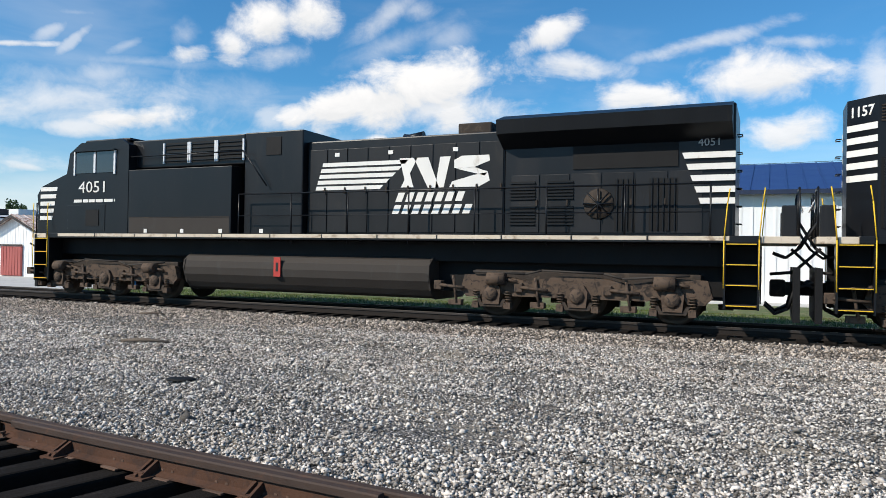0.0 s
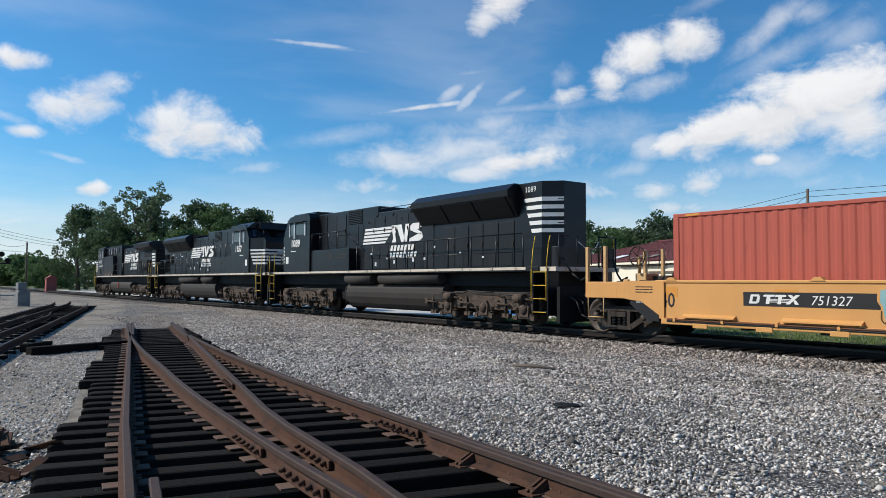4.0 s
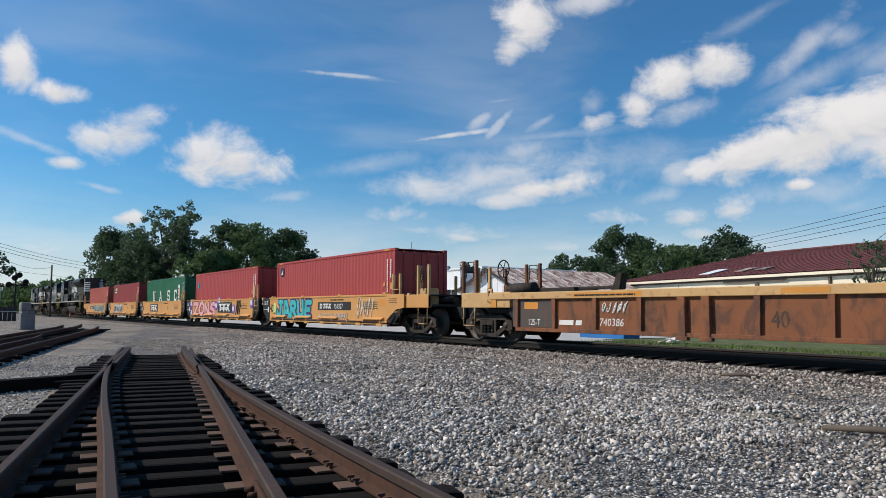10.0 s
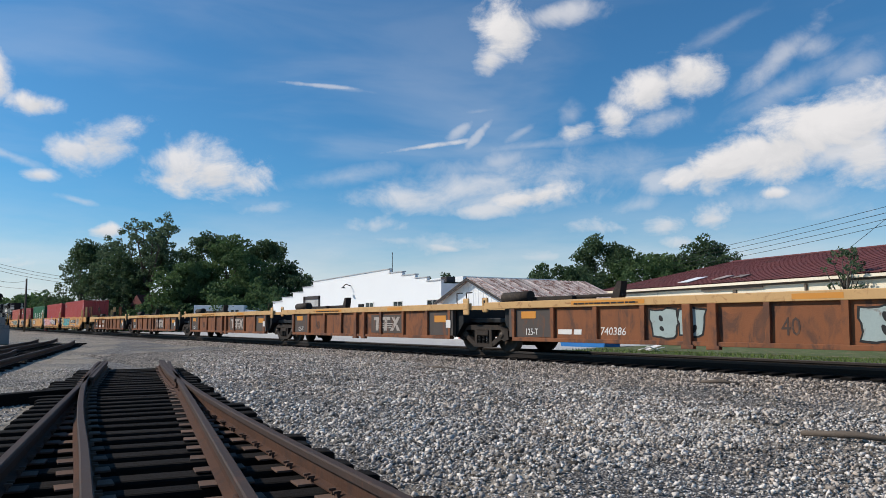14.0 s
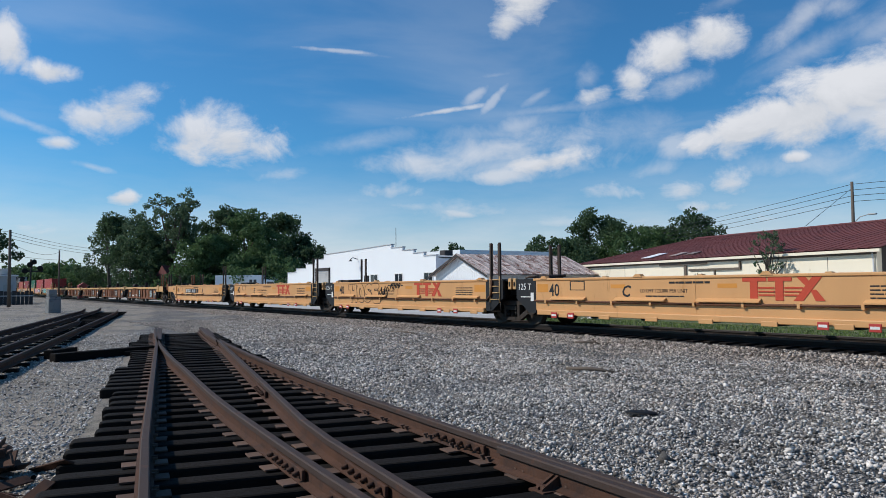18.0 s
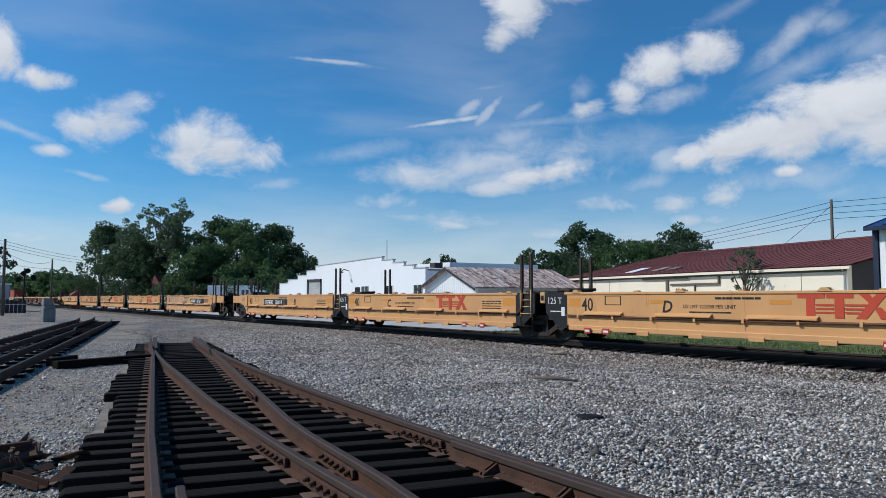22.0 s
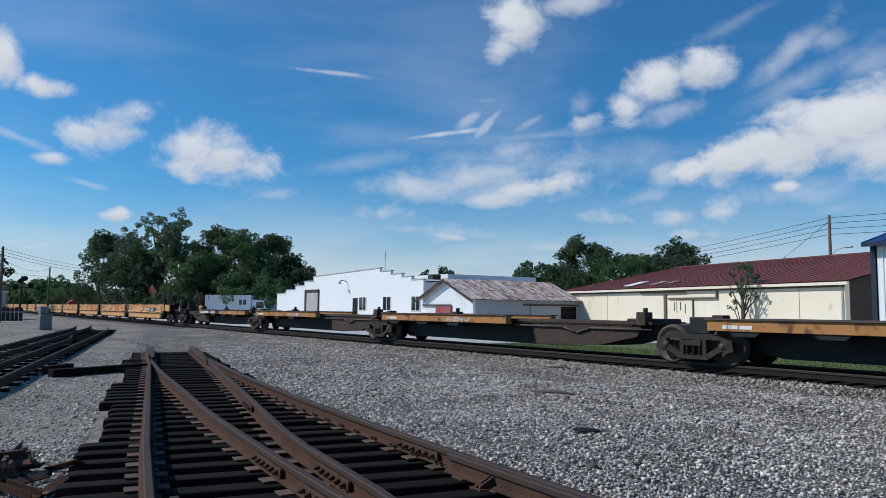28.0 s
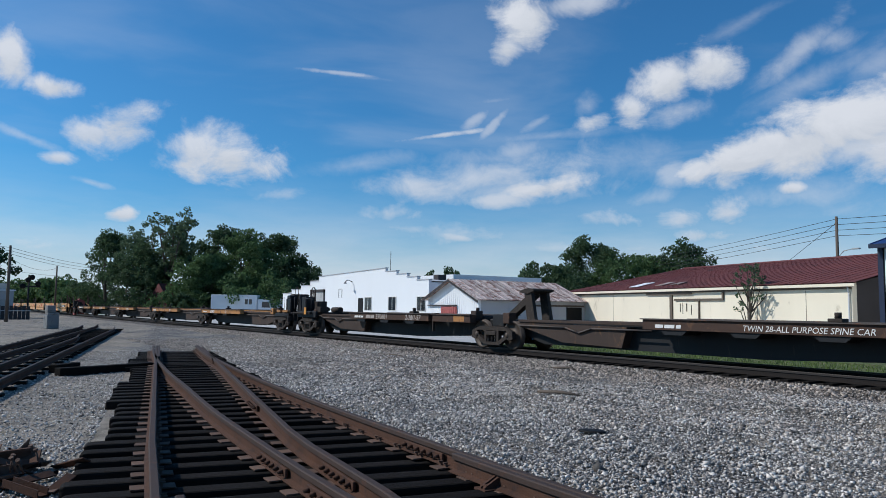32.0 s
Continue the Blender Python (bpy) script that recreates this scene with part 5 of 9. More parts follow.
def ttx_mark(root, x, z, w, h, mat, y, chevron=False, label="", slant=0.12):
    """A fleet mark as plain slanted bars: two posts under a band, then crossed strokes."""
    m = Mesh()
    sl = slant * h
    layer = [y]

    def quad(a, b, c, d):
        y = layer[0]
        layer[0] -= 0.0006
        m.prism([(x + a[0] * w + sl * a[1], z + a[1] * h), (x + b[0] * w + sl * b[1], z + b[1] * h), (x + c[0] * w + sl * c[1], z + c[1] * h), (x + d[0] * w + sl * d[1], z + d[1] * h)], "y", y - 0.007, y - 0.003)
    quad((0.0, 0.78), (0.31, 0.78), (0.31, 1.0), (0.0, 1.0))
    quad((0.33, 0.78), (0.62, 0.78), (0.62, 1.0), (0.33, 1.0))
    quad((0.10, 0.0), (0.20, 0.0), (0.20, 0.78), (0.10, 0.78))
    quad((0.42, 0.0), (0.52, 0.0), (0.52, 0.78), (0.42, 0.78))
    quad((0.64, 0.0), (0.75, 0.0), (0.98, 1.0), (0.87, 1.0))
    quad((0.66, 1.0), (0.79, 0.56), (0.87, 0.56), (0.77, 1.0))
    quad((0.83, 0.44), (0.90, 0.44), (1.0, 0.0), (0.89, 0.0))
    for k in range(3):
        v = 0.18 + k * 0.15
        quad((0.21, v), (0.41, v), (0.41, v + 0.07), (0.21, v + 0.07))
        quad((0.53, v), (0.645 + 0.23 * v, v), (0.645 + 0.23 * v, v + 0.07), (0.53, v + 0.07))
    return part("fleet_mark", m, mat, root, label)


def bubble(root, x, z, w, h, y, n, fill, edge, seed, label, lift=0.0):
    """A painted tag: fat rounded letters-like blobs with outline, cut-ins and highlights, spelling nothing."""
    rng = random.Random(seed)
    for i in range(n):
        cx, cz, hw, hh = x + w * (i + 0.5) / n, z + h * 0.5, w / n * 0.56, h * 0.5
        lean, wob = rng.uniform(-0.2, 0.25), [rng.uniform(0.82, 1.08) for _ in range(8)]
        dy = 0.0012 * (i % 2)

        def blob(k, sc, px=0.0, pz=0.0):
            pts = []
            for q in range(24):
                t = q * math.tau / 24
                c, sn = math.cos(t), math.sin(t)
                r = sc / max(abs(c), abs(sn)) ** 0.75 * (wob[(q // 3) % 8] if k else 1.0)
                u, v = c * r * hw + px, sn * r * hh + pz
                pts.append((cx + u + v * lean * 0.5, min(z + h + 0.03, max(z - 0.03, cz + v))))
            return pts
        part("tag_outline", Mesh().prism(blob(1, 0.98), "y", y - 0.004 - dy - lift, y - lift), edge, root)
        part("tag_fill", Mesh().prism(blob(1, 0.86), "y", y - 0.008 - dy - lift, y - 0.004 - dy - lift), fill, root, label if i == 0 else "")
        for k in range(2):
            a = rng.uniform(-0.35, 0.35)
            px, pz = rng.uniform(-0.25, 0.25) * hw, (0.32 if k else -0.34) * hh
            ln, wd = rng.uniform(0.16, 0.3) * hh, rng.uniform(0.10, 0.2) * hw
            pts = [(cx + px + math.cos(q * math.tau / 10) * wd + math.sin(q * math.tau / 10) * ln * a, cz + pz + math.sin(q * math.tau / 10) * ln) for q in range(10)]
            part("tag_counter", Mesh().prism(pts, "y", y - 0.011 - dy - lift, y - 0.008 - dy - lift), edge, root)


def scrawl(root, x, z, w, h, y, mat, seed, n=6, r=0.018, label=""):
    """A thin looping paint line."""
    rng = random.Random(seed)
    m = Mesh()
    for i in range(n):
        cx, pts = x + w * (i + 0.5) / n, []
        a0, rad = rng.uniform(0, 6), rng.uniform(0.7, 1.0)
        for k in range(11):
            t = a0 + k * rng.uniform(0.45, 0.62)
            pts.append((cx + math.cos(t) * w / n * 0.5 * rad, y - 0.006, z + h * 0.5 + math.sin(t * 1.2) * h * 0.46 * rad))
        m.tube(pts, r, 4)
    return part("tag_line", m, mat, root, label)


# ---- well cars ----
def well_unit(paint, empty, name_label, chord="pipe"):
    """One articulated unit; its leading truck stands at x = 0."""
    root = thing("well_car", name_label, "well car", "intermodal train")
    x0, x1, zt, zb = 1.7, 14.2, 1.55, 0.36
    for sy in (-1, 1):
        ya, yb = (-1.45, -1.33) if sy < 0 else (1.33, 1.45)
        part("side_wall", Mesh().box(x0, x1, ya, yb, 0.50, zt - 0.06, 0.01), paint, root)
        part("weld_seam", Mesh().box(x0 + 6.2, x0 + 6.24, min(sy * 1.45, sy * 1.456), max(sy * 1.45, sy * 1.456), 0.52, zt - 0.08), paint, root)
        part("top_chord", Mesh().box(x0 - 0.1, x1 + 0.1, ya - 0.03 * (sy < 0), yb + 0.03 * (sy > 0), zt - 0.075, zt, 0.015), paint, root)
        part("bottom_sill", Mesh().box(x0 + 0.1, x1 - 0.1, ya - 0.05 * (sy < 0), yb + 0.05 * (sy > 0), zb, 0.52, 0.02), paint, root)
        # conduit and step ledges
        y = sy * 1.50
        zc = 0.80 if empty else 0.50
        if empty:
            part("conduit", Mesh().tube([(x0, y, zc + 0.02), (8.0, y, zc), (x1 + 0.1, y, zc + 0.02), (x1 + 0.35, y, zc + 0.2), (x1 + 0.4, y, zt)], 0.032), "pipe", root, "brown air conduit")
        else:
            part("conduit", Mesh().tube([(x0 + 0.3, y, zc), (x1 - 0.6, y, zc - 0.03)], 0.028), "pipe", root, "brown air conduit")
            part("conduit", Mesh().tube([(x0 + 0.3, y, zc - 0.05), (x1 + 0.2, y, zc - 0.07), (x1 + 0.5, y, zc + 0.25)], 0.024), "dark", root)
        for k in range(4):
            lug = x0 + 0.25 + k * (x1 - x0 - 0.75) / 3
            part("chord_lug", Mesh().prism([(lug, zt - 0.02), (lug + 0.34, zt - 0.02), (lug + 0.24, zt + 0.07), (lug + 0.10, zt + 0.07)], "y", min(sy * 1.34, sy * 1.5), max(sy * 1.34, sy * 1.5)), paint, root)
        for k in range(9):
            br = x0 + 0.5 + k * 1.42
            part("conduit_bracket", Mesh().box(br, br + 0.07, min(sy * 1.45, sy * 1.535), max(sy * 1.45, sy * 1.535), zc - 0.06, zc + 0.05), paint, root)
        for k, (a, b) in enumerate(((2.5, 4.0), (5.2, 7.0), (8.0, 9.8), (12.2, 13.8))):
            ledge = Mesh().prism([(y * 0.97, zc + 0.06), (y * 1.05, zc + 0.06), (y * 1.05, zc + 0.09), (y * 0.97, zc + 0.16)], "x", a, b)
            part("step_ledge", ledge, paint, root)
        for k in range(7):
            a = x0 + 1.1 + k * 1.75
            part("pad", Mesh().box(a, a + 0.42, sy * 1.5 - 0.02, sy * 1.5 + 0.02, 0.30, 0.42, 0.01), paint, root)
    for k in range(7):
        a = x0 + 0.4 + k * 1.95
        part("cross_bearer", Mesh().box(a, a + 0.18, -1.33, 1.33, 0.30, 0.42), "dark", root)
    # ends: bulkhead, platform, dark side panels
    for x, d in ((x0, -1), (x1, 1)):
        part("bulkhead", Mesh().prism([(x, 0.36), (x + d * 0.12, 0.36), (x + d * 0.75, 0.95), (x + d * 0.75, zt), (x, zt)], "y", -1.32, 1.32), "dark", root)
        part("end_panel", Mesh().prism([(x, 0.42), (x + d * 0.35, 0.42), (x + d * 0.98, 0.88), (x + d * 0.98, zt - 0.02), (x, zt - 0.02)], "y", -1.46, -1.36), "dark", root)
        part("end_panel", Mesh().prism([(x, 0.42), (x + d * 0.35, 0.42), (x + d * 0.98, 0.88), (x + d * 0.98, zt - 0.02), (x, zt - 0.02)], "y", 1.36, 1.46), "dark", root)
        part("platform", Mesh().box(min(x + d * 0.7, x + d * 1.7), max(x + d * 0.7, x + d * 1.7), -0.9, 0.9, 0.98, 1.12, 0.02), "dark", root)
        part("platform_edge", Mesh().box(min(x + d * 0.5, x + d * 1.6), max(x + d * 0.5, x + d * 1.6), -1.3, 1.3, zt - 0.08, zt - 0.03, 0.01), "dark", root)
        for sy in (-1, 1):
            part("lift_bracket", Mesh().box(x + d * 1.22 - 0.08, x + d * 1.22 + 0.08, sy * 1.3 - 0.06, sy * 1.3 + 0.06, zt - 0.36, zt + 0.02, 0.02), "chord", root)
            part("bracket_slot", Mesh().box(x + d * 1.22 - 0.035, x + d * 1.22 + 0.035, sy * 1.365 - 0.004, sy * 1.365 + 0.004, zt - 0.26, zt - 0.1), "void", root)
    part("draft_beam", Mesh().box(-0.2, 1.75, -0.35, 0.35, 0.62, 1.0, 0.02), "dark", root)
    part("draft_beam", Mesh().box(14.2, 15.1, -0.35, 0.35, 0.62, 1.0, 0.02), "dark", root)
    for sy in (-1, 1):
        part("air_hose", Mesh().tube([(0.9, sy * 1.2, 1.45), (0.4, sy * 1.05, 1.28), (-0.2, sy * 1.0, 1.25), (-0.8, sy * 1.1, 1.42)], 0.03), "dark", root)
    top = 2.85 if empty else 2.3
    mat = "spine" if empty else "chord"
    ladder(root, 14.48, 15.02, -1.48, 0.72, zt + (0.1 if empty else 0.3), 4, "chord")
    for x, y in ((14.5, -1.44), (15.0, -1.44), (14.5, 1.44), (15.0, 1.44)):
        part("guide_post", Mesh().box(x - 0.045, x + 0.045, y - 0.04, y + 0.04, zt - 0.5, top, 0.01), mat, root)
        s = 1 if x > 14.7 else -1
        part("grab_iron", Mesh().tube([(x - 0.1 * s, y, zt + 0.15), (x - 0.1 * s, y, top - 0.05), (x, y, top - 0.02)], 0.014, 5), mat, root)
    part("end_step", Mesh().tube([(14.4, -1.5, 0.75), (14.55, -1.5, 0.42), (15.1, -1.5, 0.42), (15.1, -1.5, 0.75)], 0.014, 5), "grime", root)
    part("brake_rod", Mesh().rod((0.3, -0.5, zt + 0.08), (1.4, 0.2, zt + 0.1), 0.05), "spine", root)
    part("brake_rod", Mesh().rod((14.4, 0.3, zt + 0.06), (15.2, -0.2, zt + 0.08), 0.04), "spine", root)
    part("brake_cylinder", Mesh().box(0.4, 1.2, -0.4, 0.3, zt + 0.0, zt + 0.12, 0.02), "spine", root)
    part("reflector", Mesh().box(1.78, 2.3, -1.4535, -1.4515, 1.10, 1.36), "patch", root)
    part("reflector", Mesh().box(13.5, 14.15, -1.4535, -1.4515, 1.10, 1.36), "patch", root)
    for x in (5.0, 8.6):
        part("reflector", Mesh().box(x, x + 0.55, -1.4535, -1.4515, 1.22, 1.33), "patch", root)
    if empty:
        for x in (2.55, 3.3, 11.2, 12.3):
            t = part("stop_tag", Mesh().box(x, x + 0.26, -1.58, -1.55, 0.28, 0.46, 0.01), "redtag", root)
            part("tag_band", Mesh().box(x + 0.03, x + 0.23, -1.584, -1.581, 0.34, 0.40), "white", t)
    words("size_mark", "40", 0.56, "ink", root, facing_track(2.35 if empty else 1.75, -1.4535, 0.98 if empty else 0.82), wide=0.85, fat=0.006)
    words("load_mark", "125 T", 0.30, "white", root, facing_track(0.80, -1.4635, 1.18), wide=0.95)
    bars(root, "stencil_line", 0.95, 0.92, 0.5, 0.06, "white", -1.462)
    part("data_label", Mesh().box(1.45, 1.6, -1.466, -1.4625, 0.8, 1.08), "white", root)
    bars(root, "stencil_line", 12.3 if empty else 12.2, 0.98, 1.1, 0.34, "ink", -1.452, 4, 0.35)
    bars(root, "stencil_line", 9.0 if not empty else 7.1, 1.34, 1.3, 0.09, "ink", -1.452)
    freight_truck(root, 0.0)
    return root


def end_gear(root, x, d, paint, post="chord"):
    """The outer end of a car: platform over a truck, brake stand, steps and coupler; d = -1 leads, 1 trails."""
    def xx(a, b):
        return (min(x + d * a, x + d * b), max(x + d * a, x + d * b))
    if paint in ("amber", "yolk"):
        a, b = xx(-0.75, 0.75)
        part("end_side", Mesh().prism([(x - d * 0.6, 0.5), (x + d * 0.15, 0.95), (x + d * 0.75, 1.02), (x + d * 0.75, 1.53), (x - d * 0.6, 1.53)], "y", -1.50, -1.465), paint, root, "painted end plate sloping up over the truck")
        bars(root, "stencil_line", a + 0.4, 1.2, 0.6, 0.22, "ink", -1.5, 3, 0.35)
    a, b = xx(-0.2, 2.3)
    low, high, side = (0.86, 1.2, 1.16) if post == "grime" else (1.02, 1.5, 1.42)
    part("end_sill", Mesh().box(a, b, -side, -side + 0.12, low, high, 0.02), paint, root)
    part("end_sill", Mesh().box(a, b, side - 0.12, side, low, high, 0.02), paint, root)
    a, b = xx(0.2, 2.4)
    part("end_platform", Mesh().box(a, b, -1.35, 1.35, 1.06, 1.14, 0.01), "grime", root)
    a, b = xx(1.0, 3.0)
    part("draft_sill", Mesh().box(a, b, -0.32, 0.32, 0.66, 1.06, 0.02), "dark", root)
    a, b = xx(3.0, 3.5)
    part("coupler", Mesh().box(a, b, -0.1, 0.1, 0.72, 0.98, 0.03).box(x + d * 3.42 - 0.14, x + d * 3.42 + 0.14, -0.2, 0.16, 0.68, 1.02, 0.04), "grime", root, "worn knuckle coupler")
    part("air_hose", Mesh().tube([(x + d * 2.9, 0.3, 0.8), (x + d * 3.1, 0.35, 0.5), (x + d * 3.5, 0.2, 0.32), (x + d * 3.8, 0.1, 0.45)], 0.03), "dark", root)
    for y in (-1.36, 1.36):
        for q in ((1.55, 2.25) if post != "grime" else ()):
            part("guide_post", Mesh().box(x + d * q - 0.05, x + d * q + 0.05, y - 0.05, y + 0.05, 1.05, 2.55, 0.01), post, root)
        part("grab_iron", Mesh().tube([(x + d * 1.7, y, 2.0), (x + d * 1.7, y, 2.5), (x + d * 2.1, y, 2.5), (x + d * 2.1, y, 2.0)], 0.016, 5), "grime", root)
        part("step", Mesh().tube([(x + d * 1.6, y * 1.03, 1.05), (x + d * 1.6, y * 1.03, 0.45), (x + d * 2.2, y * 1.03, 0.45), (x + d * 2.2, y * 1.03, 1.05)], 0.016, 5), "chord" if post != "grime" else "grime", root)
    stand = part("brake_stand", Mesh().box(x + d * 0.8 - 0.2, x + d * 0.8 + 0.2, -0.7, -0.1, 1.14, 1.75, 0.03).rod((x + d * 0.8, -0.75, 1.75), (x + d * 0.8, -0.75, 2.25), 0.05), post, root, "brake stand with chain")
    wheel_ = Mesh()
    for k in range(16):
        t0, t1 = k * math.tau / 16, (k + 1) * math.tau / 16
        wheel_.rod((x + d * 0.8 + math.cos(t0) * 0.28, -0.85, 2.25 + math.sin(t0) * 0.28), (x + d * 0.8 + math.cos(t1) * 0.28, -0.85, 2.25 + math.sin(t1) * 0.28), 0.022, 5)
        if k % 3 == 0:
            wheel_.rod((x + d * 0.8, -0.85, 2.25), (x + d * 0.8 + math.cos(t0) * 0.28, -0.85, 2.25 + math.sin(t0) * 0.28), 0.014, 4)
    part("brake_wheel", wheel_, "grime", stand)
    part("valve_gear", Mesh().rod((x + d * 0.2, -0.2, 1.3), (x + d * 1.6, 0.2, 1.35), 0.11, 10).rod((x + d * 0.1, 0.5, 1.28), (x + d * 1.2, 0.6, 1.28), 0.16, 10).box(x - 0.25, x + 0.25, -0.9, -0.4, 1.14, 1.45, 0.03), "grime", root, "greasy brake cylinders and valve gear")
    if post == "grime":
        part("hand_brake_box", Mesh().box(x + d * 1.5 - 0.3, x + d * 1.5 + 0.3, -1.1, -0.5, 1.1, 2.0, 0.04), "dark", root)
        part("end_frame", Mesh().tube([(x + d * 0.3, -1.2, 1.1), (x + d * 0.3, -1.2, 1.9), (x + d * 1.1, -1.2, 1.9), (x + d * 1.1, -1.2, 1.1)], 0.02, 5), "dark", root)
    part("roping_plate", Mesh().box(x + d * 0.55 - 0.13, x + d * 0.55 + 0.13, -1.45, -1.42, 1.02, 1.4, 0.01), "patch", root)


def rusty_unit(label):
    root = thing("rusty_well_car", label, "well car", "intermodal train")
    for sy in (-1, 1):
        ya, yb = sorted((sy * 1.30, sy * 1.38))
        part("side_sheet", Mesh().box(1.8, 14.05, ya, yb, 0.42, 1.27), "rust", root)
        part("top_chord", Mesh().box(0.55, 15.0, min(sy * 1.28, sy * 1.47), max(sy * 1.28, sy * 1.47), 1.27, 1.47, 0.015), "chord", root, "faded yellow top chord")
        part("bottom_chord", Mesh().box(1.8, 14.05, min(sy * 1.28, sy * 1.46), max(sy * 1.28, sy * 1.46), 0.34, 0.44, 0.01), "rust", root)
        part("dark_panel", Mesh().box(1.9, 3.35, min(sy * 1.37, sy * 1.39), max(sy * 1.37, sy * 1.39), 0.46, 1.24), "rustdark", root)
        part("dark_panel", Mesh().box(12.75, 14.0, min(sy * 1.37, sy * 1.39), max(sy * 1.37, sy * 1.39), 0.46, 1.24), "rustdark", root)
        for x in (1.85, 3.45, 5.0, 6.5, 9.65, 11.2, 12.7, 14.0):
            rib = Mesh().prism([(x - 0.07, 1.27), (x + 0.07, 1.27), (x + 0.05, 0.44), (x - 0.05, 0.44)], "y", min(sy * 1.38, sy * 1.46), max(sy * 1.38, sy * 1.46))
            part("side_post", rib, "rust", root)
        for x in (7.75, 8.4):
            part("centre_post", Mesh().box(x - 0.11, x + 0.11, min(sy * 1.38, sy * 1.49), max(sy * 1.38, sy * 1.49), 0.32, 1.27, 0.015), "rust", root)
            part("hinge_foot", Mesh().box(x - 0.16, x + 0.16, min(sy * 1.38, sy * 1.5), max(sy * 1.38, sy * 1.5), 0.27, 0.36, 0.01), "rust", root)
    for x, d in ((1.8, -1), (14.05, 1)):
        part("bulkhead", Mesh().prism([(x, 0.40), (x + d * 0.1, 0.40), (x + d * 0.5, 0.85), (x + d * 0.5, 1.27), (x, 1.27)], "y", -1.28, 1.28), "dark", root)
        part("end_column", Mesh().box(x + d * 0.06 - 0.08, x + d * 0.06 + 0.08, -1.44, -1.3, 0.45, 1.27, 0.01), "rustdark", root)
        part("platform", Mesh().box(min(x, x + d * 1.75), max(x, x + d * 1.75), -1.0, 1.0, 0.86, 1.0, 0.02), "dark", root)
    part("centre_beam", Mesh().box(-0.3, 1.8, -0.35, 0.35, 0.6, 0.95, 0.02), "dark", root)
    part("centre_beam", Mesh().box(14.0, 15.2, -0.35, 0.35, 0.6, 0.95, 0.02), "dark", root)
    # locking beams and gear above the ends
    part("container_guide", Mesh().box(0.9, 3.3, -0.5, -0.3, 1.50, 1.62, 0.02).box(0.9, 3.3, 0.3, 0.5, 1.50, 1.62, 0.02).rod((0.5, -0.6, 1.62), (1.7, -0.6, 1.64), 0.17, 10), "grime", root, "greasy guides and brake gear above the end")
    part("container_guide", Mesh().box(3.0, 5.0, -0.35, -0.2, 1.55, 1.63, 0.02).prism([(4.6, 1.47), (4.9, 1.47), (5.0, 1.95), (4.85, 1.95)], "y", -0.4, -0.15), "grime", root)
    part("lift_lug", Mesh().box(0.42, 0.68, -1.46, -1.40, 1.18, 1.62, 0.05), "chord", root)
    part("lug_slot", Mesh().box(0.51, 0.59, -1.4645, -1.4605, 1.38, 1.54), "void", root)
    part("lift_lug", Mesh().box(14.75, 15.05, -1.46, -1.40, 1.1, 1.62, 0.04), "chord", root)
    for x in (14.35, 14.85):
        part("hand_rail", Mesh().tube([(x, -1.38, 1.47), (x, -1.38, 1.8), (x + 0.3, -1.38, 1.8)], 0.018, 5), "grime", root)
    part("reflector", Mesh().box(2.15, 2.75, -1.398, -1.392, 0.98, 1.18), "patch", root)
    part("reflector", Mesh().box(13.1, 13.75, -1.398, -1.392, 0.88, 1.1), "patch", root)
    part("white_label", Mesh().box(13.85, 14.1, -1.47, -1.461, 0.7, 0.95), "white", root)
    words("load_mark", "125-T", 0.26, "white", root, facing_track(2.3, -1.3925, 0.52), wide=0.85)
    part("chord_patch", Mesh().box(4.2, 6.6, -1.4735, -1.4715, 1.31, 1.42), "patch", root)
    bars(root, "stencil_line", 4.3, 1.33, 2.1, 0.07, "ink", -1.474)
    part("chord_patch", Mesh().box(10.2, 11.2, -1.4735, -1.4715, 1.31, 1.42), "patch", root)
    freight_truck(root, 0.0)
    return root


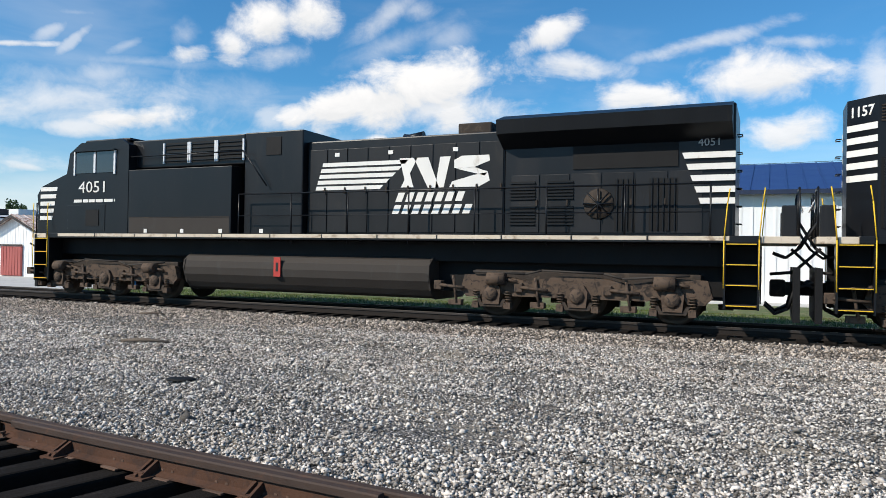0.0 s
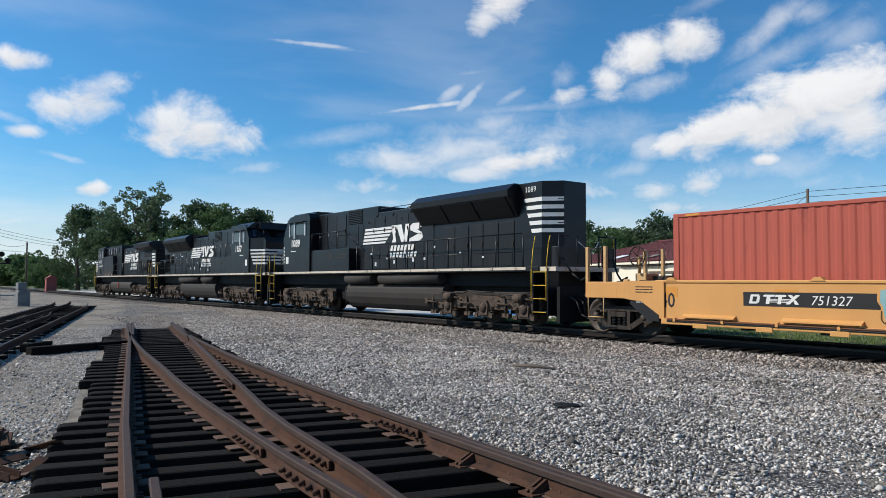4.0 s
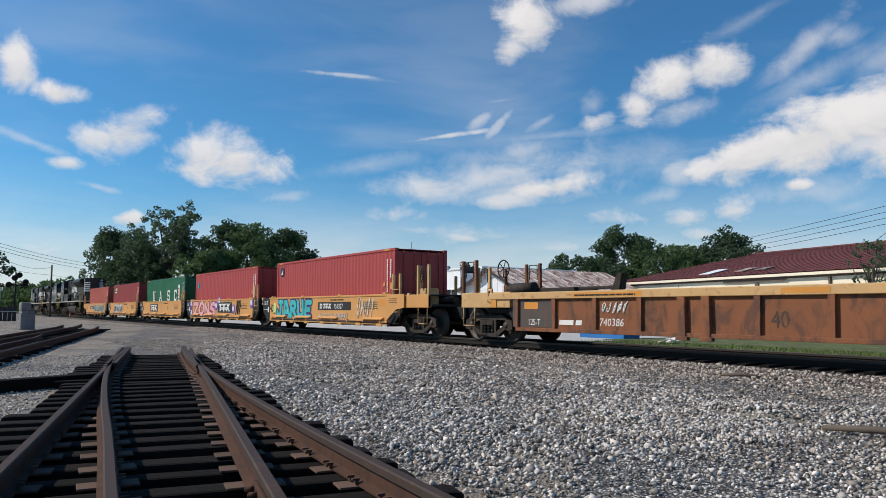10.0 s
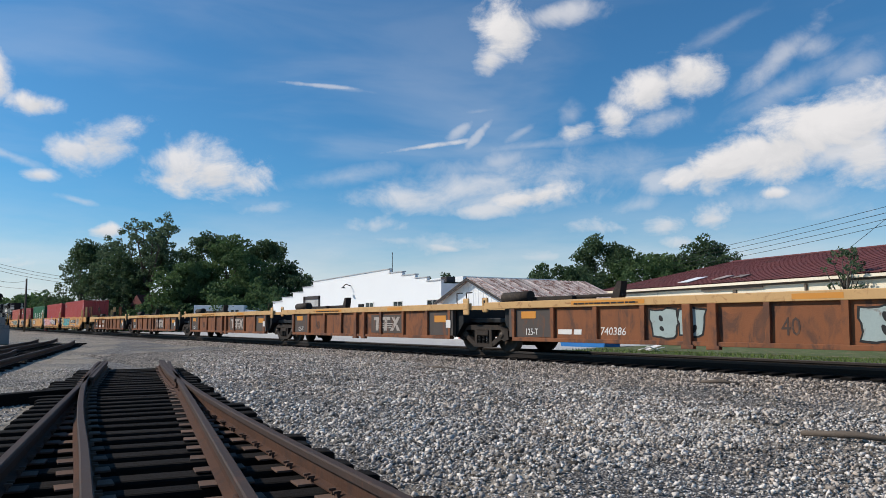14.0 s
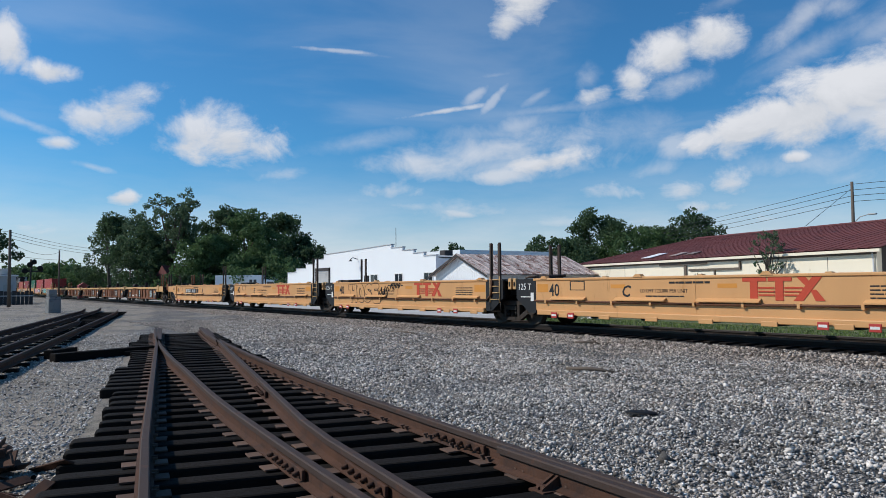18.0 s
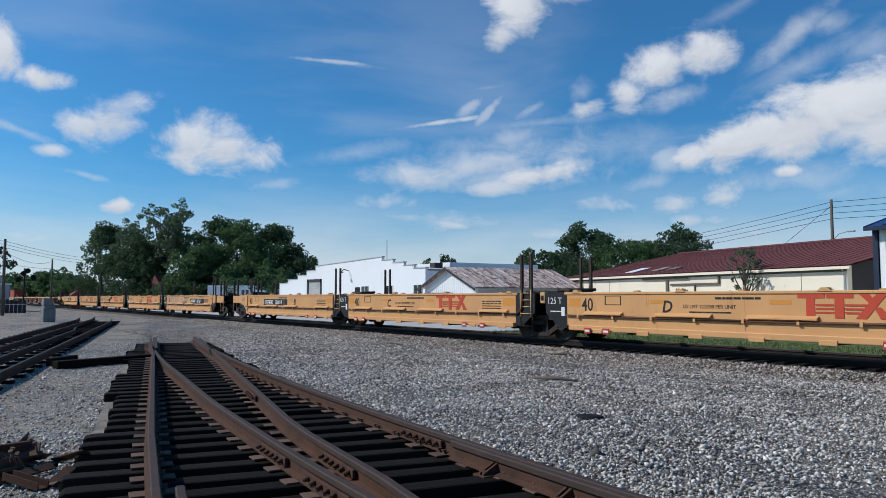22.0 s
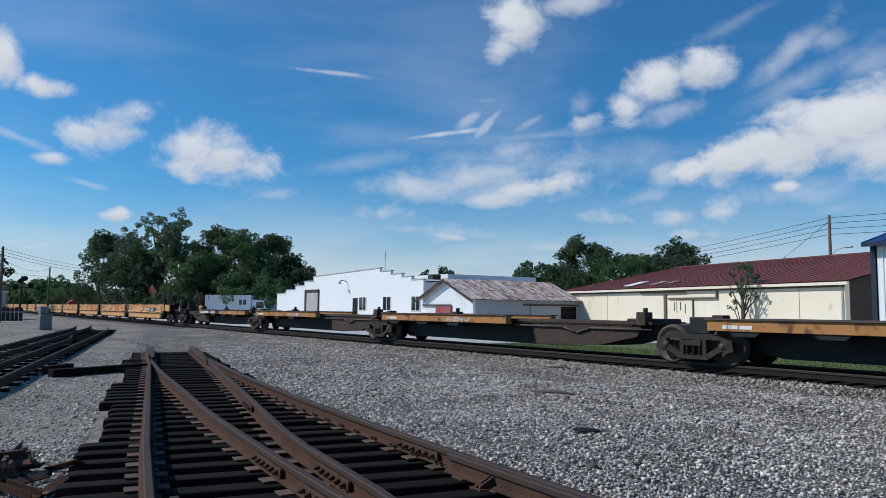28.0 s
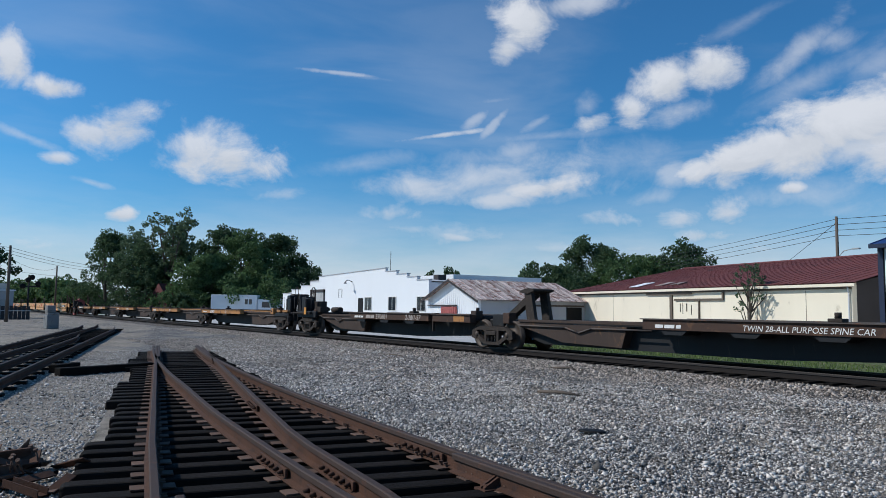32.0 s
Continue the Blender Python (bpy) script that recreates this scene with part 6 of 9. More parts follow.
def spine_unit(label, late=False, pitch=16.4, bright=False, start=5.0, stop=15.3):
    """An articulated spine unit; a late deck lies over its second half and carries no bright chord."""
    root = thing("spine_car", label, "spine car", "intermodal train")
    d0, d1, chord = (start, 14.9 if bright else stop, "oldorange" if bright else "oldchord") if late else (0.55, 9.3, "oldorange")
    # shade below the deck is put into the beam's black
    part("centre_beam", Mesh().prism([(0.6, 0.62), (2.2, 0.22), (10.6, 0.20), (pitch - 2.4, 0.34), (pitch - 1.2, 0.62), (pitch - 1.2, 0.98), (0.6, 0.98)], "y", -0.42, 0.42), "dark", root, "deep box beam, blackened for the shade under the deck")
    if late:
        part("wide_beam", Mesh().prism([(1.2, 0.84), (3.4, 0.34), (6.0, 0.28), (6.2, 0.92), (1.2, 0.98)], "y", -0.75, 0.75), "spine", root, "brown tapered beam end")
    else:
        part("wide_beam", Mesh().prism([(10.4, 0.24), (pitch - 3.2, 0.30), (pitch - 1.6, 0.62), (pitch - 1.4, 0.92), (10.2, 0.92)], "y", -0.75, 0.75), "spine", root, "brown tapered beam end")
    n = int((d1 - d0) / 2.2)
    for sy in (-1, 1):
        part("deck_chord", Mesh().box(d0, d1, min(sy * 0.95, sy * 1.22), max(sy * 0.95, sy * 1.22), 0.89, 1.18, 0.012), chord, root, "weathered deck side chord")
        part("deck_edge", Mesh().box(d0 - 0.05, d1 + 0.05, min(sy * 0.9, sy * 1.28), max(sy * 0.9, sy * 1.28), 1.18, 1.21), "rustdark", root)
        for k in range(n):
            x = d0 + 0.6 + k * 2.2
            part("outrigger", Mesh().prism([(x, 0.888), (x + 0.9, 0.888), (x + 0.75, 0.76), (x + 0.15, 0.76)], "y", min(sy * 0.42, sy * 1.18), max(sy * 0.42, sy * 1.18)), "dark", root)
        a, b = (1.2, d0) if late else (d1 + 0.05, pitch - 1.0)
        part("side_rail", Mesh().box(a, b, min(sy * 0.55, sy * 0.8), max(sy * 0.55, sy * 0.8), 0.98, 1.07, 0.01), "spine", root)
        part("brake_pipe", Mesh().tube([(a, sy * 0.8, 0.86), (a + (b - a) * 0.4, sy * 0.8, 0.84), (a + (b - a) * 0.5, sy * 0.8, 0.68), (a + (b - a) * 0.6, sy * 0.8, 0.84), (b, sy * 0.8, 0.84)], 0.03), "rustdark", root)
    part("deck_plate", Mesh().box(d0, d1, -0.95, 0.95, 1.02, 1.06), "dark", root)
    part("hitch_base", Mesh().box(pitch - 2.1, pitch - 1.0, -0.6, 0.6, 0.98, 1.16, 0.03), "dark", root)
    part("hitch", Mesh().box(pitch - 1.5, pitch - 1.15, -0.9, -0.55, 0.96, 1.36, 0.03).rod((pitch - 1.3, -0.7, 1.36), (pitch - 1.3, -0.7, 1.48), 0.07), "spine", root)
    part("corner_casting", Mesh().box(d0 + 5.3, d0 + 5.65, -1.1, -0.8, 1.21, 1.3, 0.02).rod((d0 + 5.48, -0.95, 1.3), (d0 + 5.48, -0.95, 1.44), 0.08), "grime", root)
    part("end_casting", Mesh().box(-0.9, 0.7, -0.45, 0.45, 0.66, 1.05, 0.04).box(-0.35, 0.3, -0.75, -0.4, 0.78, 1.24, 0.03), "dark", root)
    part("side_fitting", Mesh().box(0.5, 0.85, -0.95, -0.6, 0.9, 1.3, 0.03), "oldchord", root)
    bars(root, "stencil_line", d0 + 0.45, 0.95, 0.9, 0.16, "white", -1.2225, slant=0.2)
    freight_truck(root, 0.0)
    return root


# ---- containers ----
def container(paint, label):
    root = thing("shipping_container", label, "container", "containers on the train")
    L, W, H = 12.19, 1.219, 2.896
    for sy in (-1, 1):
        prof = []
        k = 40
        p = (L - 0.34) / k
        for i in range(k):
            u = 0.17 + i * p
            prof += [(u, 0.0), (u + p * 0.32, 0.0), (u + p * 0.5, 0.017), (u + p * 0.82, 0.017)]
        prof.append((L - 0.17, 0.0))
        v, f = [], []
        for u, dpt in prof:
            y = sy * (W - 0.022 - dpt)
            v += [(u, y, 0.15), (u, y, H - 0.10)]
        for i in range(len(prof) - 1):
            q = (2 * i, 2 * i + 2, 2 * i + 3, 2 * i + 1)
            f.append(q if sy < 0 else q[::-1])
        raw("corrugated_side", v, f, paint, root)
        part("inner_side", Mesh().box(0.1, L - 0.1, min(sy * (W - 0.07), sy * (W - 0.055)), max(sy * (W - 0.07), sy * (W - 0.055)), 0.1, H - 0.06), paint, root)
        part("top_rail", Mesh().box(0.16, L - 0.16, min(sy * W, sy * (W - 0.07)), max(sy * W, sy * (W - 0.07)), H - 0.10, H - 0.005, 0.008), paint, root)
        part("bottom_rail", Mesh().box(0.16, L - 0.16, min(sy * W, sy * (W - 0.06)), max(sy * W, sy * (W - 0.06)), 0.0, 0.16, 0.008), paint, root)
    for x in (0.0, L):
        for sy in (-1, 1):
            xa, xb = (0, 0.17) if x == 0 else (L - 0.17, L)
            ya, yb = sorted((sy * W, sy * (W - 0.16)))
            part("corner_post", Mesh().box(xa, xb, ya, yb, 0.118, H - 0.118, 0.01), paint, root)
            for z in (0.0, H - 0.118):
                part("corner_casting", Mesh().box(xa - 0.003, xb + 0.003, ya - 0.003, yb + 0.003, z, z + 0.118, 0.015), paint, root)
    part("front_end", Mesh().box(0.04, 0.09, -W + 0.16, W - 0.16, 0.1, H - 0.06), paint, root)
    part("roof", Mesh().box(0.1, L - 0.1, -W + 0.07, W - 0.07, H - 0.05, H - 0.02), paint, root)
    part("floor", Mesh().box(0.1, L - 0.1, -W + 0.06, W - 0.06, 0.12, 0.16), "dark", root)
    for sy in (-1, 1):
        ya, yb = sorted((sy * 0.01, sy * (W - 0.17)))
        d = part("door", Mesh().box(L - 0.08, L - 0.03, ya, yb, 0.14, H - 0.12, 0.01), paint, root)
        for q in (0.32, 0.82):
            part("lock_rod", Mesh().rod((L - 0.005, sy * q, 0.12), (L - 0.005, sy * q, H - 0.1), 0.02, 8), paint, d)
            part("handle", Mesh().box(L - 0.02, L + 0.01, sy * q - 0.2, sy * q + 0.02, 1.05, 1.1), paint, d)
        for k in range(4):
            part("hinge", Mesh().box(L - 0.03, L, sy * (W - 0.19) - 0.06, sy * (W - 0.19) + 0.06, 0.4 + k * 0.65, 0.47 + k * 0.65), paint, d)
    for q in (0.35, L - 0.9):
        part("hazard_strip", Mesh().prism([(q, H - 0.085), (q + 0.42, H - 0.085), (q + 0.5, H - 0.03), (q + 0.08, H - 0.03)], "y", -W - 0.0035, -W - 0.0005), "patch", root)
    for q in (2.9, 6.1, 9.3):
        part("rail_seam", Mesh().box(q, q + 0.03, -W - 0.003, -W - 0.0005, 0.02, 0.15), "grime", root)
    bars(root, "code_column", L - 0.62, 1.0, 0.09, 1.5, "white", -W - 0.0, 16, 0.7)
    bars(root, "code_column", L - 0.36, 1.75, 0.1, 0.75, "white", -W - 0.0, 8, 0.7)
    part("warning_mark", Mesh().prism([(L - 0.95, 1.42), (L - 0.72, 1.42), (L - 0.835, 1.64)], "y", -W - 0.004, -W - 0.001), "patch", root)
    part("size_sticker", Mesh().box(L - 0.36, L - 0.22, -W - 0.004, -W - 0.001, 1.3, 1.55), "patch", root)
    return root
# ---- locomotives: x = 0 at the leading coupler, the cab leads ----
def loco_truck_meshes():
    side = Mesh()
    side.prism([(-2.85, 0.62), (-2.7, 0.46), (-2.35, 0.46), (-2.25, 0.62), (-1.5, 0.5), (-0.5, 0.5), (0.5, 0.5), (1.5, 0.5), (2.25, 0.62), (2.35, 0.46), (2.7, 0.46), (2.85, 0.62), (2.75, 0.98), (2.0, 1.02), (1.2, 0.86), (0.4, 1.0), (-0.4, 1.0), (-1.2, 0.86), (-2.0, 1.02), (-2.75, 0.98)], "y", -1.22, -1.04)
    box = Mesh().prism([(-0.2, 0.3), (0.2, 0.3), (0.24, 0.66), (0.15, 0.8), (-0.15, 0.8), (-0.24, 0.66)], "y", -1.3, -1.08)
    box.box(-0.48, -0.32, -1.3, -1.12, 0.2, 0.34).box(0.32, 0.48, -1.3, -1.12, 0.2, 0.34)
    hub = Mesh().lathe([(0.03, -0.07), (0.12, -0.06), (0.17, -0.02), (0.18, 0.05)], "y", (0, -1.30, 0.55), 14)
    coil = Mesh()
    for k in range(5):
        coil.lathe([(0.06, 0), (0.1, 0.014), (0.06, 0.028)], "z", (0, -1.2, 0.34 + k * 0.06), 10)
    cyl = Mesh().rod((-0.22, -1.33, 0.9), (0.22, -1.33, 0.9), 0.15, 12).rod((0.22, -1.33, 0.9), (0.5, -1.3, 0.84), 0.035)
    pipe = Mesh().tube([(-2.5, -1.28, 1.06), (-1.2, -1.3, 1.03), (-0.8, -1.33, 1.12), (0.6, -1.3, 1.08), (1.0, -1.33, 0.98), (2.4, -1.28, 1.08)], 0.026)
    strap = Mesh().prism([(-0.36, 0.42), (-0.28, 0.24), (0.28, 0.24), (0.36, 0.42), (0.28, 0.42), (0.22, 0.31), (-0.22, 0.31), (-0.28, 0.42)], "y", -1.27, -1.12)
    link = Mesh().rod((0, -1.27, 0.95), (0.1, -1.27, 0.3), 0.035, 6).box(-0.12, 0.22, -1.28, -1.1, 0.24, 0.38, 0.02).rod((-0.35, -1.29, 0.72), (0.3, -1.29, 0.66), 0.04, 6).box(-0.5, -0.3, -1.3, -1.1, 0.6, 0.82, 0.02)
    return [m.data(n) for m, n in ((side, "side_frame"), (box, "axle_box"), (hub, "hub"), (coil, "coil_spring"), (cyl, "brake_cylinder"), (pipe, "sand_pipe"), (strap, "pedestal_strap"), (link, "brake_link"))]


LT = loco_truck_meshes()


def loco_truck(root, x):
    tr = part("truck", Mesh().box(-2.6, 2.6, -0.95, 0.95, 0.7, 1.1, 0.03), "grime", root, "grimy six-wheel truck with coil springs")
    tr.location = (x, 0, 0)
    for sy in (0, 180):
        def put(i, mat, dx=0.0):
            o = part(LT[i].name.split(".")[0], LT[i], mat, tr)
            o.matrix_local = pose(0, 0, 0, 0, 0, sy) @ pose(dx, 0, 0)
        put(0, "truckdirt")
        put(5, "tank")
        for dx in (-2.05, 0.0, 2.05):
            put(1, "truckdirt", dx), put(2, "truckdirt", dx), put(3, "truckdirt", dx - 0.4), put(3, "truckdirt", dx + 0.4), put(6, "grime", dx), put(7, "truckdirt", dx - 0.98)
            w = part("wheel", WHEEL42, "wheel", tr)
            w.matrix_local = pose(dx, GAUGE * (1 if sy else -1), 0.53, 0, 0, sy)
        for dx in (-1.9, 1.9):
            put(4, "truckdirt", dx)
    for dx in (-2.05, 0, 2.05):
        part("axle", FT[4], "wheel", tr).location = (dx, 0, 0.53)


def steps(root, x, d):
    """Corner stairs with yellow edges and grab rails on both sides of an end."""
    for sy in (-1, 1):
        for k in range(4):
            z = 0.48 + k * 0.42
            st = part("step", Mesh().box(x - 0.29, x + 0.29, min(sy * 1.05, sy * 1.5), max(sy * 1.05, sy * 1.5), z, z + 0.035), "grime", root)
            part("step_edge", Mesh().box(x - 0.29, x + 0.29, min(sy * 1.5, sy * 1.512), max(sy * 1.5, sy * 1.512), z + 0.01, z + 0.027), "safety", st)
        part("stair_side", Mesh().box(x - 0.34, x - 0.30, min(sy * 1.0, sy * 1.48), max(sy * 1.0, sy * 1.48), 0.42, 1.9), "black", root)
        part("stair_side", Mesh().box(x + 0.30, x + 0.34, min(sy * 1.0, sy * 1.48), max(sy * 1.0, sy * 1.48), 0.42, 1.9), "black", root)
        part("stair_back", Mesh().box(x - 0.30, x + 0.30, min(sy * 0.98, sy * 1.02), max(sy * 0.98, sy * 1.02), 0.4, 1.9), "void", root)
        for q in (-0.33, 0.33):
            part("grab_rail", Mesh().tube([(x + q, sy * 1.54, 0.85), (x + q, sy * 1.54, 1.85), (x + q - d * 0.06, sy * 1.5, 2.6), (x + q - d * 0.1, sy * 1.46, 2.9)], 0.013), "safety", root, "yellow stair grab rail")


def railing(root, xa, xb, posts, z0=1.95, z1=3.02):
    for sy in (-1, 1):
        y = sy * 1.46
        part("hand_rail", Mesh().tube([(xa, y, z1), (xb, y, z1)], 0.02), "black", root)
        part("middle_rail", Mesh().tube([(xa, y, (z0 + z1) / 2 - 0.06), (xb, y, (z0 + z1) / 2 - 0.06)], 0.012), "black", root)
        for i in range(posts):
            x = xa + (xb - xa) * i / (posts - 1)
            part("rail_post", Mesh().rod((x, y, z0 - 0.25), (x, y, z1), 0.022, 6), "black", root)


def end_face(root, x, d):
    """Pilot, coupler, hoses and end rails."""
    part("pilot", Mesh().prism([(x - d * 0.1, 0.2), (x + d * 0.03, 0.2), (x + d * 0.03, 1.3), (x - d * 0.1, 1.3)], "y", -1.3, 1.3), "void", root)
    part("coupler", Mesh().box(min(x, x + d * 0.75), max(x, x + d * 0.75), -0.12, 0.12, 0.7, 0.98, 0.03).box(x + d * 0.7 - 0.16, x + d * 0.7 + 0.16, -0.2, 0.16, 0.66, 1.03, 0.05), "grime", root)
    for y in (-0.95, -0.7, -0.45, 0.45, 0.7, 0.95):
        part("air_hose", Mesh().tube([(x + d * 0.05, y, 1.0), (x + d * 0.4, y, 0.85), (x + d * 0.5, y * 0.9, 0.45), (x + d * 0.75, y * 0.75, 0.32), (x + d * 0.95, y * 0.6, 0.5)], 0.028), "dark", root)
    part("jumper_cable", Mesh().tube([(x - d * 0.1, 0.5, 1.7), (x + d * 0.4, 0.5, 1.2), (x + d * 0.85, 0.4, 1.15)], 0.035), "dark", root)
    for q in (-1.15, 1.15):
        part("cable_box", Mesh().box(min(x - d * 0.32, x - d * 0.04), max(x - d * 0.32, x - d * 0.04), q - 0.16, q + 0.16, 1.92, 2.55, 0.02), "hatch", root)
        part("loose_cable", Mesh().tube([(x, q, 2.2), (x + d * 0.3, q * 0.9, 1.7), (x + d * 0.55, q * 0.8, 1.5), (x + d * 0.8, q * 0.8, 1.6)], 0.03), "dark", root)
    part("end_deck", Mesh().box(min(x - d * 0.9, x + d * 0.02), max(x - d * 0.9, x + d * 0.02), -1.45, 1.45, 1.78, 1.92, 0.01), "sill", root)
    for q in (-1, 1):
        part("end_rail", Mesh().tube([(x, q * 1.3, 1.9), (x, q * 1.3, 2.9), (x, q * 0.5, 2.9), (x, q * 0.5, 1.9)], 0.022), "black", root)
    part("safety_chain", Mesh().tube([(x, -0.5, 2.75), (x + d * 0.1, -0.2, 2.5), (x + d * 0.1, 0.2, 2.5), (x, 0.5, 2.75)], 0.012, 4), "silver", root)


def logo(root, x, z, w, h, sy):
    """The railway's mark as plain shapes: speed stripes, a dark mane and slanted white blocks, two lines of slanted bars below."""
    m = Mesh()

    def quad(pts):
        q = [(x + (u if sy < 0 else 1 - u) * w, z + v * h) for u, v in pts]
        m.prism(q, "y", min(HOODY * sy, (HOODY + 0.006) * sy), max(HOODY * sy, (HOODY + 0.006) * sy))
    for i in range(5):
        v = 0.82 - i * 0.2
        quad([(0.0 + v * 0.05, v), (0.53 - (4 - i) * 0.0 - i * 0.035, v), (0.55 - i * 0.035, v + 0.13), (0.006 + v * 0.05, v + 0.13)])
    part("speed_stripes", m, "white", root, "white speed stripes")
    m = Mesh()
    quad([(0.50, 1.0), (0.60, 1.0), (0.56, 0.5), (0.58, 0.05), (0.51, 0.05), (0.53, 0.3)])
    quad([(0.58, 1.0), (0.66, 1.0), (0.72, 0.02), (0.66, 0.02)])
    quad([(0.70, 0.02), (0.745, 0.02), (0.78, 1.0), (0.725, 1.0)])
    quad([(0.80, 0.62), (0.90, 0.62), (0.985, 0.82), (0.98, 1.0), (0.84, 1.0), (0.80, 0.88)])
    quad([(0.775, 0.02), (0.93, 0.02), (0.985, 0.2), (0.975, 0.46), (0.90, 0.38), (0.79, 0.2)])
    quad([(0.81, 0.60), (0.96, 0.36), (0.975, 0.48), (0.90, 0.64)])
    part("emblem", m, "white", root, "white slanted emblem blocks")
    for row, (a, b, k) in enumerate(((0.48, 0.86, 7), (0.46, 0.90, 8))):
        v0 = -0.42 - row * 0.40
        for i in range(k):
            u0, u1 = a + (b - a) * i / k, a + (b - a) * (i + 0.78) / k
            m = Mesh()
            quad([(u0, v0), (u1 - 0.006, v0), (u1 + 0.012, v0 + 0.3), (u0 + 0.018, v0 + 0.3)])
            part("name_block", m, "white", root)


HOODY = 1.02


def side_words(root, name, text, size, x, y, z, sy, mat="white", wide=1.0, fat=0.0):
    """Lettering that starts at x from the leading end on the side sy."""
    if sy < 0:
        words(name, text, size, mat, root, pose(x, -y, z, 90, 0, 0), wide=wide, fat=fat)
    else:
        words(name, text, size, mat, root, pose(x + size * 0.62 * len(text) * wide, y, z, 90, 0, 180), wide=wide, fat=fat)


def doors(root, xs, z0, z1, y, sy):
    """Tall engine-room doors, each proud of the hood, with latches."""
    for a, b in zip(xs, xs[1:]):
        d = part("hood_door", Mesh().box(a + 0.02, b - 0.02, min(sy * y, sy * (y + 0.022)), max(sy * y, sy * (y + 0.022)), z0, z1, 0.006), "hatch", root)
        part("latch", Mesh().box(b - 0.09, b - 0.05, min(sy * (y + 0.02), sy * (y + 0.05)), max(sy * (y + 0.02), sy * (y + 0.05)), (z0 + z1) / 2 - 0.08, (z0 + z1) / 2 + 0.08), "grime", d)


def grille(root, xa, xb, za, zb, y, sy, slats=7, vertical=False):
    g = part("grille", Mesh().box(xa, xb, min(sy * y, sy * (y + 0.012)), max(sy * y, sy * (y + 0.012)), za, zb), "void", root)
    for i in range(slats):
        if vertical:
            c = xa + (xb - xa) * (i + 0.5) / slats
            m = Mesh().box(c - 0.012, c + 0.012, min(sy * (y + 0.01), sy * (y + 0.04)), max(sy * (y + 0.01), sy * (y + 0.04)), za, zb)
        else:
            c = za + (zb - za) * (i + 0.5) / slats
            m = Mesh().box(xa, xb, min(sy * (y + 0.01), sy * (y + 0.04)), max(sy * (y + 0.01), sy * (y + 0.04)), c - 0.012, c + 0.012)
        part("slat", m, "black", g)


def nose_stripes(root, x, sy, z0, n, length, taper, y, thick=0.13, gap=0.23):
    m = Mesh()
    for i in range(n):
        z = z0 + i * gap
        ln = length + taper * i
        m.prism([(x, z), (x + ln, z), (x + ln + taper * 0.5, z + thick), (x, z + thick)], "y", min(sy * y, sy * (y + 0.006)), max(sy * y, sy * (y + 0.006)))
    part("warning_stripes", m, "white", root, "white safety stripes")


def rear_stripes(root, xa, xb, sy, z0, y, n=5, gap=0.245):
    """White stripes at a hood's end, each lower one starting further back."""
    for i in range(n):
        z, a = z0 + i * gap, xa + (n - 1 - i) * 0.085
        pts = [(a + 0.05, z), (xb, z), (xb, z + 0.13), (a, z + 0.13)]
        part("warning_stripe", Mesh().prism(pts, "y", min(sy * y, sy * (y + 0.005)), max(sy * y, sy * (y + 0.005))), "white", root)


def frame_and_tank(root, L, tank, bot):
    # near-black boxes added to stand in for the shadow under the deck
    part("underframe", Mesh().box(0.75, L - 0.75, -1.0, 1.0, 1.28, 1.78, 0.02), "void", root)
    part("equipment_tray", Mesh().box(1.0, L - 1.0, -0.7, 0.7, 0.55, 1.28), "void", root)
    part("deck", Mesh().box(0.75, L - 0.75, -1.5, 1.5, 1.78, 1.93, 0.012), "black", root)
    for sy in (-1, 1):
        k = int((L - 2.6) / 1.55)
        for i in range(k):
            a = 1.3 + i * (L - 2.6) / k
            part("sill_stripe", Mesh().box(a + 0.01, a + (L - 2.6) / k - 0.03, min(sy * 1.5, sy * 1.506), max(sy * 1.5, sy * 1.506), 1.83, 1.92), "sill", root)
    xa, xb = tank
    part("fuel_tank", Mesh().prism([(-1.14, bot + 0.22), (-1.02, bot + 0.07), (-0.85, bot), (0.85, bot), (1.02, bot + 0.07), (1.14, bot + 0.22), (1.26, 0.78), (1.28, 0.98), (1.25, 1.16), (1.15, 1.3), (1.0, 1.36), (-1.0, 1.36), (-1.15, 1.3), (-1.25, 1.16), (-1.28, 0.98), (-1.26, 0.78)], "x", xa, xb), "tank", root, "dusty grey-brown fuel tank")
    for x in (xa - 0.02, xb - 0.02):
        part("tank_end", Mesh().prism([(-1.16, bot + 0.2), (-0.87, bot - 0.02), (0.87, bot - 0.02), (1.16, bot + 0.2), (1.3, 0.95), (1.27, 1.18), (1.02, 1.38), (-1.02, 1.38), (-1.27, 1.18), (-1.3, 0.95)], "x", x, x + 0.05), "tank", root)


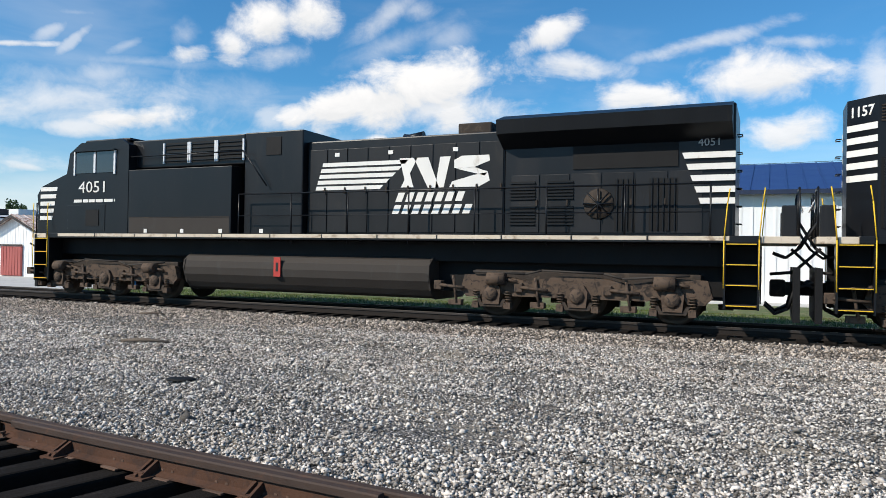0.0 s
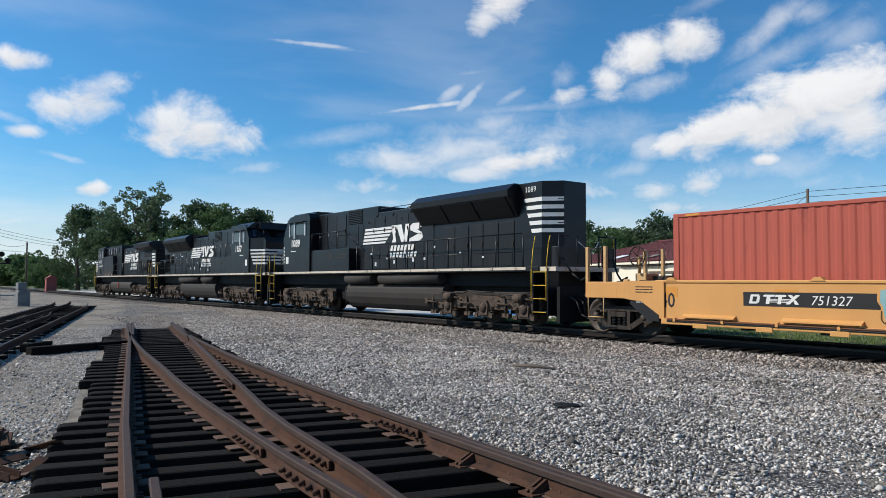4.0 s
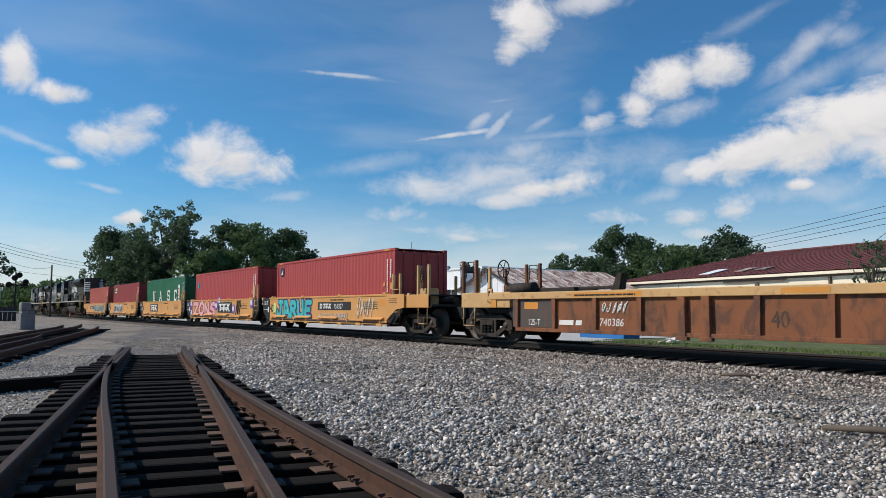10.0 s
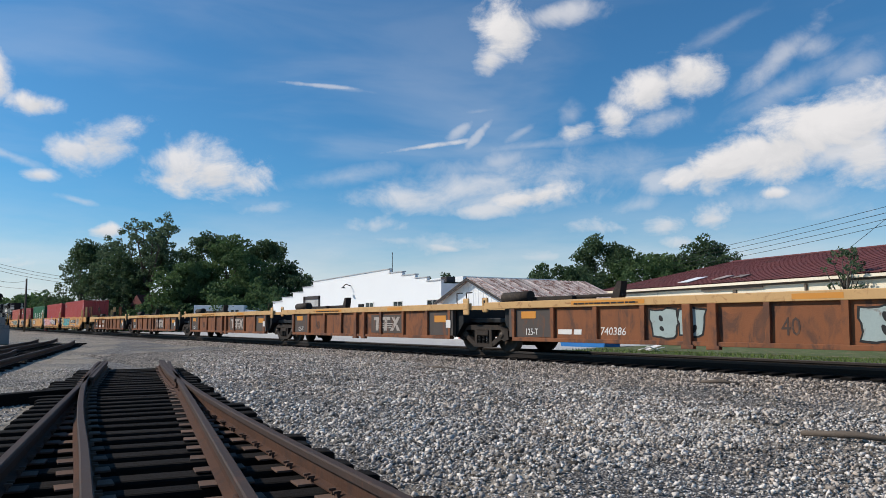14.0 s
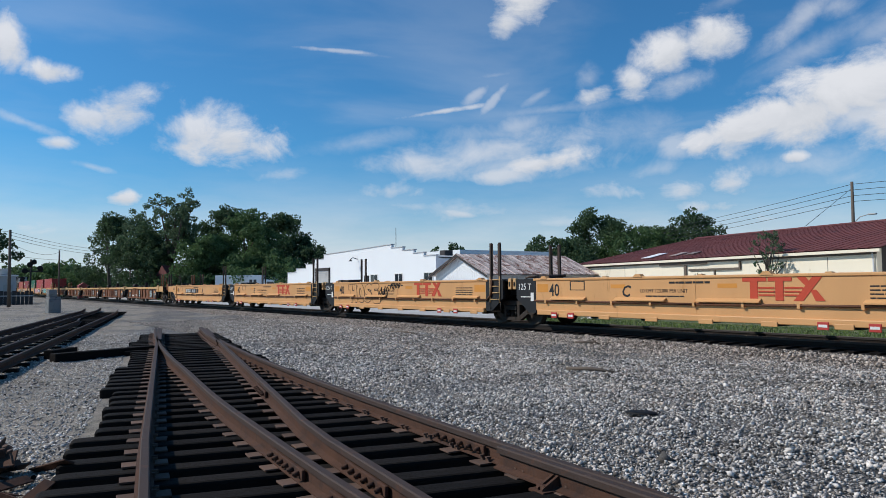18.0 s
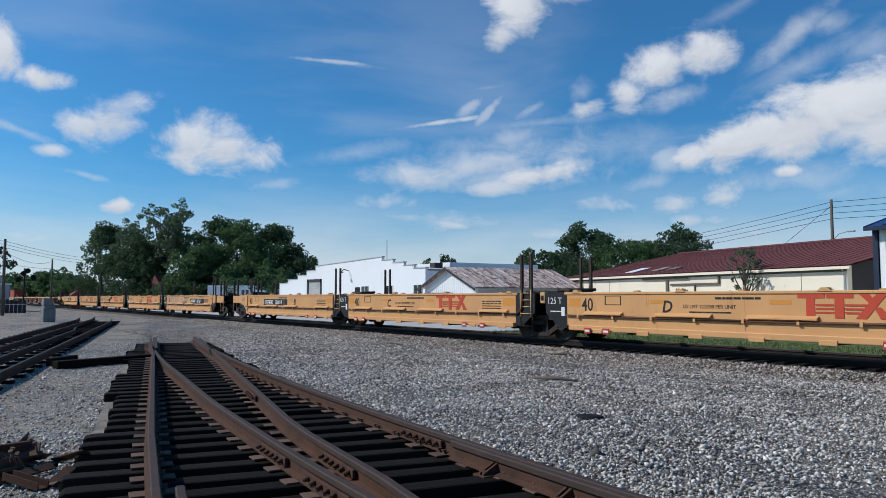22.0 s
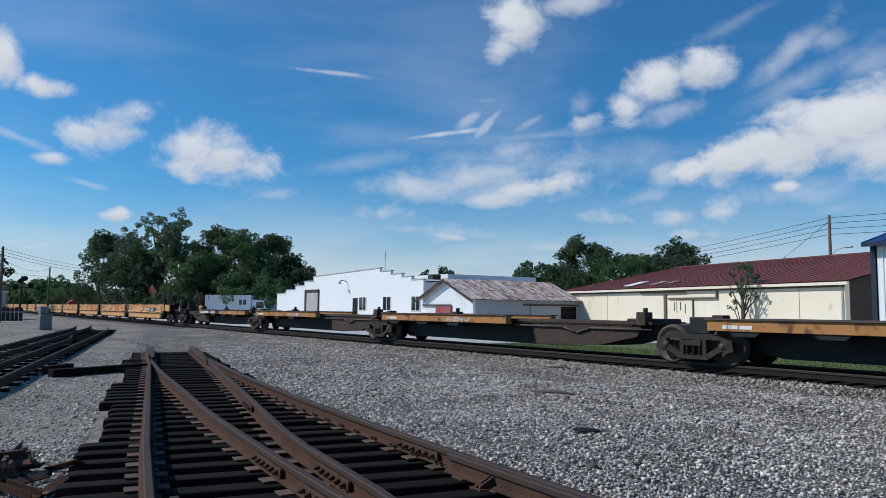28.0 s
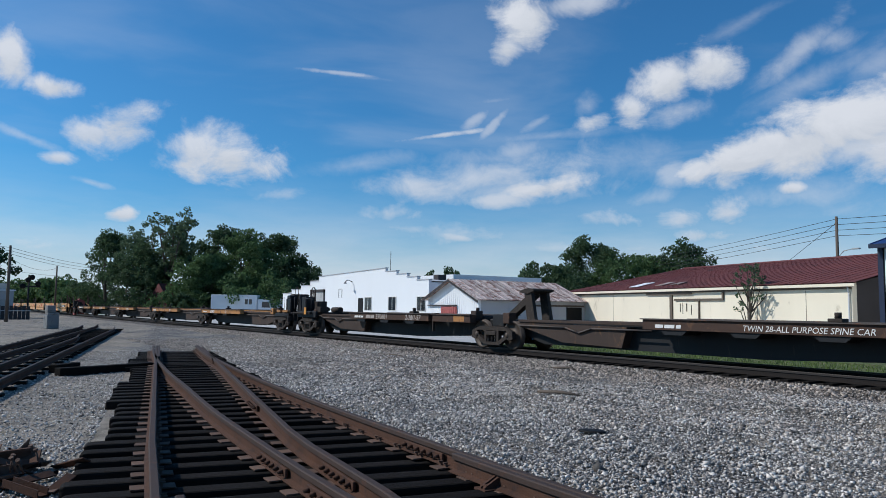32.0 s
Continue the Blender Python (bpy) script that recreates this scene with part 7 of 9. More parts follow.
def ge_loco():
    root = thing("locomotive", "black six-axle diesel freight locomotive, wide cab leading, white striped nose", "locomotive", "intermodal train")
    L = 22.3
    frame_and_tank(root, L, (6.3, 14.1), 0.34)
    loco_truck(root, 3.15), loco_truck(root, 17.8)
    end_face(root, 0.05, -1), end_face(root, L - 0.05, 1)
    steps(root, 0.55, 1), steps(root, 21.2, -1)
    # cab and nose
    part("nose", Mesh().prism([(0.35, 1.93), (0.2, 3.15), (0.4, 3.42), (1.66, 3.84), (1.66, 1.93)], "y", -1.4, 1.4), "black", root)
    part("cab", Mesh().prism([(1.62, 1.93), (1.62, 3.6), (1.78, 4.42), (2.25, 4.72), (3.95, 4.78), (4.28, 4.6), (4.28, 1.93)], "y", -1.5, 1.5), "black", root)
    part("cab_roof", Mesh().box(2.2, 4.1, -1.3, 1.3, 4.74, 4.84, 0.04), "black", root)
    for y in (-0.75, 0.75):
        w = part("windshield", Mesh().box(-0.02, 0.02, y - 0.5, y + 0.5, -0.36, 0.36), "cabglass", root)
        w.matrix_local = pose(1.69, 0, 4.05, 0, 11, 0)
    for sy in (-1, 1):
        w = part("cab_window", Mesh().box(2.05, 3.72, min(sy * 1.5, sy * 1.515), max(sy * 1.5, sy * 1.515), 3.78, 4.42), "cabglass", root)
        part("window_post", Mesh().box(2.0, 2.06, min(sy * 1.5, sy * 1.54), max(sy * 1.5, sy * 1.54), 3.72, 4.48), "silver", w)
        part("window_post", Mesh().box(3.7, 3.77, min(sy * 1.5, sy * 1.54), max(sy * 1.5, sy * 1.54), 3.72, 4.48), "silver", w)
        part("window_post", Mesh().box(2.86, 2.94, min(sy * 1.5, sy * 1.54), max(sy * 1.5, sy * 1.54), 3.78, 4.42), "silver", w)
        part("awning", Mesh().box(2.05, 3.78, min(sy * 1.5, sy * 1.62), max(sy * 1.5, sy * 1.62), 4.44, 4.48), "black", w)
        side_words(root, "road_number", "4051", 0.50, 2.2, 1.515, 3.18, sy, wide=1.25)
        bars(root, "stencil_line", 2.0, 2.88, 1.75, 0.15, "white", sy * 1.5 + (0.0 if sy < 0 else 0.006))
        nose_stripes(root, 0.36, sy, 2.35, 5, 0.55, 0.05, 1.405)
        part("cab_door", Mesh().box(1.75, 3.35, min(sy * 1.5, sy * 1.514), max(sy * 1.5, sy * 1.514), 2.0, 2.8, 0.006), "black", root)
        part("cab_vent", Mesh().box(2.55, 3.1, min(sy * 1.515, sy * 1.53), max(sy * 1.515, sy * 1.53), 2.15, 2.65), "void", root)
        # equipment box behind the cab, with grilles above
        part("equipment_box", Mesh().box(4.28, 8.15, min(sy * 0.9, sy * 1.49), max(sy * 0.9, sy * 1.49), 1.93, 3.82, 0.015), "black", root)
        part("dusty_skirt", Mesh().box(4.33, 8.1, min(sy * 1.49, sy * 1.496), max(sy * 1.49, sy * 1.496), 1.95, 2.38), "tank", root, "dust-browned lower panel")
        part("panel_joint", Mesh().box(4.33, 8.1, min(sy * 1.49, sy * 1.502), max(sy * 1.49, sy * 1.502), 2.39, 2.41), "grime", root)
        part("side_hatch", Mesh().box(9.1, 9.6, min(sy * 1.2, sy * 1.22), max(sy * 1.2, sy * 1.22), 4.1, 4.6, 0.006), "void", root)
        for k in range(3):
            grille(root, 5.45 + k * 1.0, 6.3 + k * 1.0, 4.02, 4.6, 1.2, sy, 5)
            for q in (5.41, 6.34):
                part("grab_strip", Mesh().box(q + k - 0.025, q + k + 0.025, min(sy * 1.21, sy * 1.26), max(sy * 1.21, sy * 1.26), 4.0, 4.6), "silver", root)
        part("box_rail", Mesh().tube([(4.32, sy * 1.44, 4.22), (8.5, sy * 1.44, 4.22), (9.2, sy * 1.3, 3.25)], 0.02), "black", root)
        for k in range(4):
            part("white_lamp", Mesh().box(4.95 + k * 1.4, 5.07 + k * 1.4, min(sy * 1.5, sy * 1.515), max(sy * 1.5, sy * 1.515), 1.95, 2.06), "white", root)
        # hood doors, screens, radiator
        doors(root, [10.35 + i * 0.62 for i in range(10)], 2.0, 4.2, 1.0, sy)
        doors(root, [16.1 + i * 0.72 for i in range(7)], 2.0, 3.35, 1.0, sy)
        for a in (16.1, 17.0):
            grille(root, a, a + 0.62, 2.15, 2.62, 1.02, sy, 6), grille(root, a, a + 0.62, 2.75, 3.2, 1.02, sy, 6)
        grille(root, 18.55, 19.0, 2.05, 3.2, 1.02, sy, 4, True), grille(root, 19.3, 19.9, 2.05, 3.2, 1.02, sy, 5, True)
        fan = part("vent_wheel", Mesh().lathe([(0.1, 0.0), (0.33, 0.0), (0.36, 0.05), (0.1, 0.07)], "y", (18.2, sy * 1.06, 2.65), 18), "grime", root)
        for k in range(4):
            t = k * math.pi / 4
            part("spoke", Mesh().rod((18.2 - math.cos(t) * 0.34, sy * 1.12, 2.65 - math.sin(t) * 0.34), (18.2 + math.cos(t) * 0.34, sy * 1.12, 2.65 + math.sin(t) * 0.34), 0.02, 5), "black", fan)
        part("radiator_wing", Mesh().prism([(sy * 1.0, 3.98), (sy * 1.5, 4.28), (sy * 1.55, 4.6), (sy * 1.0, 4.78)], "x", 15.9, 21.0), "black", root)
        # black plate in place of the shadow below the wing
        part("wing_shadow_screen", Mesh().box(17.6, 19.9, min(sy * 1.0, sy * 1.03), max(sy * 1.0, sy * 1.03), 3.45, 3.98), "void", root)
        rear_stripes(root, 19.98, 21.05, sy, 2.62, 1.048)
        logo(root, 10.6, 3.10, 5.05, 0.78, sy)
        for x in (11.2, 12.8, 14.6):
            part("white_tag", Mesh().box(x, x + 0.14, min(sy * 1.025, sy * 1.035), max(sy * 1.025, sy * 1.035), 4.0, 4.1), "white", root)
    part("box_roof", Mesh().box(3.6, 8.35, -1.2, 1.2, 3.9, 4.74, 0.03), "black", root)
    part("tall_hood", Mesh().box(8.35, 10.3, -1.2, 1.2, 1.93, 4.76, 0.03), "black", root)
    part("engine_hood", Mesh().box(10.3, 15.95, -1.0, 1.0, 1.93, 4.44, 0.04), "black", root)
    part("radiator_hood", Mesh().box(15.95, 21.05, -1.0, 1.0, 1.93, 4.76, 0.03), "black", root)
    part("exhaust_stack", Mesh().box(14.5, 15.4, -0.5, 0.5, 4.42, 4.78, 0.03), "grime", root)
    part("horn", Mesh().rod((12.7, 0.0, 4.6), (13.3, 0.0, 4.62), 0.05, 8, 0.12).rod((13.2, 0.25, 4.6), (12.6, 0.25, 4.62), 0.05, 8, 0.12).rod((12.95, 0.1, 4.4), (12.95, 0.1, 4.62), 0.03), "black", root, "multi-chime air horn")
    part("red_notice", Mesh().box(9.5, 9.72, -1.32, -1.29, 0.78, 1.3), "redtag", root)
    part("notice_bars", Mesh().box(9.57, 9.65, -1.325, -1.321, 0.92, 1.16), "ink", root)
    railing(root, 8.4, 20.6, 8)
    side_words(root, "rear_number", "4051", 0.24, 20.3, 1.05, 3.86, -1, "cabinet")
    for k in range(6):
        part("rear_grab", Mesh().tube([(21.06, -0.8, 2.2 + k * 0.38), (21.16, -0.8, 2.2 + k * 0.38), (21.16, -0.5, 2.2 + k * 0.38), (21.06, -0.5, 2.2 + k * 0.38)], 0.014, 5), "black", root)
    return root


def emd_loco(number, label):
    root = thing("locomotive", label, "locomotive", "intermodal train")
    L = 22.4
    frame_and_tank(root, L, (8.9, 16.3), 0.28)
    loco_truck(root, 4.75), loco_truck(root, 18.7)
    end_face(root, 0.05, -1), end_face(root, L - 0.05, 1)
    steps(root, 1.15, 1), steps(root, L - 0.7, -1)
    part("nose", Mesh().prism([(1.5, 1.93), (1.42, 3.72), (1.58, 3.92), (2.7, 4.02), (2.7, 1.93)], "y", -1.0, 1.0), "black", root)
    part("nose_cheek", Mesh().prism([(1.75, -1.0), (2.75, -1.46), (2.75, 1.46), (1.75, 1.0)], "z", 1.93, 3.94), "black", root)
    part("cab", Mesh().prism([(2.7, 1.93), (2.7, 3.95), (3.15, 4.62), (3.4, 4.74), (5.45, 4.80), (5.6, 4.62), (5.6, 1.93)], "y", -1.5, 1.5), "black", root)
    part("cab_roof", Mesh().prism([(-1.5, 4.56), (-1.05, 4.92), (1.05, 4.92), (1.5, 4.56)], "x", 2.95, 5.5), "black", root)
    nb = part("number_box", Mesh().prism([(2.55, 4.5), (3.0, 4.5), (3.0, 4.82), (2.62, 4.86)], "y", -0.85, 0.85), "black", root)
    part("number_board", Mesh().box(2.62, 2.98, -0.862, -0.852, 4.55, 4.8), "grey_wall", nb, "pale lit number board")
    part("antenna_dome", Mesh().rod((3.8, 0.3, 4.9), (3.8, 0.3, 5.0), 0.12, 10), "black", root)
    part("antenna_dome", Mesh().rod((4.6, -0.3, 4.9), (4.6, -0.3, 5.0), 0.12, 10), "black", root)
    part("headlight_box", Mesh().box(1.38, 1.5, -0.3, 0.3, 2.9, 3.2, 0.03), "cabinet", root)
    for y in (-0.7, 0.7):
        w = part("windshield", Mesh().box(-0.02, 0.02, -0.5, 0.5, -0.3, 0.3), "cabglass", root)
        w.matrix_local = pose(2.89, y, 4.28, 0, 34, 0)
        part("horn_pipe", Mesh().tube([(2.75, y, 4.6), (2.45, y, 4.4), (2.4, y, 4.02)], 0.02), "black", root)
    for k in range(4):
        part("nose_grab", Mesh().tube([(1.46, -0.85, 2.3 + k * 0.36), (1.34, -0.85, 2.3 + k * 0.36), (1.34, -0.5, 2.3 + k * 0.36), (1.46, -0.5, 2.3 + k * 0.36)], 0.014, 5), "silver", root)
    for i in range(5):
        z = 2.42 + i * 0.19
        part("nose_stripe", Mesh().prism([(1.495 - 0.0473 * (z - 1.93), z), (1.52, z), (1.52, z + 0.13), (1.495 - 0.0473 * (z - 1.8), z + 0.1)], "y", -1.0, 1.0), "white", root)
    for sy in (-1, 1):
        w = part("cab_window", Mesh().box(3.4, 5.1, min(sy * 1.5, sy * 1.515), max(sy * 1.5, sy * 1.515), 3.78, 4.32), "cabglass", root)
        part("window_post", Mesh().box(3.34, 3.4, min(sy * 1.5, sy * 1.54), max(sy * 1.5, sy * 1.54), 3.72, 4.4), "silver", w)
        part("window_post", Mesh().box(5.1, 5.17, min(sy * 1.5, sy * 1.54), max(sy * 1.5, sy * 1.54), 3.72, 4.4), "silver", w)
        part("window_post", Mesh().box(3.9, 4.0, min(sy * 1.5, sy * 1.56), max(sy * 1.5, sy * 1.56), 3.6, 4.42), "silver", w)
        part("awning", Mesh().box(3.3, 5.2, min(sy * 1.5, sy * 1.66), max(sy * 1.5, sy * 1.66), 4.42, 4.46), "black", w)
        side_words(root, "road_number", number, 0.50, 3.5, 1.515, 3.2, sy, wide=1.05, fat=0.014)
        bars(root, "stencil_line", 3.5, 2.95, 0.6, 0.07, "white", sy * 1.5 + (0.0 if sy < 0 else 0.006))
        for i in range(5):
            z, k = 2.42 + i * 0.19, i * 0.06
            # along the tapering cheek, ending further back the lower they lie
            pa, pb = Vector((1.75, sy * 1.004, 0)), Vector((2.45 + k, sy * (1.322 + k * 0.46), 0))
            part("nose_stripe", Mesh().prism([(1.5, sy * 1.0), (1.75, sy * 1.0), (pb.x, pb.y), (pb.x, pb.y + sy * 0.006), (1.75, sy * 1.006), (1.5, sy * 1.006)], "z", z, z + 0.1), "white", root)
        part("cab_tag", Mesh().box(2.9, 3.2, min(sy * 1.5, sy * 1.508), max(sy * 1.5, sy * 1.508), 2.35, 2.7), "white", root)
        part("blower_box", Mesh().box(5.6, 9.4, min(sy * 0.9, sy * 1.42), max(sy * 0.9, sy * 1.42), 1.93, 2.95, 0.015), "black", root)
        for k in range(4):
            part("louvre", Mesh().box(7.2 + (k % 2) * 1.3, 7.9 + (k % 2) * 1.3, min(sy * 1.42, sy * 1.435), max(sy * 1.42, sy * 1.435), 2.5 + (k // 2) * 0.14, 2.56 + (k // 2) * 0.14), "tank", root)
        grille(root, 8.6, 9.85, 4.05, 4.68, 1.0, sy, 8)
        part("side_door", Mesh().box(5.9, 6.5, min(sy * 1.0, sy * 1.02), max(sy * 1.0, sy * 1.02), 3.0, 4.6, 0.008), "black", root)
        doors(root, [10.1 + i * 0.66 for i in range(9)], 2.0, 3.0, 1.0, sy)
        doors(root, [10.1 + i * 0.88 for i in range(7)], 3.05, 4.25, 1.0, sy)
        doors(root, [15.9 + i * 0.82 for i in range(6 if sy < 0 else 4)], 2.0, 3.5, 1.0, sy)
        part("radiator_wing", Mesh().prism([(sy * 1.0, 3.62), (sy * 1.5, 4.30), (sy * 1.52, 4.5), (sy * 1.2, 4.74), (sy * 1.0, 4.74)], "x", 14.5, 20.2), "black", root)
        for k in range(3):
            g = part("radiator_screen", Mesh().prism([(sy * 1.05, 3.66), (sy * 1.07, 3.66), (sy * 1.5, 4.26), (sy * 1.48, 4.27)], "x", 14.7 + k * 1.82, 16.4 + k * 1.82), "void", root)
        part("air_tank", Mesh().rod((9.0, sy * 1.22, 1.56), (11.3, sy * 1.22, 1.56), 0.22, 14), "tank", root)
        part("air_tank", Mesh().rod((11.9, sy * 1.22, 1.56), (16.2, sy * 1.22, 1.56), 0.22, 14), "tank", root)
        if sy < 0:
            rear_stripes(root, 20.45, 21.3, sy, 3.05, 1.004, gap=0.255)
            side_words(root, "rear_number", number, 0.27, 20.5, 1.006, 4.40, sy)
        else:
            # brake side: inertial grille, louvres and a coiled hose panel at the rear
            grille(root, 19.95, 21.25, 2.1, 3.5, 1.0, sy, 9, True)
            for k in range(6):
                part("louvre", Mesh().box(20.25, 21.25, 1.0, 1.03, 4.2 + k * 0.06, 4.23 + k * 0.06), "grime", root)
            part("hose_panel", Mesh().lathe([(0.36, 1.0), (0.36, 1.03), (0.3, 1.04)], "y", (19.25, 0, 3.05), 18), "void", root, "round dark opening with valves and a hose")
            part("valve_cluster", Mesh().box(19.1, 19.45, 1.02, 1.14, 2.95, 3.3, 0.03).rod((19.05, 1.1, 3.1), (19.4, 1.1, 2.8), 0.05).tube([(19.5, 1.08, 3.2), (19.55, 1.08, 2.85), (19.35, 1.1, 2.65), (19.05, 1.08, 2.7)], 0.025), "tank", root)
            for x, z, w in ((18.75, 3.38, 0.42), (18.2, 3.2, 0.14), (17.2, 3.36, 0.12), (16.6, 3.22, 0.34)):
                part("stencil_plate", Mesh().box(x, x + w, 1.023, 1.028, z, z + 0.07), "silver", root)
        logo(root, 9.95, 3.05, 4.75, 0.76, sy)
        for x, z, w, h in ((10.6, 2.62, 0.2, 0.06), (11.0, 2.12, 0.14, 0.16), (11.9, 2.4, 0.16, 0.07), (12.5, 2.2, 0.12, 0.14), (13.3, 2.66, 0.1, 0.1), (13.9, 2.25, 0.13, 0.18), (14.7, 2.3, 0.12, 0.1), (15.4, 2.75, 0.08, 0.08), (17.0, 2.5, 0.1, 0.05), (18.3, 2.3, 0.12, 0.05)):
            part("white_tag", Mesh().box(x, x + w, min(sy * 1.023, sy * 1.029), max(sy * 1.023, sy * 1.029), z, z + h), "silver", root)
        for k in range(9):
            part("hood_latch", Mesh().box(10.4 + k * 0.66, 10.5 + k * 0.66, min(sy * 1.0, sy * 1.04), max(sy * 1.0, sy * 1.04), 4.0 + (k % 2) * 0.22, 4.1 + (k % 2) * 0.22, 0.01), "void", root)
        part("hood_rail", Mesh().tube([(6.5, sy * 1.44, 3.6), (9.6, sy * 1.44, 3.55), (10.6, sy * 1.3, 2.8)], 0.02), "black", root)
    for sy in (-1, 1):
        doors(root, [6.6 + i * 0.9 for i in range(3)], 3.05, 4.55, 1.0, sy)
        for k in range(5):
            part("hood_seam", Mesh().box(9.5 + k * 0.42, 9.52 + k * 0.42, min(sy * 1.0, sy * 1.012), max(sy * 1.0, sy * 1.012), 3.1, 3.95), "grime", root)
        part("roof_grab", Mesh().tube([(11.4, sy * 0.9, 4.46), (11.4, sy * 0.95, 4.6), (13.8, sy * 0.95, 4.6), (13.8, sy * 0.9, 4.46)], 0.015, 5), "grime", root)
        part("cab_rail", Mesh().tube([(5.75, sy * 1.44, 2.98), (5.75, sy * 1.44, 3.75), (9.2, sy * 1.44, 3.75), (10.2, sy * 1.44, 3.02)], 0.018, 5), "black", root)
        for q in (6.6, 7.5, 8.4):
            part("rail_post", Mesh().rod((q, sy * 1.44, 2.95), (q, sy * 1.44, 3.75), 0.018, 6), "black", root)
    part("tall_hood", Mesh().box(5.6, 11.2, -1.0, 1.0, 1.93, 4.74, 0.04), "black", root)
    part("engine_hood", Mesh().box(11.2, 14.1, -1.0, 1.0, 1.93, 4.45, 0.04), "black", root)
    part("radiator_hood", Mesh().prism([(14.1, -1.0), (21.3, -1.0), (21.8, -0.5), (21.8, 0.5), (21.3, 1.0), (14.1, 1.0)], "z", 1.93, 4.72), "black", root)
    for sy in (-1, 1):
        # the cut corners carry the warning stripes and the number
        for i in range(5):
            z = 3.05 + i * 0.255
            part("warning_stripe", Mesh().prism([(21.31, sy * 1.0), (21.8, sy * 0.51), (21.806, sy * 0.516), (21.316, sy * 1.006)], "z", z, z + 0.13), "white", root)
        if sy > 0:
            words("end_number", number, 0.29, "white", root, pose(21.76, 0.55, 4.36, 90, 0, 135), wide=0.95, fat=0.006)
    part("horn", Mesh().rod((11.8, 0.0, 4.6), (12.4, 0.0, 4.64), 0.05, 8, 0.12).rod((12.3, 0.25, 4.6), (11.7, 0.25, 4.62), 0.05, 8, 0.12).rod((12.0, 0.1, 4.4), (12.0, 0.1, 4.62), 0.03), "black", root, "multi-chime air horn")
    railing(root, 10.2, 20.9, 9)
    for k in range(6):
        part("rear_grab", Mesh().tube([(21.82, -0.8, 2.2 + k * 0.38), (21.92, -0.8, 2.2 + k * 0.38), (21.92, -0.5, 2.2 + k * 0.38), (21.82, -0.5, 2.2 + k * 0.38)], 0.014, 5), "black", root)
    return root
# ---- the train ----
def code_blocks(root, x, z, w, h):
    """The fleet code as plain slanted shapes: a framed block, then two posts and crossed strokes."""
    q = w * 0.2
    for a, b, c, d in ((0, 0.28, 0, 1), (0.72, 1.0, 0.12, 0.88), (0.28, 0.86, 0, 0.22), (0.28, 0.86, 0.78, 1)):
        part("code_block", Mesh().prism([(x + a * q + c * 0.05, z + c * h), (x + b * q + c * 0.05, z + c * h), (x + b * q + d * 0.05, z + d * h), (x + a * q + d * 0.05, z + d * h)], "y", -1.4595, -1.4555), "white", root)
    ttx_mark(root, x + w * 0.27, z, w * 0.72, h, "white", -1.4525, slant=0.2)


STROKES = {
    "J": [[(0.1, 0.3), (0.25, 0.0), (0.6, 0.0), (0.72, 0.25), (0.72, 1.0)], [(0.35, 1.0), (1.0, 1.0)]],
    "A": [[(0.0, 0.0), (0.35, 1.0), (0.65, 1.0), (1.0, 0.0)], [(0.22, 0.32), (0.78, 0.32)]],
    "R": [[(0.1, 0.0), (0.1, 1.0), (0.75, 1.0), (0.9, 0.75), (0.7, 0.5), (0.2, 0.5)], [(0.45, 0.5), (1.0, 0.0)]],
    "U": [[(0.1, 1.0), (0.1, 0.2), (0.3, 0.0), (0.7, 0.0), (0.9, 0.2), (0.9, 1.0)]],
    "E": [[(0.95, 1.0), (0.1, 1.0), (0.1, 0.0), (1.0, 0.0)], [(0.1, 0.5), (0.75, 0.5)]],
    "H": [[(0.1, 0.0), (0.1, 1.0)], [(0.9, 0.0), (0.9, 1.0)], [(0.1, 0.5), (0.9, 0.5)]],
    "Z": [[(0.0, 1.0), (0.95, 1.0), (0.0, 0.0), (1.0, 0.0)]],
    "O": [[(0.3, 1.0), (0.05, 0.7), (0.05, 0.3), (0.3, 0.0), (0.7, 0.0), (0.95, 0.3), (0.95, 0.7), (0.7, 1.0), (0.3, 1.0)]],
    "N": [[(0.1, 0.0), (0.1, 1.0), (0.9, 0.0), (0.9, 1.0)]],
    "S": [[(0.95, 0.9), (0.6, 1.0), (0.15, 0.9), (0.1, 0.62), (0.85, 0.42), (0.9, 0.12), (0.5, 0.0), (0.0, 0.12)]],
}


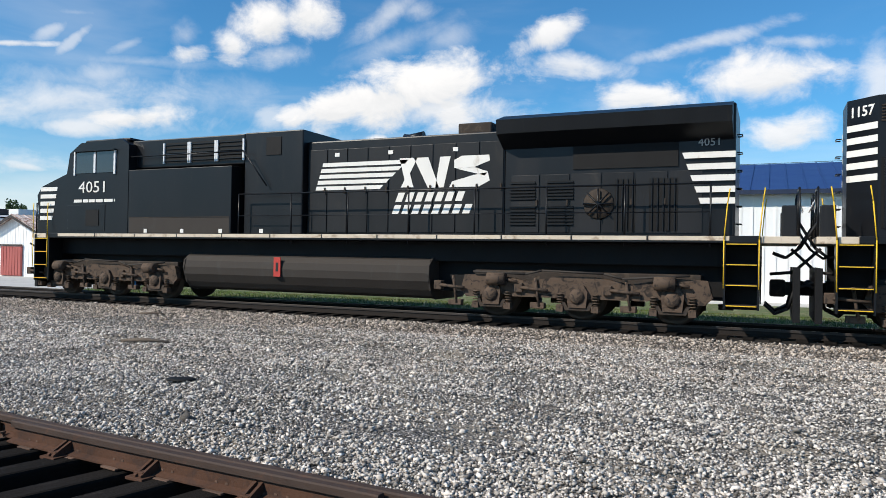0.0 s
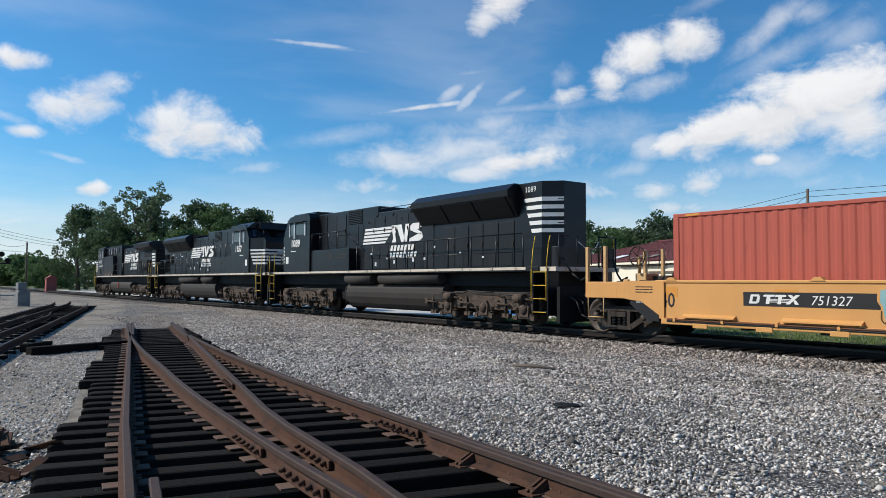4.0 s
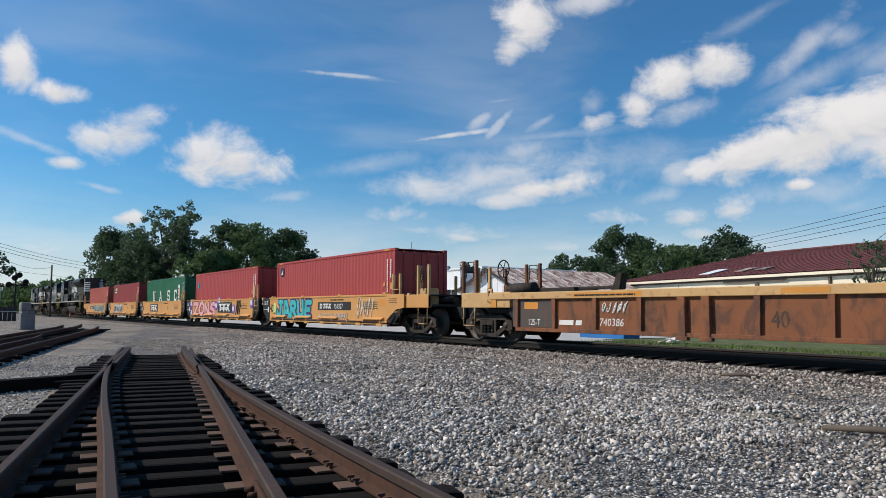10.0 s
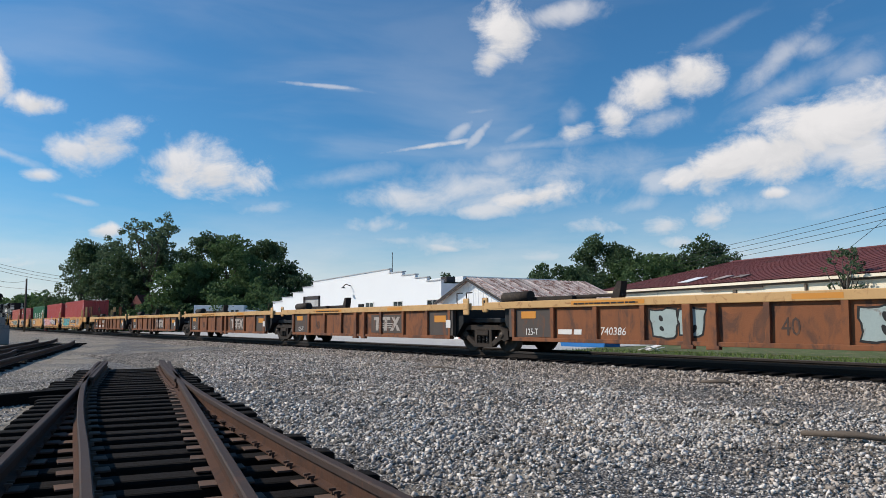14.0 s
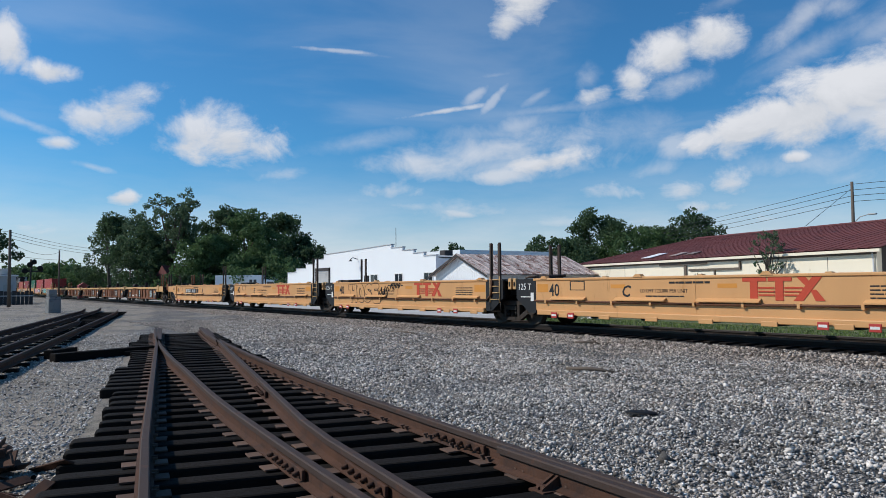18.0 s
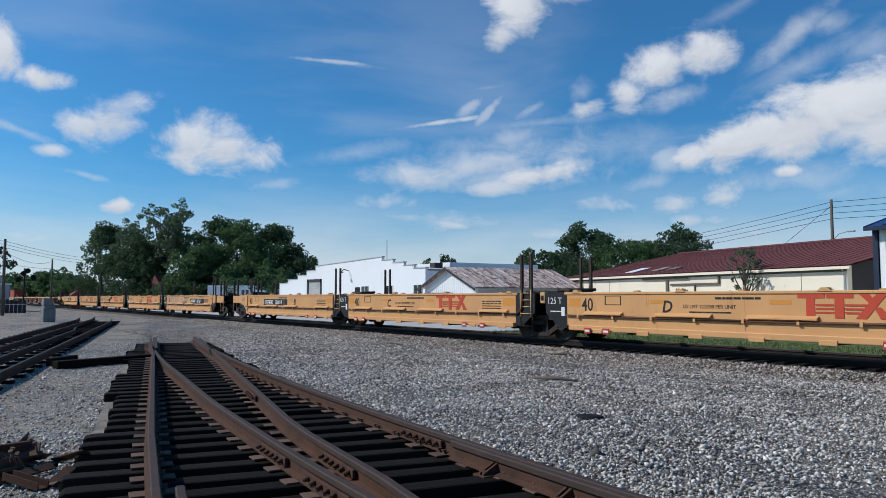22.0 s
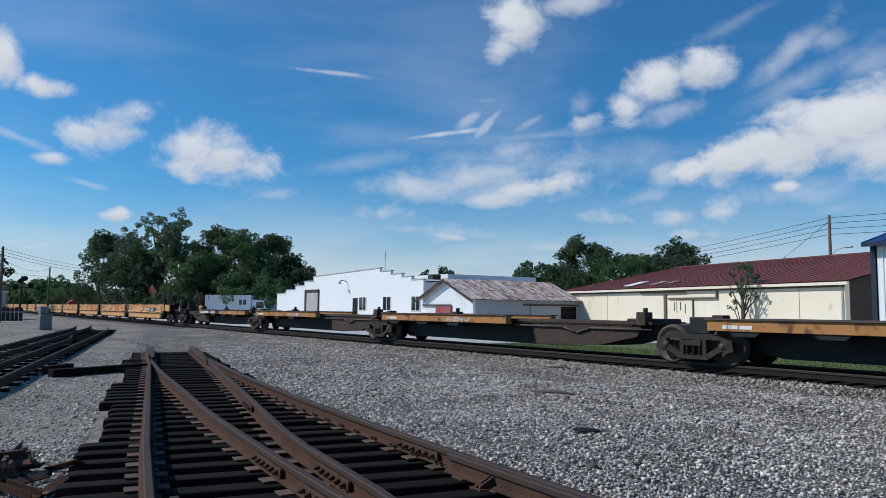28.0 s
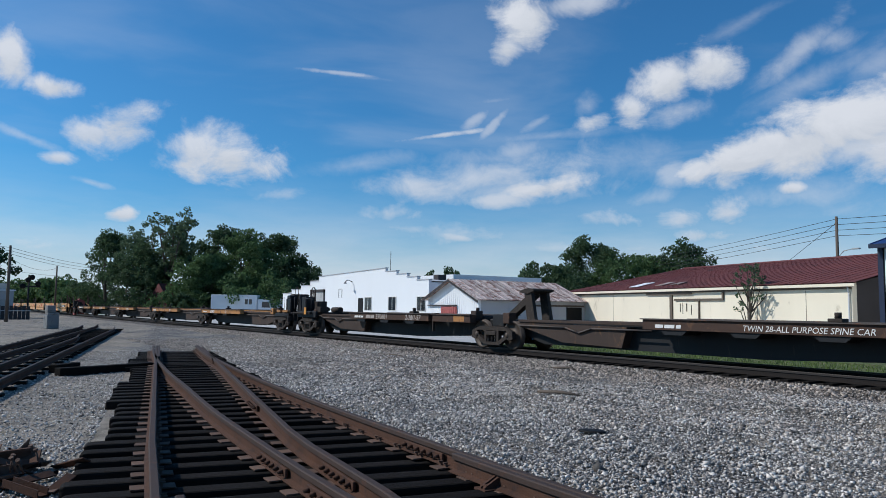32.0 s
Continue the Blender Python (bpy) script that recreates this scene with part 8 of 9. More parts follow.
def fat_tag(root, text, x, z, w, h, fill, edge, label, rim=1.72):
    """Swollen spray-can letters with a heavy outline and pale glints."""
    n = len(text)
    rng = random.Random(n)
    r = h * 0.118
    for i, ch in enumerate(text):
        a, lw, lh = x + w * i / n + r * 1.1, w / n - r * 1.7, h - 2.5 * r
        lean, up = rng.uniform(-0.08, 0.1), rng.uniform(-0.03, 0.03)
        for name, mat, rad, y in (("tag_outline", edge, r * rim, -1.452), ("tag_fill", fill, r, -1.459)):
            m = Mesh()
            k = i % 2 * 20
            for line in STROKES[ch]:
                pts = [(a + u * lw + (v - 0.5) * lean * 2, z + 1.25 * r + v * lh + up) for u, v in line]
                for p, q in zip(pts, pts[1:]):
                    d = Vector((q[0] - p[0], q[1] - p[1])).normalized() * rad
                    s = Vector((-d.y, d.x))
                    k += 1
                    yy = y - 0.00012 * k
                    m.prism([(p[0] + s.x, p[1] + s.y), (p[0] - d.x * 0.7 + s.x * 0.7, p[1] - d.y * 0.7 + s.y * 0.7), (p[0] - d.x, p[1] - d.y), (p[0] - d.x * 0.7 - s.x * 0.7, p[1] - d.y * 0.7 - s.y * 0.7), (p[0] - s.x, p[1] - s.y),
                             (q[0] - s.x, q[1] - s.y), (q[0] + d.x * 0.7 - s.x * 0.7, q[1] + d.y * 0.7 - s.y * 0.7), (q[0] + d.x, q[1] + d.y), (q[0] + d.x * 0.7 + s.x * 0.7, q[1] + d.y * 0.7 + s.y * 0.7), (q[0] + s.x, q[1] + s.y)], "y", yy - 0.002, yy)
            part(name, m, mat, root, label if (i == 0 and rad == r) else "")
        for k in range(2):
            gx, gz = a + rng.uniform(0.05, 0.9) * lw, z + h * rng.uniform(0.3, 0.85)
            if rim < 1.5:
                break
            part("tag_glint", Mesh().rod((gx, -1.4655, gz), (gx + 0.04, -1.4655, gz + 0.14), 0.013, 5), "white", root)


def spine_tail(u):
    """The trailing end of a spine car: sill blocks, thin grab rails, a brake stand over the coupler."""
    part("corner_block", Mesh().box(14.75, 15.2, -1.22, -1.0, 0.96, 1.32, 0.03), "oldorange", u, "orange corner block with a lifting hole")
    part("lifting_hole", Mesh().lathe([(0.02, -1.225), (0.07, -1.224), (0.07, -1.21)], "y", (14.97, 0, 1.15), 12), "void", u)
    part("end_platform", Mesh().box(14.2, 17.6, -1.0, 1.0, 0.98, 1.1, 0.02), "spine", u)
    for a, b in ((15.5, 16.05), (16.4, 17.2)):
        part("sill_block", Mesh().box(a, b, -1.12, -0.95, 1.1, 1.24, 0.02), "oldorange", u)
    part("end_sill", Mesh().box(15.3, 17.5, -1.15, -0.98, 0.84, 1.02, 0.02), "dark", u)
    part("end_sill", Mesh().box(15.3, 17.5, 0.98, 1.15, 0.84, 1.02, 0.02), "dark", u)
    for x, w, z0, z1 in ((16.35, 0.55, 1.2, 1.95), (17.3, 0.25, 0.55, 1.0), (16.6, 0.5, 0.4, 0.9)):
        part("grab_iron", Mesh().tube([(x, -1.2, z0), (x, -1.2, z1), (x + w, -1.2, z1), (x + w, -1.2, z0)], 0.009, 5), "tank", u)
    part("draft_sill", Mesh().box(16.6, 18.2, -0.32, 0.32, 0.62, 1.0, 0.02), "dark", u)
    part("coupler", Mesh().box(18.1, 18.5, -0.1, 0.1, 0.7, 0.94, 0.03), "grime", u, "worn knuckle coupler")
    part("cross_tie", Mesh().box(17.3, 17.5, -1.2, 1.2, 0.6, 1.06, 0.02), "dark", u)
    part("brake_platform", Mesh().box(16.5, 17.15, -0.95, -0.5, 0.3, 1.9, 0.05).box(16.55, 17.0, -0.9, -0.5, 1.9, 2.1, 0.04), "black", u, "tall black brake housing")
    lad = part("ladder", Mesh().tube([(17.35, -1.22, 0.4), (17.35, -1.22, 1.95), (17.85, -1.22, 1.95), (17.85, -1.22, 0.4)], 0.014, 5), "dark", u)
    for k in range(4):
        part("rung", Mesh().rod((17.35, -1.22, 0.5 + k * 0.36), (17.85, -1.22, 0.5 + k * 0.36), 0.012, 5), "dark", lad)
    stand = part("brake_stand", Mesh().prism([(17.25, 1.0), (17.85, 1.0), (17.78, 1.75), (17.6, 2.1), (17.42, 2.1), (17.3, 1.7)], "y", -0.55, -0.25).box(17.2, 17.34, -0.75, -0.6, 1.3, 2.0, 0.02), "dark", u, "black hand-brake stand")
    ring = Mesh()
    for k in range(14):
        t0, t1 = k * math.tau / 14, (k + 1) * math.tau / 14
        ring.rod((17.75 + math.cos(t0) * 0.24, -0.62, 1.9 + math.sin(t0) * 0.28), (17.75 + math.cos(t1) * 0.24, -0.62, 1.9 + math.sin(t1) * 0.28), 0.02, 5)
    part("brake_wheel", ring.rod((17.75, -0.62, 1.64), (17.75, -0.62, 2.16), 0.014, 4).rod((17.52, -0.62, 1.9), (17.98, -0.62, 1.9), 0.014, 4), "dark", stand)


def train():
    lead = ge_loco()
    runs(lead, -24.85)
    back = emd_loco("1157", "black six-axle diesel freight locomotive running cab-last with white stripes")
    MOVING.append((back, ("turned", 21.65)))
    front = emd_loco("1089", "black six-axle diesel freight locomotive with flared radiators coupled third")
    runs(front, 21.2)
    for engine in (lead, back, front):
        engine.scale = (1.035, 1.04, 1.03)
    # loaded wells
    places = [46.5, 61.8, 77.2, 92.2, 107.3]
    base = well_unit("amber", False, "orange articulated well car carrying one container, graffiti on its side")
    units = [base] + [copy_thing(base, Matrix()) for _ in range(4)]
    for u, s in zip(units, places):
        runs(u, s)
    bubble(units[0], 7.3, 0.52, 6.0, 0.92, -1.452, 7, "skyblue", "amber", 3, "pale blue block graffiti with orange gaps")
    scrawl(units[0], 7.3, 0.56, 6.0, 0.86, -1.462, "ghost", 12, 9, 0.009)
    part("number_band", Mesh().box(4.2, 7.6, -1.4545, -1.4515, 0.92, 1.26), "ink", units[0])
    code_blocks(units[0], 4.35, 0.98, 1.25, 0.22)
    words("car_number", "751327", 0.30, "white", units[0], facing_track(5.85, -1.457, 0.98), shear=0.2)
    part("mark_panel", Mesh().box(4.9, 7.4, -1.4535, -1.4505, 0.78, 1.34), "ink", units[1], "black panel showing through the graffiti")
    bubble(units[1], 4.5, 0.5, 3.4, 0.9, -1.4545, 6, "silver", "chalk", 9, "silver and grey graffiti over the fleet mark")
    scrawl(units[1], 4.1, 0.5, 4.4, 0.9, -1.466, "white", 14, 7, 0.02)
    scrawl(units[1], 4.4, 0.55, 3.6, 0.8, -1.468, "ink", 15, 8, 0.014)
    words("unit_letter", "C", 0.36, "ink", units[1], facing_track(10.6, -1.4535, 0.92))
    part("mark_panel", Mesh().box(4.55, 7.15, -1.4545, -1.4515, 0.74, 1.36), "ink", units[2], "black panel behind the fleet mark")
    ttx_mark(units[2], 4.75, 0.82, 2.1, 0.46, "white", -1.455)
    words("unit_letter", "D", 0.36, "ink", units[2], facing_track(10.2, -1.4535, 0.92))
    fat_tag(units[3], "ZONS", 2.5, 0.45, 4.9, 1.02, "pink", "wine", "large pink graffiti letters with wine outline")
    part("mark_panel", Mesh().box(7.9, 10.6, -1.4645, -1.4515, 0.74, 1.36), "ink", units[3])
    ttx_mark(units[3], 8.1, 0.82, 2.2, 0.46, "white", -1.465)
    for x, z in ((1.9, 1.3), (2.0, 0.7), (7.6, 1.15), (8.2, 1.44), (10.9, 0.95), (14.0, 1.3)):
        part("paint_blob", Mesh().lathe([(0.26, -1.462), (0.3, -1.452)], "y", (x, 0, z), 12), "violet", units[3])
        part("blob_highlight", Mesh().lathe([(0.15, -1.468), (0.17, -1.4625)], "y", (x - 0.03, 0, z + 0.02), 12), "silver", units[3])
    scrawl(units[3], 11.3, 0.55, 0.9, 1.0, -1.452, "ink", 5, 3, 0.024, "black scrawled tag")
    scrawl(units[3], 8.2, 0.46, 2.0, 0.22, -1.452, "ink", 6, 7, 0.014)
    fat_tag(units[4], "JARUE", 2.6, 0.47, 4.4, 0.98, "teal", "purple", "bright teal graffiti letters with dark purple outline")
    for x in (2.25, 6.6):
        part("paint_glow", Mesh().lathe([(0.22, -1.4535), (0.3, -1.452)], "y", (x + 0.1, 0, 1.0), 14), "lime", units[4])
    part("number_band", Mesh().box(7.7, 11.0, -1.4545, -1.4515, 0.92, 1.28), "ink", units[4])
    code_blocks(units[4], 7.9, 0.99, 1.2, 0.22)
    words("car_number", "751327", 0.30, "white", units[4], facing_track(9.35, -1.457, 0.99))
    scrawl(units[4], 11.6, 0.55, 1.4, 0.95, -1.452, "white", 8, 5, 0.02, "white scrawled tag")
    scrawl(units[4], 7.8, 0.50, 2.9, 0.32, -1.452, "white", 9, 15, 0.016)
    end_gear(units[0], 1.3, -1, "amber"), end_gear(units[4], 14.6, 1, "amber")
    freight_truck(units[4], 15.7)
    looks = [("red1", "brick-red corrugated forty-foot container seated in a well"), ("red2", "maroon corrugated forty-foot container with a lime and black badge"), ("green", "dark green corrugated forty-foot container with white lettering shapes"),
             ("red3", "weathered red corrugated forty-foot container with a small blue badge"), ("red3", "red corrugated forty-foot container with a small green badge")]
    boxes = []
    for (mat, label), s in zip(looks, places):
        boxes.append(container(mat, label))
        b = boxes[-1]
        MOVING.append((b, s + 2.02))
        b.location = (s + 2.02, YT, ZR + 0.45)
    part("badge", Mesh().box(0.75, 2.05, -1.226, -1.2215, 2.05, 2.62), "ink", boxes[1], "black badge with lime bands")
    part("badge_band", Mesh().prism([(1.05, 2.35), (2.0, 2.3), (2.0, 2.57), (1.05, 2.57)], "y", -1.231, -1.2265), "lime", boxes[1])
    bars(boxes[1], "badge_bars", 0.85, 2.1, 1.1, 0.2, "white", -1.2265)
    part("badge", Mesh().box(0.55, 0.85, -1.226, -1.2215, 1.9, 2.3), "cyan", boxes[3])
    part("badge", Mesh().box(0.5, 0.9, -1.226, -1.2215, 2.2, 2.62), "navy", boxes[4])
    part("badge_band", Mesh().prism([(0.58, 2.26), (0.82, 2.26), (0.82, 2.5)], "y", -1.231, -1.2265), "white", boxes[4])
    # white letter-like shapes on the green box, each stroke at its own depth
    m = Mesh()
    depth = [-1.2245]

    def stroke(x, pts):
        m.prism([(x + u * 0.78, 1.12 + v * 0.84) for u, v in pts], "y", depth[0] - 0.006, depth[0])
        depth[0] -= 0.0004

    def block(x, u0, u1, v0, v1):
        stroke(x, [(u0, v0), (u1, v0), (u1, v1), (u0, v1)])
    for u in (0.08, 0.70):
        block(2.35, u, u + 0.2, 0.14, 0.9), block(2.35, u - 0.08, u + 0.28, 0.9, 1.0)
    block(2.35, 0.16, 0.82, 0.0, 0.16)
    stroke(4.55, [(0.0, 0.0), (0.2, 0.0), (0.58, 1.0), (0.40, 1.0)]), stroke(4.55, [(0.8, 0.0), (1.02, 0.0), (0.62, 1.0), (0.46, 1.0)]), block(4.55, 0.22, 0.78, 0.26, 0.4)
    for u, v in ((0.0, 0.0), (0.72, 0.0)):
        block(4.55, u - 0.08, u + 0.36, 0.0, 0.08)
    block(7.15, 0.06, 0.9, 0.0, 0.17), block(7.15, 0.06, 0.9, 0.83, 1.0), block(7.15, 0.1, 0.86, 0.42, 0.59), block(7.15, 0.02, 0.22, 0.5, 0.92), block(7.15, 0.74, 0.94, 0.08, 0.5), block(7.15, 0.0, 0.18, 0.06, 0.3), block(7.15, 0.76, 0.92, 0.7, 0.95)
    block(9.2, 0.0, 0.24, 0.12, 0.88), block(9.2, 0.12, 0.92, 0.0, 0.18), block(9.2, 0.12, 0.92, 0.82, 1.0), block(9.2, 0.76, 0.94, 0.1, 0.34), block(9.2, 0.76, 0.94, 0.66, 0.92)
    part("name_shape", m, "white", boxes[2], "large plain white shapes")
    part("white_panel", Mesh().box(10.35, 10.75, -1.231, -1.2225, 1.1, 2.3), "white", boxes[2])
    bars(boxes[2], "panel_bars", 10.42, 1.2, 0.26, 1.0, "redtag", -1.2315, 4, 0.5)
    # rusty wells
    base = rusty_unit("empty rusty brown articulated well car with faded yellow chords")
    rust = [base] + [copy_thing(base, Matrix()) for _ in range(4)]
    for u, s in zip(rust, (127.2, 142.6, 158.2, 173.8, 189.1)):
        runs(u, s)
    for i in (1, 2, 3):
        part("mark_panel", Mesh().box(8.9, 11.15, -1.3955, -1.3815, 0.5, 1.16), "rustdark", rust[i])
        ttx_mark(rust[i], 9.05, 0.58, 1.9, 0.5, "faded", -1.396)
        words("size_mark", "40", 0.52, "ghost", rust[i], facing_track(4.05, -1.3825, 0.6), wide=0.8)
    for i in (0, 4):
        bars(rust[i], "reporting_mark", 3.6, 0.55, 0.9, 0.22, "white", -1.38, slant=0.15)
        words("car_number", "740386", 0.28, "white", rust[i], facing_track(5.1, -1.3825, 0.55), shear=0.15)
        words("size_mark", "40", 0.52, "ghost", rust[i], facing_track(9.9, -1.3825, 0.6), wide=0.8)
    for x in (6.7, 11.4):
        bubble(rust[4], x, 0.48, 1.5, 0.72, -1.38, 2, "chalk", "ink", int(x * 10), "chalky blue-grey bubble tag")
    scrawl(rust[0], 5.2, 0.85, 0.9, 0.35, -1.38, "white", 31, 5, 0.018)
    end_gear(rust[0], 1.3, -1, "chord", "rust"), end_gear(rust[4], 14.4, 1, "chord", "rust")
    freight_truck(rust[4], 15.75)
    # yellow wells, two cars of five units
    base = well_unit("yolk", True, "empty yellow articulated well car with tall dark guide posts")
    yel = [base] + [copy_thing(base, Matrix()) for _ in range(9)]
    spots = (208.6, 223.8, 239.1, 254.3, 269.2, 288.8, 303.0, 318.0, 333.0, 347.6)
    for u, s in zip(yel, spots):
        runs(u, s)
    for i, (u, letter) in enumerate(zip(yel, "AEDCBBCDEA")):
        wide_band = i in (0, 4, 5, 9)
        lead = i in (0, 5)
        words("unit_letter", letter, 0.46, "ink", u, facing_track((9.3 if lead else 7.5) if wide_band else 5.4, -1.4535, 0.98), shear=0.2, fat=0.008)
        if wide_band:
            part("number_band", Mesh().box(4.8 if lead else 8.7, 8.4 if lead else 12.3, -1.4545, -1.4515, 0.93, 1.29), "ink", u, "black number band")
            x = 4.95 if lead else 8.85
            code_blocks(u, x, 1.0, 1.3, 0.22)
            words("car_number", "761021" if i < 5 else "760014", 0.34, "white", u, facing_track(x + 1.62, -1.457, 0.99), shear=0.18, wide=1.0, fat=0.006)
        else:
            ttx_mark(u, 9.3, 0.92, 2.05, 0.58, "ttxred", -1.452, slant=0.0)
            words("load_limit", "LD LMT 123,000 PER UNIT", 0.14, "ink", u, facing_track(6.1, -1.4535, 1.10))
        bars(u, "stencil_line", 6.3, 0.98, 1.3, 0.06, "ink", -1.452)
        part("stencil_box", Mesh().box(3.3, 3.34, -1.4535, -1.4515, 1.16, 1.44).box(3.9, 3.94, -1.4535, -1.4515, 1.16, 1.44).box(3.3, 3.94, -1.4535, -1.4515, 1.42, 1.44).box(3.3, 3.94, -1.4535, -1.4515, 1.16, 1.18), "ink", u)
    fat_tag(yel[2], "HOSE", 3.45, 0.58, 2.9, 0.92, "yolk", "ink", "black outline graffiti letters", 1.28)
    scrawl(yel[2], 6.3, 0.7, 0.9, 0.7, -1.452, "ink", 44, 3, 0.02)
    scrawl(yel[2], 7.3, 1.2, 0.9, 0.3, -1.452, "ink", 46, 4, 0.018)
    rng = random.Random(45)
    for k in range(8):
        cx, w, lean = 2.75 + k * 0.62 + (0.35 if k > 3 else 0.0), rng.uniform(0.26, 0.34), rng.uniform(-0.12, 0.12)
        for shrink in (1.0, 0.55):
            loop = [(cx + math.cos(q * math.tau / 16) * w * shrink + math.sin(q * math.tau / 16) * lean, -1.458, 1.0 + math.sin(q * math.tau / 16 + rng.uniform(-0.06, 0.06)) * 0.44 * shrink) for q in range(15 if k % 2 else 13)]
            part("tag_line", Mesh().tube(loop, 0.013, 4), "white", yel[4], "white looping outline graffiti" if k == 0 else "")
    words("clearance_mark", "REEFER CLEARANCE", 0.12, "ink", yel[4], facing_track(11.2, -1.4535, 1.40))
    for u in (yel[0], yel[5]):
        end_gear(u, 1.4, -1, "yolk", "spine")
    for u in (yel[4], yel[9]):
        end_gear(u, 14.4, 1, "yolk", "spine")
        freight_truck(u, 15.4)
    # spine cars
    base = spine_unit("low brown and black articulated spine car, empty, with orange side chords")
    head = spine_unit("low empty brown articulated spine car with an orange rear deck", True, bright=True)
    sp = [head, base] + [copy_thing(base, Matrix()) for _ in range(3)]
    twin = spine_unit("low brown articulated spine car with two dark decks, empty", True, start=5.4, stop=12.4)
    sp += [twin, spine_unit("last low brown articulated spine car with a dark deck, empty", True, start=7.2)]
    for u, s in zip(sp, (367.0, 383.3, 399.0, 416.0, 431.8, 451.75, 468.2)):
        runs(u, s)
    for i, u in enumerate(sp):
        if i < 5:
            words("length_mark", "53", 0.25, "white", u, facing_track(11.8 if i == 0 else 6.1 + (i % 2) * 0.6, -1.2245, 0.92), shear=0.2, wide=1.3, fat=0.006)
        if i in (1, 2, 6):
            words("type_mark", "TWIN 28-ALL PURPOSE SPINE CAR" if i == 6 else "PURPOSE SPINE CAR", 0.21 if i == 6 else 0.17, "white", u, facing_track(10.4 if i == 6 else 5.6, -1.2245, 0.94), shear=0.2)
    part("number_panel", Mesh().box(6.0, 9.7, -1.2235, -1.221, 0.90, 1.17), "ink", sp[0])
    words("car_number", "653873", 0.26, "white", sp[0], facing_track(7.75, -1.226, 0.94), shear=0.1, wide=1.35, fat=0.006)
    bars(sp[0], "reporting_mark", 6.3, 0.95, 1.05, 0.26, "white", -1.2235, slant=0.1)
    words("car_number", "653876", 0.25, "white", sp[4], facing_track(2.7, -1.2245, 0.92), shear=0.2, wide=1.3, fat=0.006)
    bars(sp[5], "reporting_mark", 7.0, 0.94, 0.85, 0.25, "faded", -1.2235, slant=0.1)
    words("car_number", "370601", 0.31, "faded", sp[5], facing_track(7.95, -1.2245, 0.92), wide=1.15, fat=0.008)
    words("type_mark", "2-28/1-57", 0.31, "faded", sp[5], facing_track(10.55, -1.2245, 0.92), shear=0.2, fat=0.008)
    for sy in (-1, 1):
        part("deck_chord", Mesh().box(12.7, 15.3, min(sy * 0.95, sy * 1.22), max(sy * 0.95, sy * 1.22), 0.89, 1.18, 0.012), "oldchord", sp[5], "weathered deck side chord")
        part("deck_edge", Mesh().box(12.65, 15.35, min(sy * 0.9, sy * 1.28), max(sy * 0.9, sy * 1.28), 1.18, 1.21), "rustdark", sp[5])
    part("chord_patch", Mesh().box(14.2, 14.9, -1.2235, -1.2205, 0.92, 1.15), "oldorange", sp[5], "orange paint patch")
    part("deck_plate", Mesh().box(12.7, 15.3, -0.95, 0.95, 1.02, 1.06), "dark", sp[5])
    part("deck_bracket", Mesh().box(12.44, 12.62, -1.0, -0.8, 0.86, 1.24, 0.02).box(12.5, 12.58, -1.1, -0.98, 0.5, 1.0, 0.01), "grime", sp[5])
    for u, d, x in ((sp[0], -1, 1.0), (sp[5], -1, 1.0)):
        end_gear(u, x, d, "dark", "grime")
    freight_truck(sp[4], 16.1)
    # raised trailer hitches
    spine_tail(sp[4])
    for u, x in ((sp[4], 16.2), (sp[6], 1.25)):
        h = part("trailer_hitch", Mesh().prism([(x + 0.02, 1.0), (x + 0.45, 1.0), (x + 0.22, 2.1), (x - 0.15, 2.1)], "y", -0.45, -0.3).prism([(x + 0.02, 1.0), (x + 0.45, 1.0), (x + 0.22, 2.1), (x - 0.15, 2.1)], "y", 0.3, 0.45).prism([(x - 0.36, 2.05), (x + 0.1, 2.0), (x + 0.42, 2.1), (x + 0.42, 2.16), (x + 0.1, 2.2), (x - 0.3, 2.12)], "y", -0.5, 0.5), "grime", u, "raised steel trailer hitch")
        part("hitch_strut", Mesh().prism([(x - 0.1, 2.1), (x + 0.1, 1.92), (x - 1.35, 1.05), (x - 1.75, 1.05)], "y", -0.14, 0.14), "grime", h)


train()
